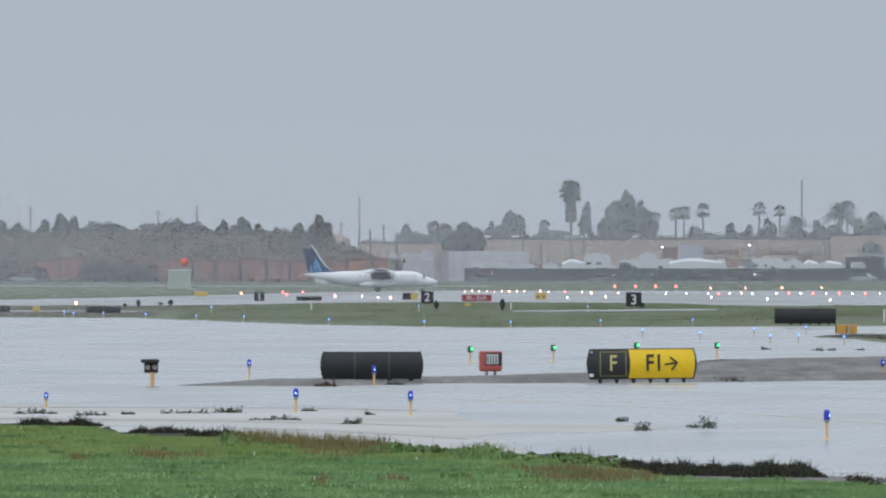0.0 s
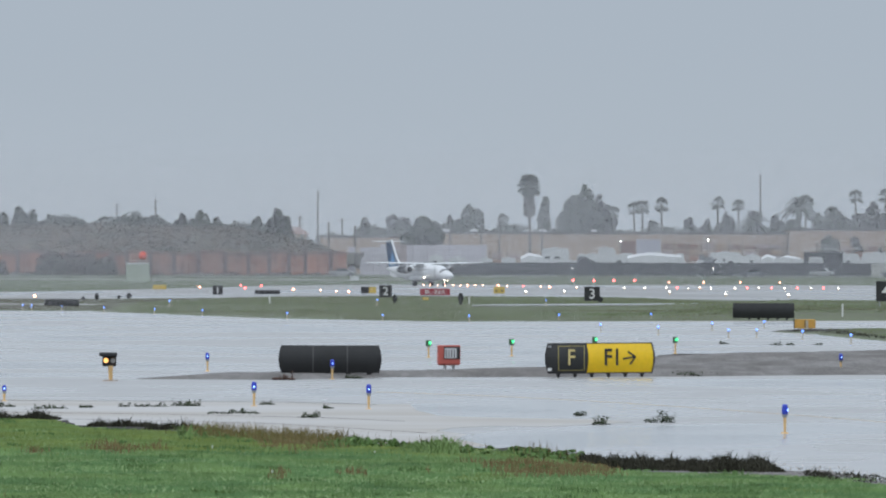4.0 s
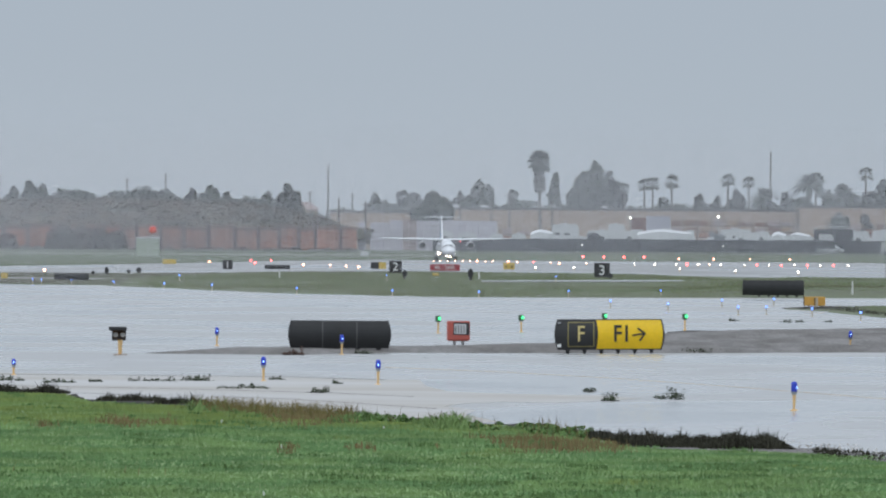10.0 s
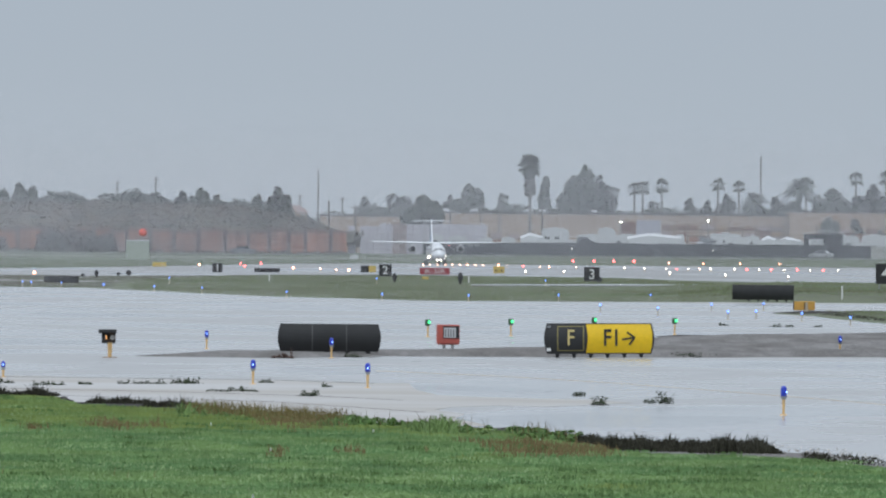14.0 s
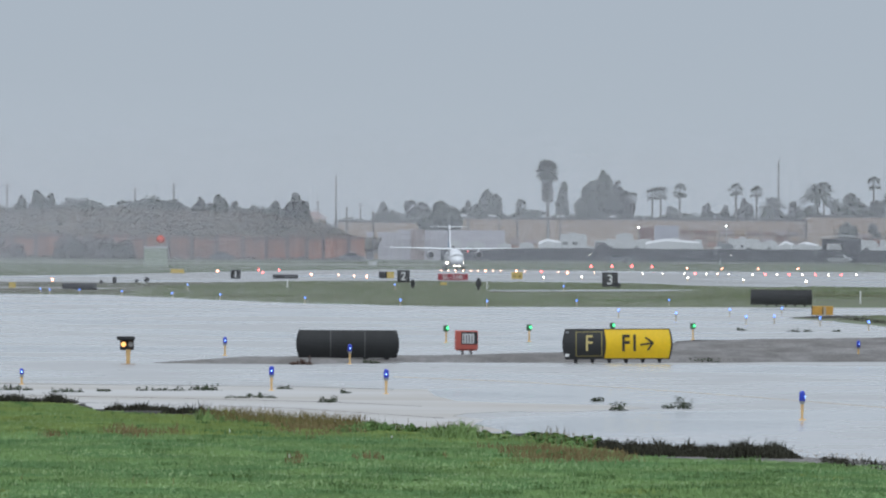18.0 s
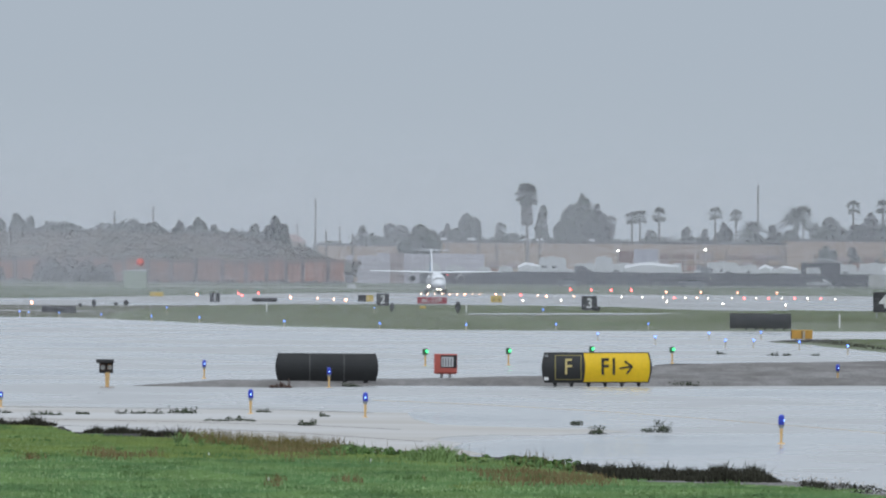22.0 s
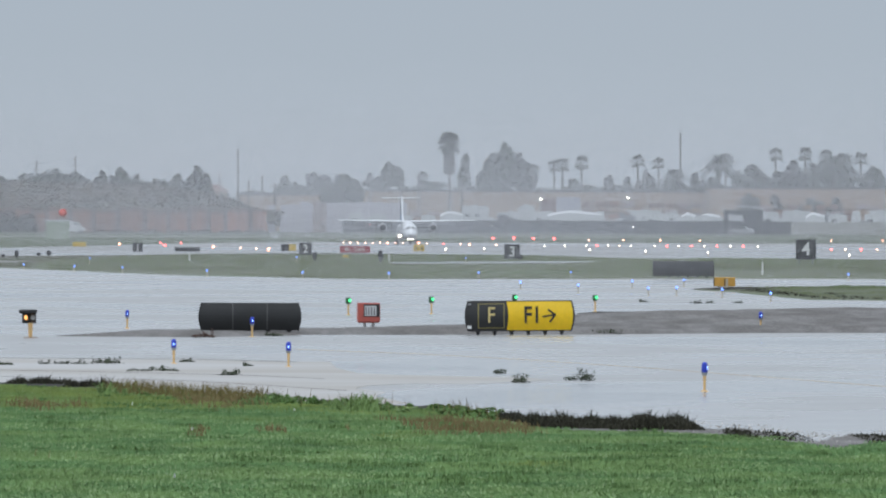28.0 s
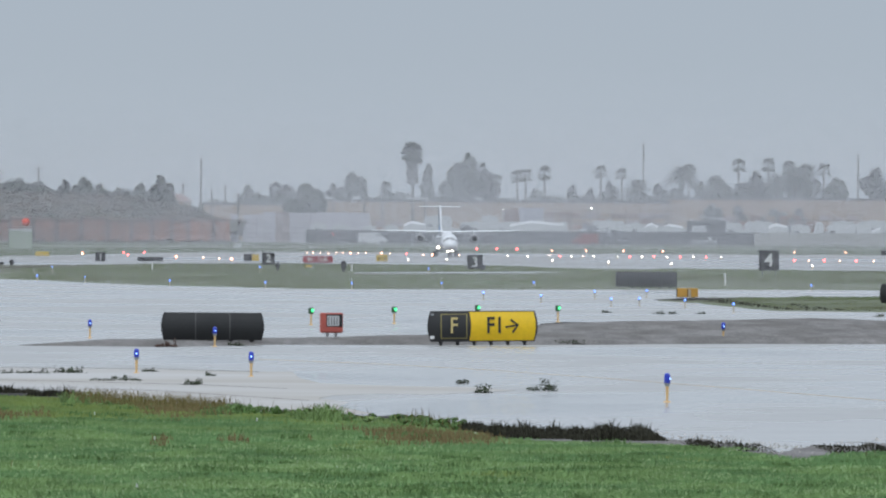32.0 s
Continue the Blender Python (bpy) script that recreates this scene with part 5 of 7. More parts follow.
def car(name, label, paint, m, L=4.6, W=1.8, H=1.5, group=""):
    s = thing(name, label, "car", m, group)
    h = L / 2
    prof = [(-h, 0.45), (-h, 0.75), (-h * 0.93, 0.95), (-h * 0.62, 1.0), (-h * 0.38, H), (h * 0.28, H), (h * 0.55, 1.0), (h * 0.95, 0.85), (h, 0.6), (h, 0.4), (h * 0.7, 0.25), (-h * 0.7, 0.25)]
    part("body", car_body(bmesh.new(), L, W, prof), paint, s)
    for sgn in (-1, 1):
        glass = [(-h * 0.56, 1.02), (-h * 0.36, H - 0.07), (h * 0.26, H - 0.07), (h * 0.49, 1.02)]
        bm = bmesh.new()
        bm_rings(bm, [[(x, sgn * (W / 2 - 0.07 * max(0, (z - 1.0) / 0.4)) * 0.985, z) for x, z in glass], [(x, sgn * (W / 2 - 0.07 * max(0, (z - 1.0) / 0.4)) * 0.985 + sgn * 0.02, z) for x, z in glass]])
        part("side_window", bm, M_DARKGLASS, s)
    for x in (-h * 0.62, h * 0.64):
        for sgn in (-1, 1):
            wheel = part("wheel", bm_cone(bmesh.new(), 0.33, 0.33, (x, sgn * (W / 2 - 0.2), 0.33), (x, sgn * (W / 2 + 0.01), 0.33), 16), M_TYRE, s)
            part("rim", bm_cone(bmesh.new(), 0.2, 0.2, (x, sgn * (W / 2), 0.33), (x, sgn * (W / 2 + 0.025), 0.33), 12), M_STEEL, wheel)
    part("headlight", bm_box(bmesh.new(), h - 0.06, h + 0.01, -W * 0.42, -W * 0.25, 0.62, 0.76, 0.01), M_WHITE, s)
    part("headlight", bm_box(bmesh.new(), h - 0.06, h + 0.01, W * 0.25, W * 0.42, 0.62, 0.76, 0.01), M_WHITE, s)
    return s


def caravan(x, y, w, h, label, z=1.45, name="motorhome", windows=True):
    """A coach body with a raked nose and rounded roof ends on two axles."""
    s = thing(name, label, "vehicle", pose(x, y, z, 0, 0, 0))
    e = w / 2
    prof = [(-e, 0.55), (-e, h * 0.86), (-e + 0.12, h * 0.96), (-e + 0.4, h), (e - 0.7, h), (e - 0.25, h * 0.95), (e - 0.05, h * 0.80), (e - 0.12, h * 0.60), (e, h * 0.42), (e, 0.5)]
    part("body", bm_rings(bmesh.new(), [[(px, side * 1.2, pz) for px, pz in prof] for side in (-1, 1)]), M_DULLWHITE, s)
    part("stripe", bm_box(bmesh.new(), -e + 0.25, e - 0.25, -1.212, -1.2, h * 0.40, h * 0.45), M_GREYCAR, s)
    if windows:
        for k in range(max(1, int(w / 2.4))):
            u = -e + 0.5 + k * 1.9
            part("window", bm_box(bmesh.new(), u, u + 0.95, -1.215, -1.2, h * 0.60, h * 0.60 + 0.46, 0.004), M_TINT, s)
    part("roof_unit", bm_box(bmesh.new(), -w * 0.15, w * 0.08, -0.5, 0.5, h + 0.002, h + 0.22, 0.08), M_DULLWHITE, s)
    for u in (-w * 0.3, w * 0.32):
        part("wheel", bm_cone(bmesh.new(), 0.4, 0.4, (u, -1.15, 0.4), (u, -0.9, 0.4), 14), M_TYRE, s)


def dome_tent(x, y, w, top, z=1.45):
    s = thing("dome_tent", "dark cloth dome shelter standing in the storage yard", "tent", pose(x, y, z, 0, 0, 0))
    h, n = top - z, 10
    rings = [[(-w / 2 * math.cos(math.pi * k / n), yy, 0.0 + h * f * math.sin(math.pi * k / n) ** 0.7) for k in range(n + 1)] for yy, f in ((-1.5, 0.9), (-0.6, 1.0), (0.8, 1.0), (1.6, 0.9))]
    part("cover", bm_rings(bmesh.new(), rings), M_SCREEN, s)
    for k in (-0.5, 0.5):
        part("hoop", bm_box(bmesh.new(), k * w - 0.03, k * w + 0.03, -1.53, -1.5, 0, 0.9), M_STEEL, s)


def rack(x0, x1, y, top, levels, label):
    """Open storage racking: uprights, beams and goods of uneven size on them."""
    q = random.Random(int(x0 * 7))
    s = thing("storage_rack", label, "rack", pose(x0, y, 1.4, 0, 0, 0))
    n, w, h = max(2, int((x1 - x0) / 2.6)), x1 - x0, top - 1.4
    for i in range(n + 1):
        part("upright", bm_box(bmesh.new(), w * i / n - 0.07, w * i / n + 0.07, -0.5, -0.36, 0, h * q.uniform(0.9, 1.04), 0.01), M_RUSTPOST, s)
    for k in range(levels):
        z = h * (0.42 + 0.52 * k / levels)
        part("beam", bm_box(bmesh.new(), 0, w, -0.35, -0.25, z, z + 0.12), M_RUSTPOST, s)
        for i in range(n):
            if q.random() < 0.93:
                a = w * i / n + q.uniform(0.15, 0.5)
                b = min(w * (i + 1) / n - 0.1, a + q.uniform(1.6, 2.3))
                part("load", bm_box(bmesh.new(), a, b, -0.22, 0.7, z + 0.13, z + 0.14 + h * 0.52 / levels * q.uniform(0.55, 0.92), 0.03), q.choice((M_TIMBER, M_TILE, M_TAN, M_RUST)), s)


def container(x, y, w, top, material, label):
    s = thing("container", label, "container", pose(x, y, 1.4, 0, 0, 0))
    h = top - 1.4
    part("box", bm_box(bmesh.new(), -w / 2, w / 2, -1.2, 1.2, 0, h, 0.05), material, s)
    n = int(w / 0.4)
    for k in range(n):
        u = -w / 2 + 0.12 + k * (w - 0.24) / n
        part("rib", bm_box(bmesh.new(), u, u + 0.14, -1.24, -1.2, 0.1, h - 0.12), material, s)


def boat(x, y, w, h, label, z=1.45):
    """A shrink-wrapped boat on a trailer."""
    s = thing("covered_boat", label, "boat", pose(x, y, z, 0, 0, 0))
    rings = []
    for k in range(9):
        u = k / 8
        b = 1.25 * (1 - 0.75 * max(0, (u - 0.55) / 0.45) ** 2) * (0.9 + 0.1 * min(1, u * 4))
        top = h * (0.84 + 0.16 * min(1, 3 * u) * (1 - 0.8 * max(0, (u - 0.45) / 0.55)))
        cx = -w / 2 + w * u
        rings.append([(cx, -b * 0.4, 0.6), (cx, -b, 1.3), (cx, -b, 1.7), (cx, -b * 0.8, top * 0.88), (cx, 0, top), (cx, b * 0.8, top * 0.88), (cx, b, 1.7), (cx, b, 1.3), (cx, b * 0.4, 0.6)])
    part("hull_cover", bm_rings(bmesh.new(), rings), M_DULLWHITE, s, smooth=False)
    part("trailer", bm_box(bmesh.new(), -w / 2, w / 2 + 1, -0.5, 0.5, 0.35, 0.58, 0.02), M_BLACKMETAL, s)
    for u in (-0.6, 0.5):
        part("wheel", bm_cone(bmesh.new(), 0.35, 0.35, (u, -1.1, 0.35), (u, -0.85, 0.35), 14), M_TYRE, s)


caravan(6.531, 2592, 2.739, 5.115 - 1.45, "white delivery van behind the screened fence", name="parked_van")
caravan(10.542, 2594, 3.584, 4.8 - 1.45, "low white motorhome behind the screened fence")
caravan(15.9, 2590, 2.5, 4.62 - 1.45, "low white covered trailer behind the screened fence", name="covered_trailer", windows=False)
caravan(20.0, 2590, 2.8, 4.72 - 1.45, "low white covered trailer behind the screened fence", name="covered_trailer", windows=False)
boat(24.4, 2604, 4.2, 5.6 - 1.45, "pale covered boat on a trailer in the yard")
caravan(29.0, 2615, 5.2, 6.55 - 1.45, "white motorhome parked behind the fence")
dome_tent(34.2, 2600, 3.4, 5.0)
caravan(39.0, 2640, 3.4, 6.7 - 1.45, "tall white storage trailer", name="storage_trailer", windows=False)
container(43.6, 2670, 2.8, 7.95, M_TILE, "dull red steel shipping container behind the yard")
container(47.3, 2662, 4.7, 8.3, M_LAVENDER, "pale steel shipping container behind the yard")
rack(16.7, 23.4, 2640, 5.9, 2, "open rack of rusty goods before the warehouse")
rack(50.0, 74.0, 2690, 8.0, 3, "long open racking with brown goods before the warehouse")
rack(85.0, 112.0, 2700, 7.6, 3, "long open racking with brown goods before the warehouse")
boat(47.248, 2595, 10.125, 5.75 - 1.45, "very long pale covered boat on a trailer")


def fill_yard():
    """Two loose rows of stored vehicles of many heights."""
    r = random.Random(31)
    for row, (y0, lift) in enumerate(((2604, 0.15), (2628, 0.7), (2652, 1.25))):
        x = (30.5, 31.7, 24.0)[row]
        while x < 113.874:
            w = r.uniform(2.6, 6.2)
            x += w / 2
            blocked = 41.909 < x < 53.021 or 74.505 < x < 83.712
            if not (blocked and row == 0):
                top = 2.95 + lift + r.uniform(-0.45, 0.55)
                pick = r.random()
                if pick < 0.07:
                    boat(x, y0 + r.uniform(-2, 2), w, top, "boat under a pale cover in the storage yard")
                elif pick < 0.52:
                    caravan(x, y0 + r.uniform(-2, 2), w, top, "white motorhome parked in the storage yard")
                elif pick < 0.76:
                    car("parked_van", "pale van parked in the storage yard", M_DULLWHITE, pose(x, y0, 1.45, 0, 0, r.choice((0, 180))), w, 1.9, top - 0.2)
                else:
                    car("parked_van", "dark van parked in the storage yard", M_GREYCAR, pose(x, y0, 1.45, 0, 0, r.choice((0, 180))), w, 1.9, top - 0.5)
            x += w / 2 + r.uniform(0.1, 0.9)


fill_yard()

def carport():
    s = thing("dark_carport", "dark open-fronted carport with a pale curved roof", "carport", pose(78.175, 2575, 1.4, 0, 0, 0))
    w, h = 7.116, 6.463 - 1.4
    part("side_wall", bm_box(bmesh.new(), -w / 2, -w / 2 + 0.8, -2, 3, 0, h - 0.6), M_SCREEN, s)
    part("side_wall", bm_box(bmesh.new(), w * 0.02, w / 2, -2, 3, 0, h - 0.6), M_SCREEN, s)
    part("lintel", bm_box(bmesh.new(), -w / 2 + 0.8, w * 0.02, -2, 3, h - 1.5, h - 0.6), M_SCREEN, s)
    part("front_skirt", bm_box(bmesh.new(), -w / 2 + 0.8, w * 0.02, -2.0, -1.8, 0, 2.0), M_SCREEN, s)
    n = 9
    rings = []
    for k in range(n + 1):
        u = k / n
        x = -w / 2 - 0.2 + (w + 0.4) * u
        z = h - 0.59 + 0.6 * math.sin(math.pi * u)
        rings.append([(x, -2.2, z), (x, -2.2, z + 0.12), (x, 3.2, z + 0.12), (x, 3.2, z)])
    part("roof", bm_rings(bmesh.new(), rings), M_DULLWHITE, s, "pale curved roof")


carport()
caravan(77.233, 2582.6, 2.6, 3.2, "white van inside the carport", name="parked_van")


def flood_mast(x, y, z):
    s = thing("yard_light", "bright yard floodlight on a thin mast", "lamp", pose(x, y, 1.4, 0, 0, 0))
    part("mast", bm_cone(bmesh.new(), 0.14, 0.09, (0, 0, 0), (0, 0, z - 1.4), 8), M_STEEL, s)
    part("arm", bm_cone(bmesh.new(), 0.05, 0.05, (0, 0, z - 1.5), (0, -0.9, z - 1.35), 6), M_STEEL, s)
    part("lamp_head", bm_box(bmesh.new(), -0.34, 0.34, -1.1, -0.75, z - 1.55, z - 1.25, 0.04), M_STEEL, s)
    part("lamp", bm_ball(bmesh.new(), 0.12, (0, -1.15, z - 1.4), (1, 0.5, 1), 12), M_FLOOD, s, smooth=True)


flood_mast(41.945, 2660, 7.92)
flood_mast(58.648, 2660, 8.245)


def shelter():
    s = thing("equipment_cabin", "small pale green equipment cabin", "cabin", pose(-45.313, 2390, 0.3, 0, 0, 0))
    w, h = 3.982, 3.609 - 0.3
    part("body", bm_box(bmesh.new(), -w / 2, w / 2, -1.2, 1.2, -0.1, h - 0.25, 0.05), M_SHELTER, s)
    part("roof", bm_box(bmesh.new(), -w / 2 - 0.1, w / 2 + 0.1, -1.3, 1.3, h - 0.248, h, 0.05), M_DULLWHITE, s, "pale flat roof")
    part("door", bm_box(bmesh.new(), w * 0.1, w * 0.1 + 0.9, -1.23, -1.2, 0, 2.0, 0.01), M_SHELTER, s)
    s = thing("windsock", "bright orange-red windsock seen end on above the cabin", "windsock", pose(-44.58, 2395, 0.3, 0, 0, 0))
    z = 4.876 - 0.3
    part("mast", bm_cone(bmesh.new(), 0.08, 0.06, (0, 0.9, 0), (0, 0.9, z + 0.5), 8), M_WHITE, s)
    n = 14
    rings = [[(rr * math.cos(2 * math.pi * k / n), yy, z + dz + rr * math.sin(2 * math.pi * k / n)) for k in range(n)] for rr, yy, dz in ((0.70, 0.8, 0), (0.71, 0.4, 0), (0.64, -0.6, -0.02), (0.52, -1.6, -0.06), (0.42, -2.4, -0.1))]
    part("sock", bm_rings(bmesh.new(), rings), M_ORANGE, s, smooth=True)
    part("hoop", bm_cone(bmesh.new(), 0.73, 0.73, (0, 0.82, z), (0, 0.86, z), 16), M_STEEL, s)


shelter()


def utility_pole(x, y, top, arms, lean=0.0, name="utility_pole"):
    s = thing(name, "tall weathered wooden utility pole with crossarms" if arms else "tall bare wooden pole", "pole", pose(x, y, 1.3, 0, lean, 0))
    h = top - 1.3
    part("shaft", bm_cone(bmesh.new(), 0.24, 0.15, (0, 0, 0), (0, 0, h), 9), M_POLE, s)
    for k in range(arms):
        z = h - 0.7 - 1.4 * k
        part("crossarm", bm_box(bmesh.new(), -0.95, 0.95, -0.22, -0.08, z, z + 0.13, 0.01), M_POLE, s)
        for u in (-0.85, -0.4, 0.4, 0.85):
            part("insulator", bm_cone(bmesh.new(), 0.06, 0.05, (u, -0.15, z + 0.16), (u, -0.15, z + 0.38), 7), M_DULLWHITE, s)


for x, y, top, arms, lean in ((-89.005, 3000, 17.357, 2, 0), (-61.694, 3000, 16.503, 2, 1), (-52.033, 2950, 17.241, 2, -0.7), (-17.744, 2950, 19.04, 0, 0),
                              (77.422, 3000, 22.965, 0, 0), (-22.312, 3050, 14.121, 2, 0), (-8.865, 2660, 10.785, 1, 0), (19.687, 2800, 13.23, 1, 0),
                              (-14.155, 2700, 11.557, 0, 0), (27.829, 2750, 12.269, 0, 0), (80.763, 2700, 7.716, 0, 0), (-13.015, 3050, 13.625, 1, 0), (123.754, 3000, 20.893, 0, 0),
                              (9.752, 2790, 12.627, 0, 0), (15.988, 2790, 11.493, 0, 0)):
    utility_pole(x, y, top, arms, lean)


# ---- trees ----
def tree(x, y, z0, top, w, seed, label="broad dark green tree beyond the buildings", low=0.25, lobes=9, count=1500, name="tree", material=None):
    q = random.Random(seed)
    s = thing(name, label, "tree", pose(x, y, z0, 0, 0, q.uniform(0, 360)))
    h = top - z0
    bm = bmesh.new()
    bm_cone(bm, 0.03 * h, 0.018 * h, (0, 0, -0.3), (0.02 * h, 0, h * 0.45), 9)
    part("trunk", bm, M_BARK, s)
    blobs = []
    for i in range(lobes):
        a = 2 * math.pi * i / lobes + q.uniform(-0.4, 0.4)
        rr = w / 2 * q.uniform(0.30, 0.72)
        zz = h * q.uniform(low + 0.12, 0.80)
        blobs.append((rr * math.cos(a), rr * math.sin(a), zz, w * q.uniform(0.14, 0.25), w * q.uniform(0.14, 0.25), h * q.uniform(0.08, 0.17)))
        part("limb", bm_cone(bmesh.new(), 0.014 * h, 0.005 * h, (0.015 * h, 0, h * q.uniform(0.25, 0.42)), (rr * 0.9 * math.cos(a), rr * 0.9 * math.sin(a), zz), 6), M_BARK, s)
    blobs.append((0, 0, h * 0.84, w * 0.17, w * 0.17, h * 0.15))
    blobs.append((0, 0, h * (low + 0.5) * 0.75, w * 0.31, w * 0.31, h * 0.20))
    leaf_cloud("crown", blobs, int(count * 1.5), 0.025 * h + 0.14, material or M_LEAF, s, seed)
    return s


def fan_leaf(bm, base, a, lift, stalk, r):
    """A stalk that ends in a pleated fan, drooping at the tips."""
    ca, sa = math.cos(a), math.sin(a)
    cl, sl = math.cos(lift), math.sin(lift)
    at = lambda o, w, dz: (base[0] + o * cl * ca - w * sa, base[1] + o * cl * sa + w * ca, base[2] + o * sl + dz)
    hub = bm.verts.new(at(stalk, 0, -0.05))
    root = [bm.verts.new(at(0, w, 0)) for w in (-0.04, 0.04)]
    bm.faces.new((root[0], root[1], hub))
    rim = []
    for k in range(9):
        g = math.radians(-115 + 230 * k / 8)
        reach = r * (1.0 if k % 2 == 0 else 0.72)
        rim.append(bm.verts.new(at(stalk + reach * math.cos(g), reach * math.sin(g), -0.30 * reach - 0.05)))
    for k in range(8):
        bm.faces.new((hub, rim[k], rim[k + 1]))


def palm(x, y, top, seed, crown=2.0, skirt=0.0, trunk=0.28, n=22, label="tall fan palm with a small round crown"):
    """A fan palm: slim trunk, fans on stalks all round, the lower ones hanging; skirt: length of the thatch of dead fans."""
    q = random.Random(seed)
    s = thing("palm_tree", label, "palm", pose(x, y, 1.3, 0, q.uniform(-1.2, 1.2), 0), group="palms")
    h = top - 1.3 - crown * 0.72
    part("trunk", bm_rings(bmesh.new(), [[(tr * math.cos(2 * math.pi * k / 9), tr * math.sin(2 * math.pi * k / 9), zz) for k in range(9)] for tr, zz in ((trunk * 1.4, -0.2), (trunk, h * 0.15), (trunk * 0.8, h * 0.6), (trunk * 0.8, h + 0.2))]), M_BARK, s)
    if skirt:
        blobs = [(0, 0, h - skirt * (k + 0.3) / 8, 0.98 + 0.05 * (k % 3) + 0.02 * k, 1.0, skirt / 10) for k in range(8)]
        leaf_cloud("skirt", blobs, 1500, 0.42, M_THATCH, s, seed, "shaggy skirt of dead fronds", flat=0.35)
    for i in range(n):
        bm = bmesh.new()
        lift = math.radians(80 - 125 * (i + 0.5) / n + q.uniform(-12, 12))
        fan_leaf(bm, (0, 0, h), 2.4 * i + q.uniform(-0.3, 0.3), lift, crown * q.uniform(0.42, 0.60), crown * q.uniform(0.36, 0.50))
        part("frond", bm, M_LEAF, s)
    return s


def date_palm(x, y, top, seed, crown=5.0, trunk=0.5, n=70):
    """A date palm: long arching feathered fronds."""
    q = random.Random(seed)
    s = thing("palm_tree", "broad date palm with arching fronds", "palm", pose(x, y, 1.3, 0, q.uniform(-1.2, 1.2), 0), group="palms")
    h = top - 1.3 - crown * 0.70
    part("trunk", bm_cone(bmesh.new(), trunk * 1.1, trunk * 0.9, (0, 0, -0.2), (0, 0, h + 0.3), 10), M_BARK, s)
    for i in range(n):
        a = 2.4 * i + q.uniform(-0.3, 0.3)
        lift = math.radians(q.uniform(-25, 80))
        L = crown * q.uniform(0.75, 1.1)
        bm = bmesh.new()
        ca, sa = math.cos(a), math.sin(a)
        spine = []
        for k in range(6):
            u = k / 5
            out = L * u * math.cos(lift) * (1 - 0.1 * u)
            up = L * u * math.sin(lift) - 0.50 * L * u * u
            spine.append((out, up, 0.03 + 0.085 * L * math.sin(math.pi * min(1, u * 0.9 + 0.08)) ** 1.3))
        left = [bm.verts.new((o * ca - wd * sa, o * sa + wd * ca, h + upz - wd * 0.3)) for o, upz, wd in spine]
        mid = [bm.verts.new((o * ca, o * sa, h + upz)) for o, upz, wd in spine]
        right = [bm.verts.new((o * ca + wd * sa, o * sa - wd * ca, h + upz - wd * 0.3)) for o, upz, wd in spine]
        for k in range(5):
            bm.faces.new((left[k], mid[k], mid[k + 1], left[k + 1]))
            bm.faces.new((mid[k], right[k], right[k + 1], mid[k + 1]))
        part("frond", bm, M_LEAF, s)
    return s


palm(26.131, 2820, 21.8, 1, crown=3.0, skirt=6.4, trunk=0.36, n=64, label="very tall fan palm with a shaggy skirt of dead fronds")
for i, (x, y, top, c) in enumerate([(45.8, 3000, 16.1, 1.7), (50.4, 3008, 17.1, 2), (52.2, 3016, 17.7, 2.2), (56.8, 3024, 18.2, 2.2), (69, 3032, 18.5, 2.3), (73.8, 3040, 17.9, 2), (22, 3048, 14.7, 2), (88.9, 3056, 18.9, 2.6), (95, 3064, 16.5, 3.2), (100.6, 3072, 20.2, 2.2), (107.2, 3080, 20.5, 2.3), (112.2, 3088, 19.9, 2.2), (115.9, 3096, 19.4, 3), (120.3, 3104, 19.5, 2.4)]):
    palm(x, y, top, 40 + i, c)
for i, (x, top, c, y) in enumerate(((84.33, 19.454, 5.5, 2960), (91.598, 16.282, 5.0, 2950), (75.053, 16.282, 5.0, 2950), (108.991, 18.973, 4.5, 2960), (104.781, 17.53, 4.5, 2960))):
    date_palm(x, y, top, 70 + i, c)

TREES_BY_BANK = [(-84.4, 2645, 13.1, 8.2, 0.0), (-80.9, 2645, 12.5, 6.7, 0.0), (-75.6, 2645, 13.1, 5.3, 0.05), (-72.7, 2645, 14.6, 5.5, 0.05), (-70.2, 2645, 13.8, 4.7, 0.05), (-67.4, 2645, 11.6, 5.3, 0.0), (-62.9, 2645, 11.4, 4.6, 0.0), (-58.5, 2645, 11.6, 6.0, 0.0), (-53.8, 2645, 11.1, 6.0, 0.0), (-48.8, 2645, 11.7, 7.0, 0.0), (-44.4, 2645, 11.4, 6.0, 0.0), (-53.9, 2645, 12.5, 3.6, 0.0), (-41.6, 2645, 13.1, 4.5, 0.0), (-38.4, 2645, 13.6, 4.9, 0.0), (-35.1, 2645, 12.4, 4.5, 0.0), (-31.7, 2645, 11.8, 4.9, 0.0), (-27.2, 2645, 12.7, 3.6, 0.0), (-23.5, 2645, 14.2, 5.3, 0.05), (-8.6, 3200, 14.5, 4.6, 0.05), (-6.4, 3220, 12.8, 3.9, 0.1), (-2.1, 3250, 15.4, 8.5, 0.15), (4.1, 2715, 12.9, 9.7, 0), (10.9, 3120, 14.5, 5.1, 0.1)]
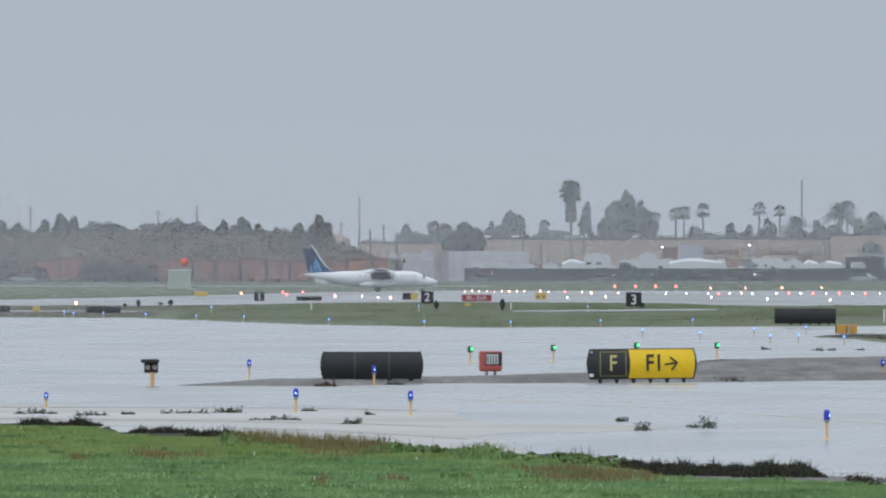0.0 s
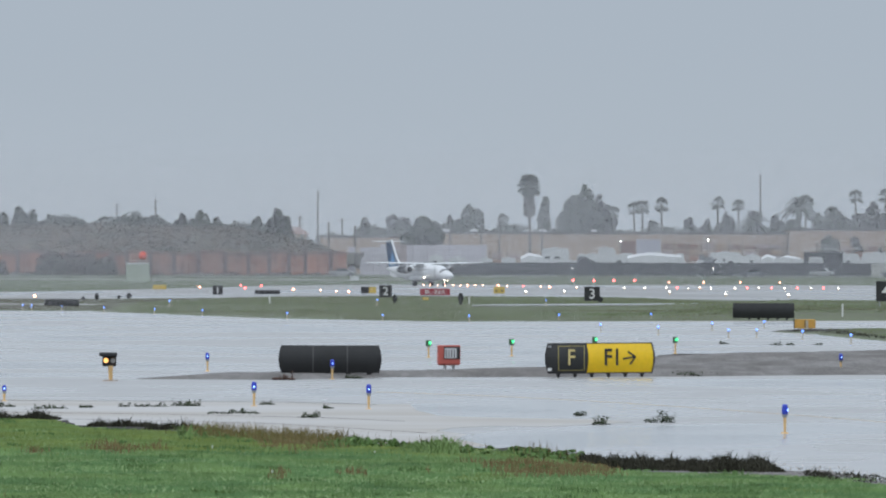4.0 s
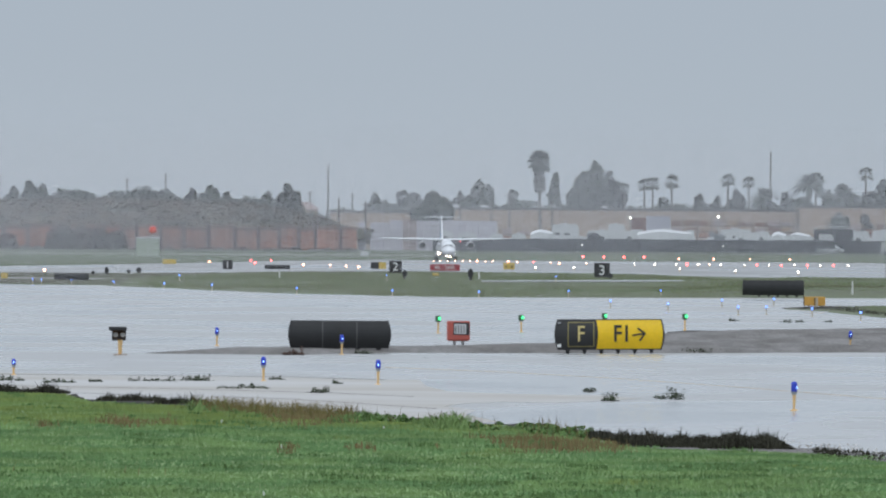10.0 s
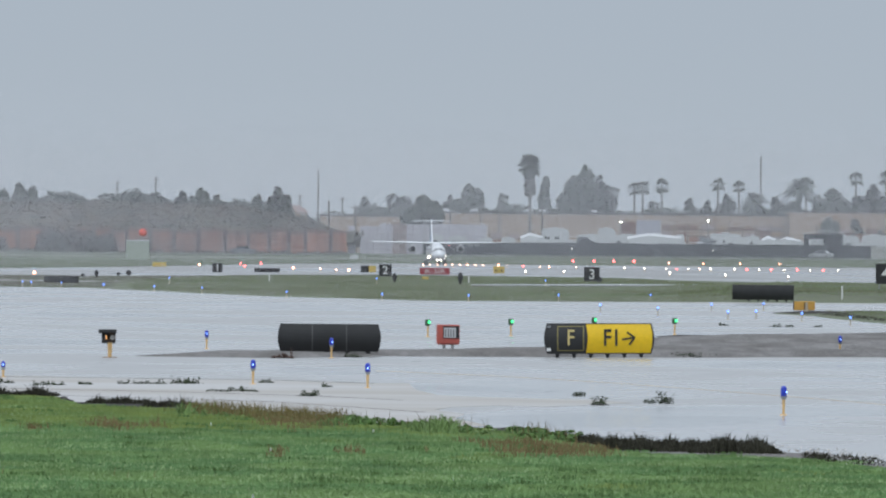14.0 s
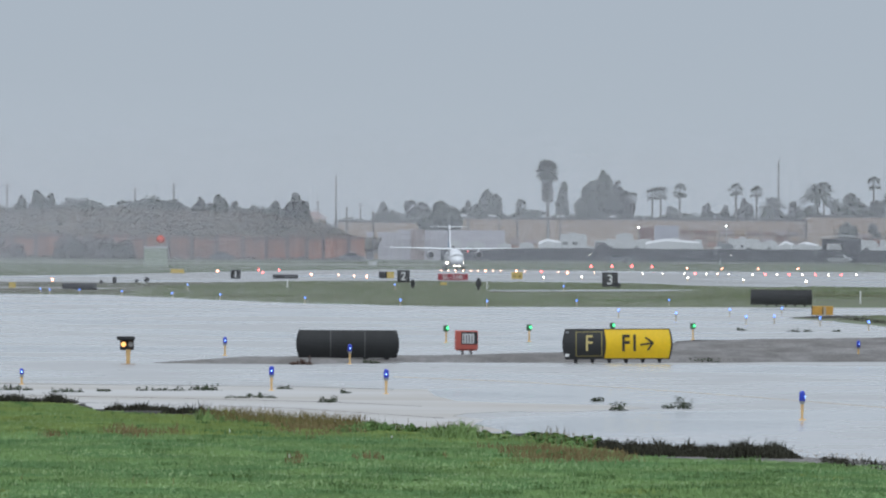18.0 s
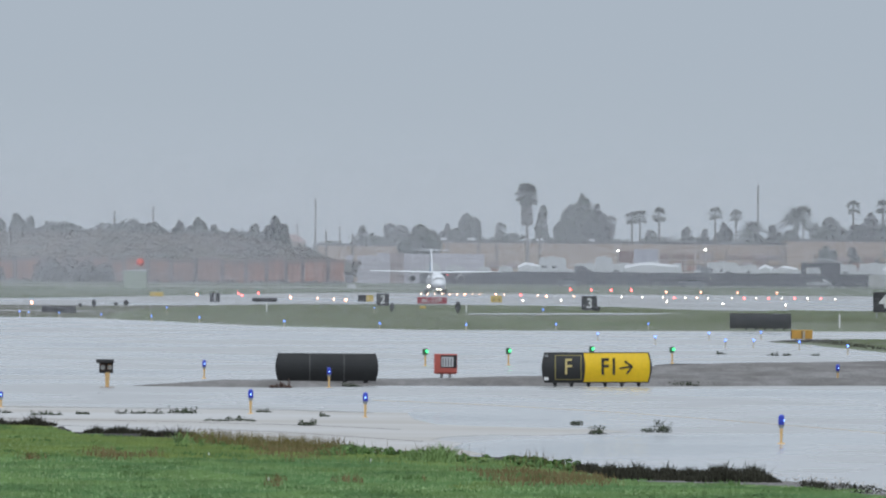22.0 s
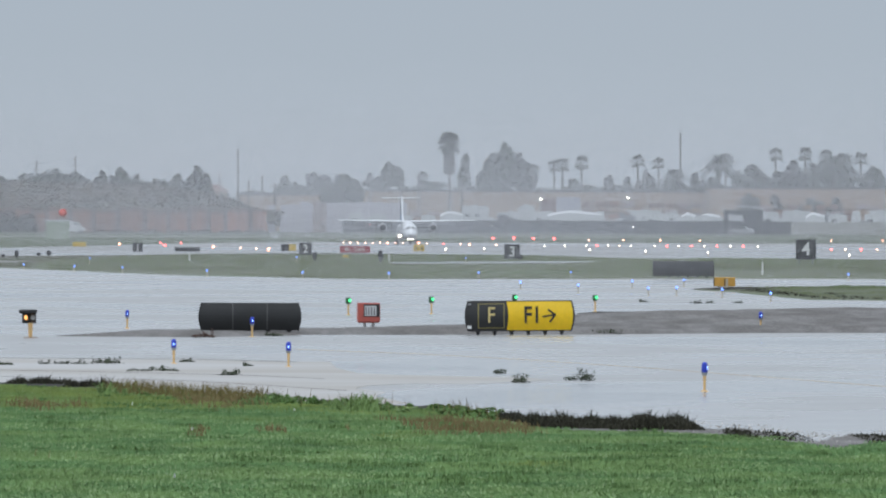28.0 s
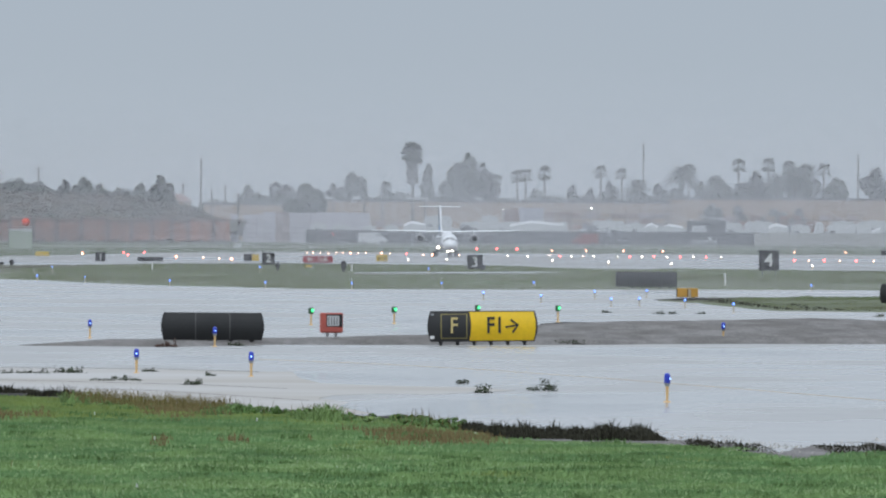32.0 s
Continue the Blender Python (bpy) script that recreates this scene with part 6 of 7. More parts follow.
TREES_MID = [(15, 3100, 16.9, 9.8, 0.2), (22.9, 3200, 13.7, 4.7, 0.1), (31.1, 3000, 18.3, 3.7, 0.1), (36.3, 3020, 17.8, 5.6, 0.1), (39.7, 3000, 20.6, 10.0, 0.0), (36.9, 2990, 18.6, 7.0, 0.0), (42.8, 3010, 18.6, 6.5, 0.0), (45.0, 3030, 16.6, 4.4, 0.0), (61.6, 3400, 14.7, 8.3, 0.1), (69.6, 3350, 15.3, 3.5, 0.15), (73.7, 3350, 14.8, 5.4, 0.1), (71.2, 3050, 15.2, 4, 0), (76.3, 3000, 15, 7.3, 0), (80.6, 3000, 14.6, 4.9, 0)]
TREES_BY_YARD = [(83.1, 2960, 13.4, 7.2, 0), (89.4, 2990, 15, 6.1, 0), (87.6, 2850, 9.8, 4.6, 0), (93.4, 2960, 14.4, 8.4, 0), (92.7, 2845, 9.3, 5.8, 0), (101.9, 3000, 17.2, 8.5, 0), (100.1, 2845, 8.9, 5.8, 0), (105.3, 2845, 8.9, 4.6, 0), (111.7, 3000, 18, 11, 0), (118.6, 2990, 16, 6.1, 0), (123.3, 2900, 17.7, 8.3, 0), (132.6, 2950, 15.3, 9.6, 0)]
for i, (x, y, top, w, low) in enumerate(TREES_BY_BANK + TREES_MID + TREES_BY_YARD):
    tree(x, y, 1.3, top, w, 100 + i, low=low, lobes=int(8 + 1.3 * w), count=5200 if w > 8 and y < 2750 else 1900 if w > 6.5 else 1100)


def bank():
    """The brushy bank behind the rust-red wall, its crest falling away to one end."""
    verts, faces = [], []
    nx, ny = 260, 60
    crest = lambda u: 10.7 - 0.8 * max(0.0, 0.55 - u) - 0.4 * math.sin(u * 9) - 5.8 * max(0.0, (u - 0.80) / 0.20) ** 1.4
    x0, x1 = -113.517, -8.637
    for j in range(ny + 1):
        for i in range(nx + 1):
            u, v = i / nx, j / ny
            x, y = x0 + (x1 - x0) * u, 2516 + 90 * v
            k = math.sin(min(1.0, v * 1.6) * math.pi / 2)
            z = 4.9 + (crest(u) - 6.0) * k + 0.5 * lumps(x, y, 7, 3.0) + 0.45 * lumps(x, y * 0.4, 2.2, 8.0) + 0.25 * lumps(x, y * 0.5, 0.9, 5.0)
            verts.append((x, y, z if j else 3.5))
    w = nx + 1
    for j in range(ny):
        for i in range(nx):
            faces.append((j * w + i, j * w + i + 1, (j + 1) * w + i + 1, (j + 1) * w + i))
    bank_mesh = raw_mesh("bank", verts, faces, M_BRUSH)
    bank_mesh.shade_smooth()
    tagged(new("bank", bank_mesh), "brown brushy earth bank behind the rust-red wall", kind="structure")
    q = random.Random(7)
    blobs = []
    for i in range(1300):
        j = q.randrange(len(verts))
        x, y, z = verts[j]
        if y < 2518:
            continue
        sz = q.uniform(0.5, 1.8)
        blobs.append((x, y, z - 0.05, sz * 1.6, sz * 1.6, sz * 0.45))
    ob = leaf_cloud("brush", blobs, 45000, 0.34, M_BRUSH, None, 9, loose=0.3)
    tagged(ob, "dense brown and grey scrub covering the bank", "shrubs", kind="stuff")
    blobs = []
    for i in range(120):
        x = -95 + 22.5 * q.random() if i < 70 else -64.5 + 12.5 * q.random()
        sz = q.uniform(0.7, 1.6)
        blobs.append((x, 2508 + q.uniform(-2, 2), 0.9 + q.uniform(0.2, 4.6 if i < 70 else 3.6), sz * 1.2, sz, sz))
    for i in range(160):
        sz = q.uniform(0.25, 0.55)
        blobs.append((q.uniform(-95, -10), 2510.5 + q.uniform(-0.8, 0.5), 1.0 + q.uniform(0, 0.5), sz * 2.2, sz, sz))
    ob = leaf_cloud("scrub", blobs, 26000, 0.30, M_SCRUB, None, 19, loose=0.5)
    tagged(ob, "dull scrub grown up before the rust-red wall", "shrubs", kind="stuff")
    blobs = []
    for i in range(260):
        x = x0 + (x1 - x0) * 0.93 * q.random()
        sz = q.uniform(0.7, 2.1) ** 1.1 * (1.5 if x < -44.976 and lumps(x, 1.0, 6, 3.0) > 0.0 else 1.0)
        blobs.append((x, 2612 + q.uniform(-10, 20), crest((x - x0) / (x1 - x0)) - 2.1 + q.uniform(-1.2, 1.1), sz * 1.2, sz, sz * q.uniform(0.7, 1.25)))
    ob = leaf_cloud("hedge", blobs, 32000, 0.42, M_LEAF, None, 10)
    tagged(ob, "ragged grey-green tree tops along the crest of the bank", "shrubs", kind="stuff")
    blobs = [(q.uniform(-18.025, 139.697), 3080 + q.uniform(-20, 200), 9.0 + q.uniform(-2.5, 1.2), 4, 4, 2.2) for i in range(120)]
    ob = leaf_cloud("far_woods", blobs, 18000, 0.6, M_LEAF, None, 11)
    tagged(ob, "distant grey line of trees above the warehouse roofs", "trees", kind="stuff")


bank()
s = thing("house", "small house with a red tiled roof above the bank", "house", pose(-23.41, 3000, 8.456, 0, 0, 8))
part("wall", bm_box(bmesh.new(), -2.682, 2.682, -4, 4, -9.0, 1.463), M_TAN, s)
bm = bmesh.new()
e = 3.048
bm_rings(bm, [[(-e, -4.6, 1.463), (e, -4.6, 1.463), (e, 4.6, 1.463), (-e, 4.6, 1.463)], [(-e * 0.45, -0.2, 3.048), (e * 0.45, -0.2, 3.048), (e * 0.45, 0.2, 3.048), (-e * 0.45, 0.2, 3.048)]])
part("roof", bm, M_TILE, s)


# ---- haze: added hair-fine pale strips stand in for it, thin over the airfield and thicker over the far side ----
M_HAZE = bpy.data.materials.new("haze_strips")
M_HAZE.use_nodes = True
rn, rl = M_HAZE.node_tree.nodes, M_HAZE.node_tree.links
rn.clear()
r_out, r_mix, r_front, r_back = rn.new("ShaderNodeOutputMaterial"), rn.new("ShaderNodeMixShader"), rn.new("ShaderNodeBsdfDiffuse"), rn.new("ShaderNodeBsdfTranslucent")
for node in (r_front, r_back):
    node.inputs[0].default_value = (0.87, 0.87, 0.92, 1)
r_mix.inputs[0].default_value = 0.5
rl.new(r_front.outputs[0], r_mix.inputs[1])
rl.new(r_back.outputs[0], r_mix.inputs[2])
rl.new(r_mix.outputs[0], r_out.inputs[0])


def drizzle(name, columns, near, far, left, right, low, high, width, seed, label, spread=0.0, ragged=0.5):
    """A haze stand-in: a curtain of hair-fine pale strips, evenly strewn; left and right are slopes from the camera
    stand, so that it widens with distance.
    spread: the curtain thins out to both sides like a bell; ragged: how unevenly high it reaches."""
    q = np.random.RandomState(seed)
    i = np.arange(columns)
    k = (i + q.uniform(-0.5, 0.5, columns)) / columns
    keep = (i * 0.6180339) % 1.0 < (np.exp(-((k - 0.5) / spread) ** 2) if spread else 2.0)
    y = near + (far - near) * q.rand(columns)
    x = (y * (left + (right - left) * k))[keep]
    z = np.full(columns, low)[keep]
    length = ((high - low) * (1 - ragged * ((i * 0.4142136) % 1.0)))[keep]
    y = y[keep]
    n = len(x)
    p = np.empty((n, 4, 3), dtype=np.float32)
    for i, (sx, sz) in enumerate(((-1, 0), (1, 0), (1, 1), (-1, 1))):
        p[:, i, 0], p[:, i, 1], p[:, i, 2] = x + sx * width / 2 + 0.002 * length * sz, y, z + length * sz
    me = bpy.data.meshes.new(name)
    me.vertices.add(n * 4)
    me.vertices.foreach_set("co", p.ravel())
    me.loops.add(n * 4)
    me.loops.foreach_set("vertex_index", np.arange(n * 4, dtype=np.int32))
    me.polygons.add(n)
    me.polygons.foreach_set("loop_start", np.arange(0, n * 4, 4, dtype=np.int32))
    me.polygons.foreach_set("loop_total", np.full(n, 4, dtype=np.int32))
    me.materials.append(M_HAZE)
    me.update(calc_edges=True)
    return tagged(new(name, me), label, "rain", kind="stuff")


drizzle("drizzle", 90000, 2660, 2775, -0.034, 0.056, 1.5, 27.0, 0.00065, 3, "dense haze of hair-fine pale strips before the far trees", ragged=0.2)
drizzle("drizzle", 50000, 1700, 2460, -0.034, 0.056, 0.1, 22.0, 0.00056, 4, "thin haze of hair-fine pale strips over the runway")
drizzle("drizzle", 50000, 2491, 2496, -0.034, 0.056, 0.6, 21.0, 0.00060, 6, "haze of hair-fine pale strips along the far fence", ragged=0.25)
near_haze = drizzle("rain_squall", 80000, 760, 760.6, -0.09, 0.09, 0.1, 13.0, 0.00030, 8, "light haze of pale strips drifting over the grass island", spread=0.34)
far_haze = drizzle("rain_squall", 180000, 2430, 2432, -0.070, 0.070, 0.4, 19.0, 0.00052, 5, "thicker haze of pale strips drifting along the far road", spread=0.20)


# ---- the aircraft: high-wing twin-jet with a T-tail ----
M_AIRWHITE = surface("white_aircraft_paint", (0.73, 0.745, 0.76), 0.25, vary=0.05, scale=0.4, fine=4, bump=0.0)
M_NAVY = surface("navy_tail_paint", (0.035, 0.075, 0.16), 0.3, vary=0.1, scale=0.5, fine=4, bump=0.0)
M_SKYBLUE = surface("light_blue_tail_band", (0.13, 0.33, 0.62), 0.3, vary=0.1, bump=0.0)
M_NACELLE = surface("grey_nacelle", (0.135, 0.14, 0.15), 0.35, vary=0.15, bump=0.0)
M_LIP = surface("pale_intake_lip", (0.42, 0.42, 0.43), 0.3, metal=0.1, vary=0.1, bump=0.0)
M_CABINGLASS = surface("cabin_glass", (0.42, 0.43, 0.45), 0.15, vary=0.1, bump=0)
M_SCREENGLASS = surface("windscreen_glass", (0.11, 0.115, 0.125), 0.15, vary=0.1, bump=0)
M_LANDING = glow("landing_lamp", (1.0, 0.88, 0.68), 18.0)


def hood(x, z, r, y0, y1):
    """An open tube round a lamp, so that the lamp shows only near its own axis."""
    rings = [[(x + q * math.cos(2 * math.pi * k / 14), y, z + q * math.sin(2 * math.pi * k / 14)) for k in range(14)] for y, q in ((y0, r + 0.035), (y1, r + 0.035), (y1, r + 0.015), (y0, r + 0.015))]
    return bm_rings(bmesh.new(), rings, cap=False)


def build_aircraft():
    """Nose towards +y, the main wheels at the origin."""
    s = thing("airliner", "white high-wing twin-jet airliner with a navy T-tail and landing lights on", "aircraft")
    n = 20
    def hoop(y, zc, rw, rh):
        return [(rw * math.cos(2 * math.pi * k / n), y, zc + rh * math.sin(2 * math.pi * k / n)) for k in range(n)]
    prof = [(9.45, 1.55, 0.06, 0.06), (9.30, 1.56, 0.30, 0.25), (8.9, 1.56, 0.58, 0.44), (8.3, 1.58, 0.84, 0.65), (7.6, 1.65, 1.05, 0.78), (7.05, 1.785, 1.13, 0.935), (6.4, 1.955, 1.18, 1.105), (5.7, 2.055, 1.20, 1.205), (5.0, 2.08, 1.21, 1.23), (0.0, 2.08, 1.21, 1.23), (-4.0, 2.09, 1.21, 1.22),
            (-5.5, 2.16, 1.14, 1.13), (-7.2, 2.32, 0.95, 0.90), (-9.0, 2.52, 0.66, 0.62), (-10.6, 2.66, 0.38, 0.36), (-11.7, 2.72, 0.14, 0.14)]
    fus = part("fuselage", bm_rings(bmesh.new(), [hoop(*p) for p in prof]), M_AIRWHITE, s, "white fuselage", smooth=True)
    # windscreen and cabin windows
    for a0, a1 in ((28, 46), (52, 87), (93, 128), (134, 152)):
        bm = bmesh.new()
        ring = lambda y, zc, rw, rh, g: [((rw + g) * math.cos(math.radians(a0 + (a1 - a0) * k / 4)), y, zc + (rh + g) * math.sin(math.radians(a0 + (a1 - a0) * k / 4))) for k in range(5)]
        lo, hi = ring(7.52, 1.67, 1.062, 0.803, 0.02), ring(7.12, 1.768, 1.12, 0.915, 0.02)
        vs = [bm.verts.new(p) for p in lo + hi]
        for k in range(4):
            bm.faces.new((vs[k], vs[k + 1], vs[k + 6], vs[k + 5]))
        bmesh.ops.solidify(bm, geom=bm.faces[:], thickness=0.015)
        part("windscreen_pane", bm, M_SCREENGLASS, fus)
    for side in (-1, 1):
        for k in range(11):
            y = 5.4 - k * 0.82
            part("cabin_window", bm_box(bmesh.new(), side * 1.135 - 0.055, side * 1.135 + 0.055, y - 0.09, y + 0.09, 2.42, 2.66, 0.04), M_CABINGLASS, fus)
        part("door_line", bm_box(bmesh.new(), side * 1.17 - 0.045, side * 1.17 + 0.045, 5.95, 6.0, 1.5, 2.9, 0.0), M_NACELLE, fus)
        # gear sponson on the belly
        bm = bmesh.new()
        bm_rings(bm, [[(side * (1.0 + rr * math.cos(2 * math.pi * k / 12)), y, 1.15 + 0.9 * rr * math.sin(2 * math.pi * k / 12)) for k in range(12)] for y, rr in ((2.6, 0.08), (1.8, 0.42), (0.3, 0.58), (-1.4, 0.50), (-3.0, 0.10))])
        part("sponson", bm, M_AIRWHITE, s, smooth=True)
        part("landing_lamp", bm_cone(bmesh.new(), LAMP_R[side], LAMP_R[side], (side * 1.28, 2.32, 1.30), (side * 1.28, 2.40, 1.30), 14), M_LANDING, s, "bright landing light")
        part("lamp_hood", hood(side * 1.28, 1.30, LAMP_R[side], 2.0, 2.80), M_AIRWHITE, s)
        # wing: root to tip
        bm = bmesh.new()
        def wing_ring(x, chord, le, z, t):
            pts = [(0, 0), (0.06, 0.5), (0.25, 1.0), (0.6, 0.75), (1, 0.05), (0.6, -0.35), (0.25, -0.5), (0.06, -0.35)]
            return [(side * x, le - chord * u, z + t * v) for u, v in pts]
        bm_rings(bm, [wing_ring(0.0, 2.55, 1.75, 3.44, 0.22), wing_ring(3.8, 2.35, 1.65, 3.52, 0.20), wing_ring(8.0, 1.65, 1.20, 3.62, 0.13), wing_ring(10.49, 1.05, 0.75, 3.68, 0.07)])
        wing = part("wing", bm, M_AIRWHITE, s, "white straight wing", smooth=False)
        part("flap", bm_box(bmesh.new(), min(side * 1.5, side * 6.8), max(side * 1.5, side * 6.8), -1.25, -0.62, 3.28, 3.34, 0.02), M_DULLWHITE, wing)
        for x in (2.4, 5.3, 7.6):
            part("flap_fairing", bm_ball(bmesh.new(), 0.13, (side * x, -0.55, 3.34), (0.8, 6.0, 1.0), 10), M_AIRWHITE, wing, smooth=True)
        # engine hung below the wing on a pylon
        ex, ez = side * 3.8, 2.56
        nac = [(2.45, 0.40), (2.58, 0.46), (2.45, 0.56), (1.6, 0.64), (0.2, 0.60), (-0.9, 0.46), (-1.1, 0.38), (-0.7, 0.32)]
        eng = part("engine", bm_rings(bmesh.new(), [[(ex + rr * math.cos(2 * math.pi * k / 18), y, ez + rr * math.sin(2 * math.pi * k / 18)) for k in range(18)] for y, rr in nac]), M_NACELLE, s, "dark grey jet engine nacelle", smooth=True)
        bm = bmesh.new()
        bm_rings(bm, [[(ex + rr * math.cos(2 * math.pi * k / 18), y, ez + rr * math.sin(2 * math.pi * k / 18)) for k in range(18)] for y, rr in ((2.48, 0.38), (2.62, 0.46), (2.46, 0.57), (2.00, 0.645))], cap=False)
        part("intake_lip", bm, M_LIP, eng, smooth=True)
        part("fan", bm_cone(bmesh.new(), 0.38, 0.38, (ex, 2.46, ez), (ex, 2.53, ez), 18), M_BLACK, eng, "dark engine fan")
        part("spinner", bm_cone(bmesh.new(), 0.12, 0.02, (ex, 2.53, ez), (ex, 2.72, ez), 12), M_NACELLE, eng)
        part("pylon", bm_box(bmesh.new(), ex - 0.13, ex + 0.13, -0.6, 1.7, 3.05, 3.46, 0.05), M_AIRWHITE, s)
        # main wheels
        part("gear_leg", bm_cone(bmesh.new(), 0.11, 0.09, (side * 1.35, 0, 0.40), (side * 1.15, 0, 1.1), 9), M_STEEL, s)
        for dx in (-0.17, 0.17):
            wh = part("wheel", bm_cone(bmesh.new(), 0.40, 0.40, (side * 1.5 + dx - 0.11, 0, 0.40), (side * 1.5 + dx + 0.11, 0, 0.40), 18), M_TYRE, s)
            part("hub", bm_cone(bmesh.new(), 0.20, 0.20, (side * 1.5 + dx - 0.12, 0, 0.40), (side * 1.5 + dx + 0.12, 0, 0.40), 12), M_STEEL, wh)
        # tailplane half and ventral strake
        bm = bmesh.new()
        bm_rings(bm, [[(side * x, le - ch * u, z + t * v) for u, v in ((0, 0), (0.25, 1), (1, 0.1), (0.25, -1))] for x, ch, le, z, t in ((0.0, 1.75, -10.25, 7.00, 0.11), (2.95, 1.05, -10.85, 7.04, 0.06))])
        part("tailplane", bm, M_AIRWHITE, s)
        bm = bmesh.new()
        bm_rings(bm, [[(side * 0.35, y, z) for y, z in ((-7.2, 1.65), (-10.0, 2.2), (-9.8, 1.55), (-8.2, 1.30))], [(side * 0.42, y, z) for y, z in ((-7.2, 1.65), (-10.0, 2.2), (-9.8, 1.50), (-8.2, 1.25))]])
        part("strake", bm, M_AIRWHITE, s)
    # wing fairing
    bm = bmesh.new()
    bm_rings(bm, [[(w * math.cos(math.pi * k / 8), y, 3.0 + hh * math.sin(math.pi * k / 8)) for k in range(9)] for y, w, hh in ((3.0, 0.3, 0.32), (2.2, 0.85, 0.48), (0.6, 1.05, 0.62), (-1.2, 0.95, 0.58), (-3.4, 0.3, 0.30))])
    part("wing_fairing", bm, M_AIRWHITE, s, smooth=True)
    # fin with dorsal fillet, and light bands on both sides
    def fin(outline, t0, t1):
        bm = bmesh.new()
        return bm_rings(bm, [[(-t0, y, z) for y, z in outline], [(t0, y, z) for y, z in outline]])
    part("fin", fin([(-5.6, 3.22), (-7.4, 3.50), (-8.3, 4.25), (-10.2, 7.25), (-12.05, 7.15), (-10.95, 3.00), (-9.0, 2.9)], 0.12, 0.1), M_NAVY, s, "navy blue tail fin")
    part("fin_leading_edge", fin([(-7.35, 3.52), (-8.25, 4.28), (-10.18, 7.30), (-10.50, 7.30), (-8.55, 4.20), (-7.6, 3.50)], 0.135, 0.1), M_AIRWHITE, s, "white leading edge")
    part("tail_band", fin([(-8.7, 3.3), (-9.75, 5.35), (-10.25, 4.5), (-10.0, 3.15), (-9.65, 3.2), (-9.6, 4.0), (-9.25, 3.25)], 0.13, 0.1), M_SKYBLUE, s, "light blue chevron")
    part("tail_band", fin([(-10.3, 3.2), (-10.42, 4.3), (-10.75, 4.0), (-10.72, 3.1)], 0.13, 0.1), M_SKYBLUE, s, "light blue chevron")
    # nose gear
    part("nose_leg", bm_cone(bmesh.new(), 0.08, 0.07, (0, 7.0, 0.3), (0, 6.9, 1.2), 9), M_STEEL, s)
    for dx in (-0.14, 0.14):
        part("nose_wheel", bm_cone(bmesh.new(), 0.28, 0.28, (dx - 0.08, 7.0, 0.28), (dx + 0.08, 7.0, 0.28), 14), M_TYRE, s)
        part("taxi_lamp", bm_cone(bmesh.new(), 0.105, 0.105, (dx * 1.9, 7.22, 0.85), (dx * 1.9, 7.28, 0.85), 12), M_LANDING, s, "bright taxi light")
        part("lamp_hood", hood(dx * 1.9, 0.85, 0.105, 7.15, 7.52), M_STEEL, s)
    part("logo_lamp", bm_ball(bmesh.new(), 0.07, (1.17, 5.9, 2.05), (0.5, 1, 1), 8), M_LANDING, s, smooth=True)
    return s


LAMP_R = {-1: 0.05, 1: 0.145}
airliner = build_aircraft()


def road_van(name, label, paint, L, H):
    """A box-bodied van with a short raked nose; nose towards +x."""
    s = thing(name, label, "van")
    h = L / 2
    prof = [(-h, 0.40), (-h, H * 0.93), (-h + 0.15, H), (h * 0.35, H), (h * 0.52, H * 0.94), (h * 0.74, H * 0.58), (h * 0.96, H * 0.50), (h, H * 0.36), (h, 0.40), (h * 0.7, 0.28), (-h * 0.7, 0.28)]
    part("body", car_body(bmesh.new(), L, 2.0, prof), paint, s)
    for sgn in (-1, 1):
        part("side_window", bm_rings(bmesh.new(), [[(x, sgn * (0.90 + g), z) for x, z in ((h * 0.22, H * 0.62), (h * 0.22, H * 0.86), (h * 0.48, H * 0.86), (h * 0.66, H * 0.62))] for g in (0.0, 0.04)]), M_DARKGLASS, s)
        for x in (-h * 0.62, h * 0.64):
            wheel = part("wheel", bm_cone(bmesh.new(), 0.35, 0.35, (x, sgn * 0.8, 0.35), (x, sgn * 1.01, 0.35), 16), M_TYRE, s)
            part("rim", bm_cone(bmesh.new(), 0.2, 0.2, (x, sgn * 1.0, 0.35), (x, sgn * 1.025, 0.35), 12), M_STEEL, wheel)
        part("headlight", bm_box(bmesh.new(), h - 0.08, h + 0.01, sgn * 0.75 - 0.15, sgn * 0.75 + 0.15, H * 0.32, H * 0.40, 0.01), M_WHITE, s)
    return s


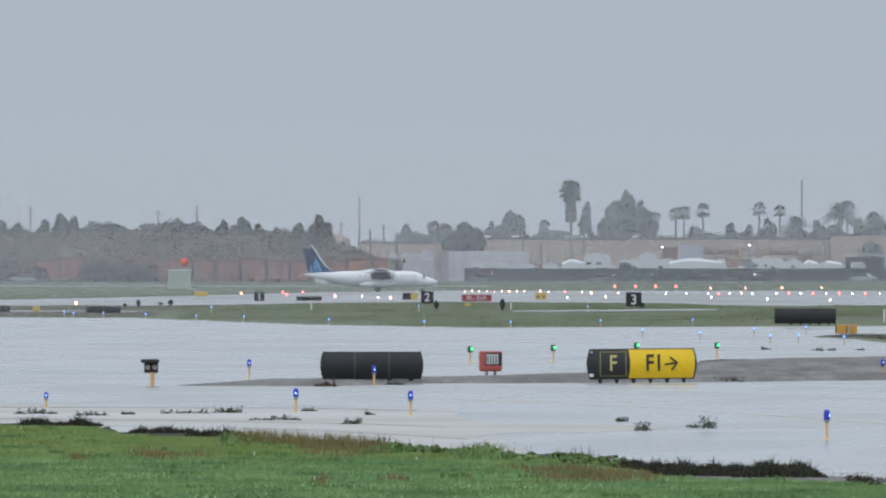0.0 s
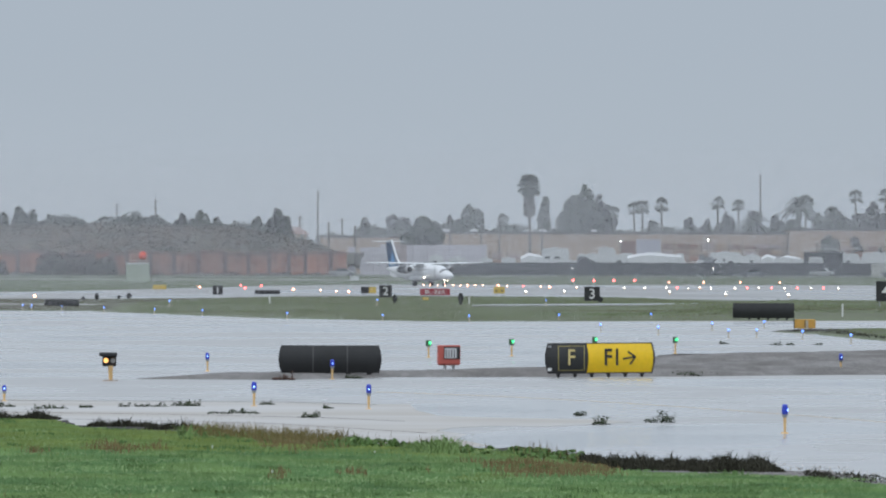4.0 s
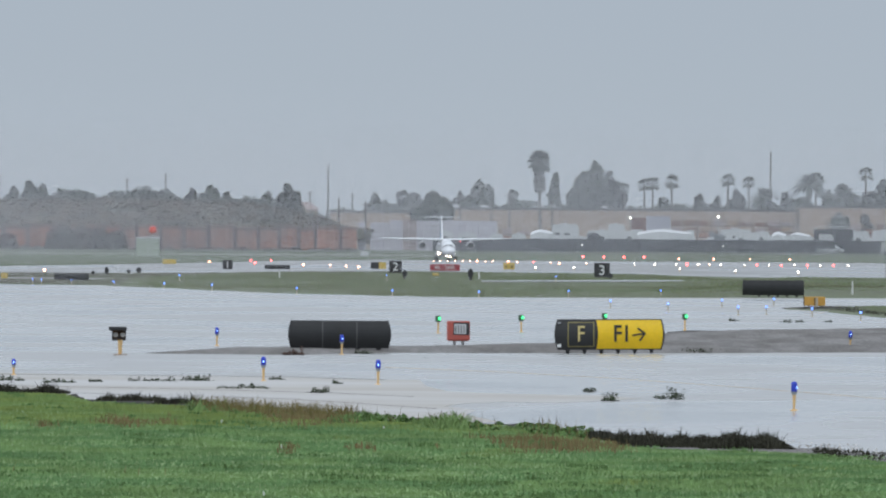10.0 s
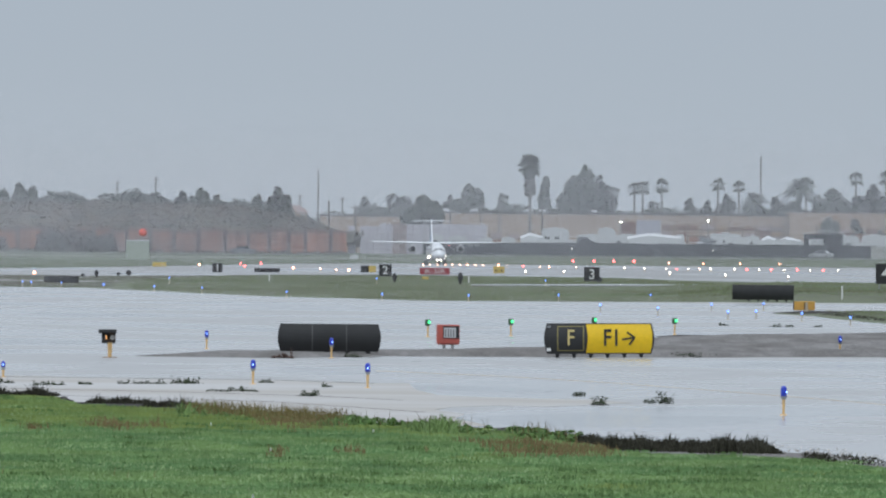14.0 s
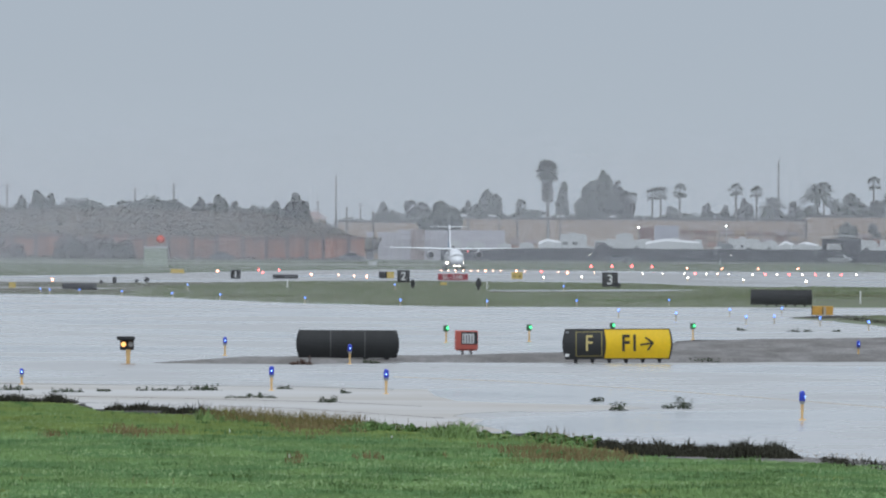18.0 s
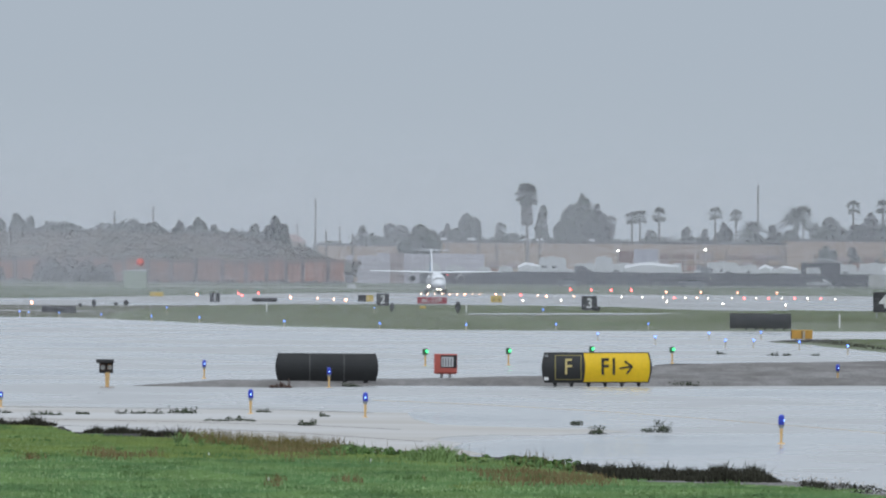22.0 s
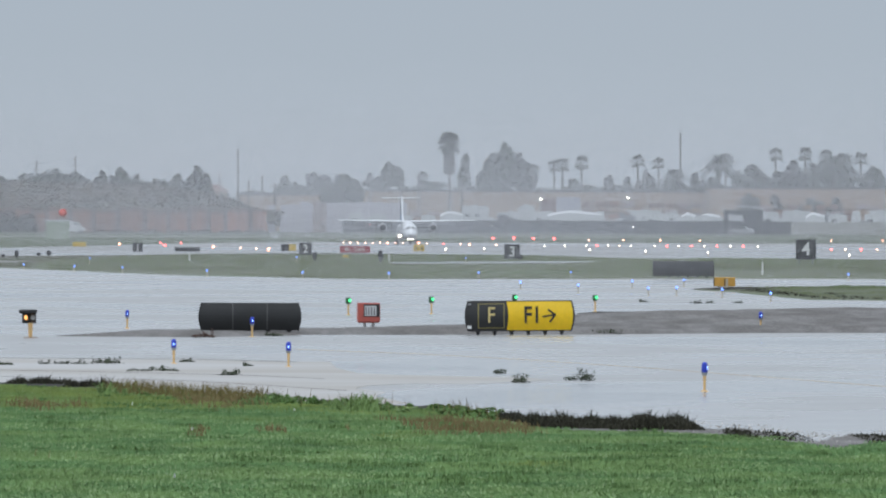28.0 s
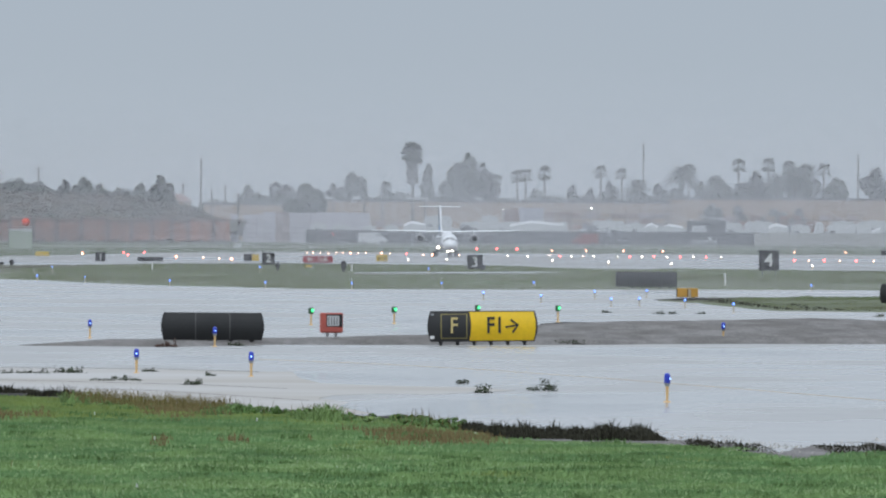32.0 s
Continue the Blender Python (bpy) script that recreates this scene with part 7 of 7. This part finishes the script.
# ---- traffic on the far road ----
ROAD_Y = 2482.0
M_SILVER = surface("silver_car_paint", (0.36, 0.37, 0.38), 0.3, vary=0.1, bump=0)
M_REDPAINT = surface("dull_red_paint", (0.26, 0.07, 0.06), 0.4, vary=0.1, bump=0)
car("parked_car", "silver car parked before the screened fence", M_SILVER, pose(76.8, 2540, 1.35, 0, 0, 160), 4.3)
road_cars = [
    (car("grey_car", "dark grey car driving along the far road", M_GREYCAR, None, 4.7), 27.942, 15.0),
    (car("grey_car", "dark grey car driving along the far road", M_GREYCAR, None, 4.5), 6.859, 14.0),
    (car("silver_car", "silver car driving along the far road", M_SILVER, None, 4.6), -74.948, 16.1),
    (car("grey_car", "dark grey car driving along the far road", M_GREYCAR, None, 4.8), -250.87, 15.9),
    (car("grey_car", "dark grey car driving along the far road", M_GREYCAR, None, 4.5), -330.357, 16.4),
    (car("grey_car", "dark grey car driving along the far road", M_GREYCAR, None, 4.7), -301.911, 16.1),
    (road_van("red_van", "dull red van driving along the far road", M_REDPAINT, 4.6, 2.1), 479.4, -13.3),
    (road_van("white_van", "white van driving along the far road", M_DULLWHITE, 5.2, 2.1), -467.443, 15.1),
]


def motions():
    # x, y, heading; 0 points away from the camera, 180 towards it
    rows = []
    taxi = [(0.0, -10.3, 2197, -90), (1.0, -5.5, 2198, -97), (2.0, -1.5, 2198, -119), (3.0, 1.4, 2198, -136), (4.0, 3.4, 2198, -151), (4.5, 4.3, 2198, -158.5), (5.5, 5.1, 2197.5, -168.5), (7.0, 5.35, 2197.3, -175.9), (9.0, 5.4, 2197, -176.2), (20.4, 5.5, 2197, -176.0)]
    for t, x, y, yaw in taxi:
        rows.append((t, pose(x, y, 0.0, 0, 0, yaw)))
    for t in (21, 22, 23, 24, 25, 26, 27, 28, 29, 30, 31, 32):
        run = 1.88 * (t - 20.4) ** 2
        rows.append((t, pose(5.5 + 0.0676 * run, 2197 - run, 0.0, 0, 0, -176.0)))
    walk(airliner, rows)
    # the two haze curtains drift across the view
    walk(far_haze, [(0.0, pose(-152, 0, 0)), (10.0, pose(-146, 0, 0)), (20.0, pose(-108, 0, 0)), (25.0, pose(-66, 0, 0)), (28.0, pose(2, 0, 0)), (32.0, pose(32, 0, 0))])
    walk(near_haze, [(0.0, pose(-62, 0, 0)), (10.0, pose(-55, 0, 0)), (20.0, pose(-40, 0, 0)), (28.0, pose(4, 0, 0)), (32.0, pose(20, 0, 0))])
    flash(guard_lamps)
    for ob, x, speed in road_cars:
        lane, turn = (ROAD_Y, 0) if speed > 0 else (ROAD_Y + 4.0, 180)
        walk(ob, [(0.0, pose(x, lane, rise(x, ROAD_Y), 0, 0, turn)), (32.0, pose(x + 32 * speed, lane, rise(x, ROAD_Y), 0, 0, turn))])


motions()
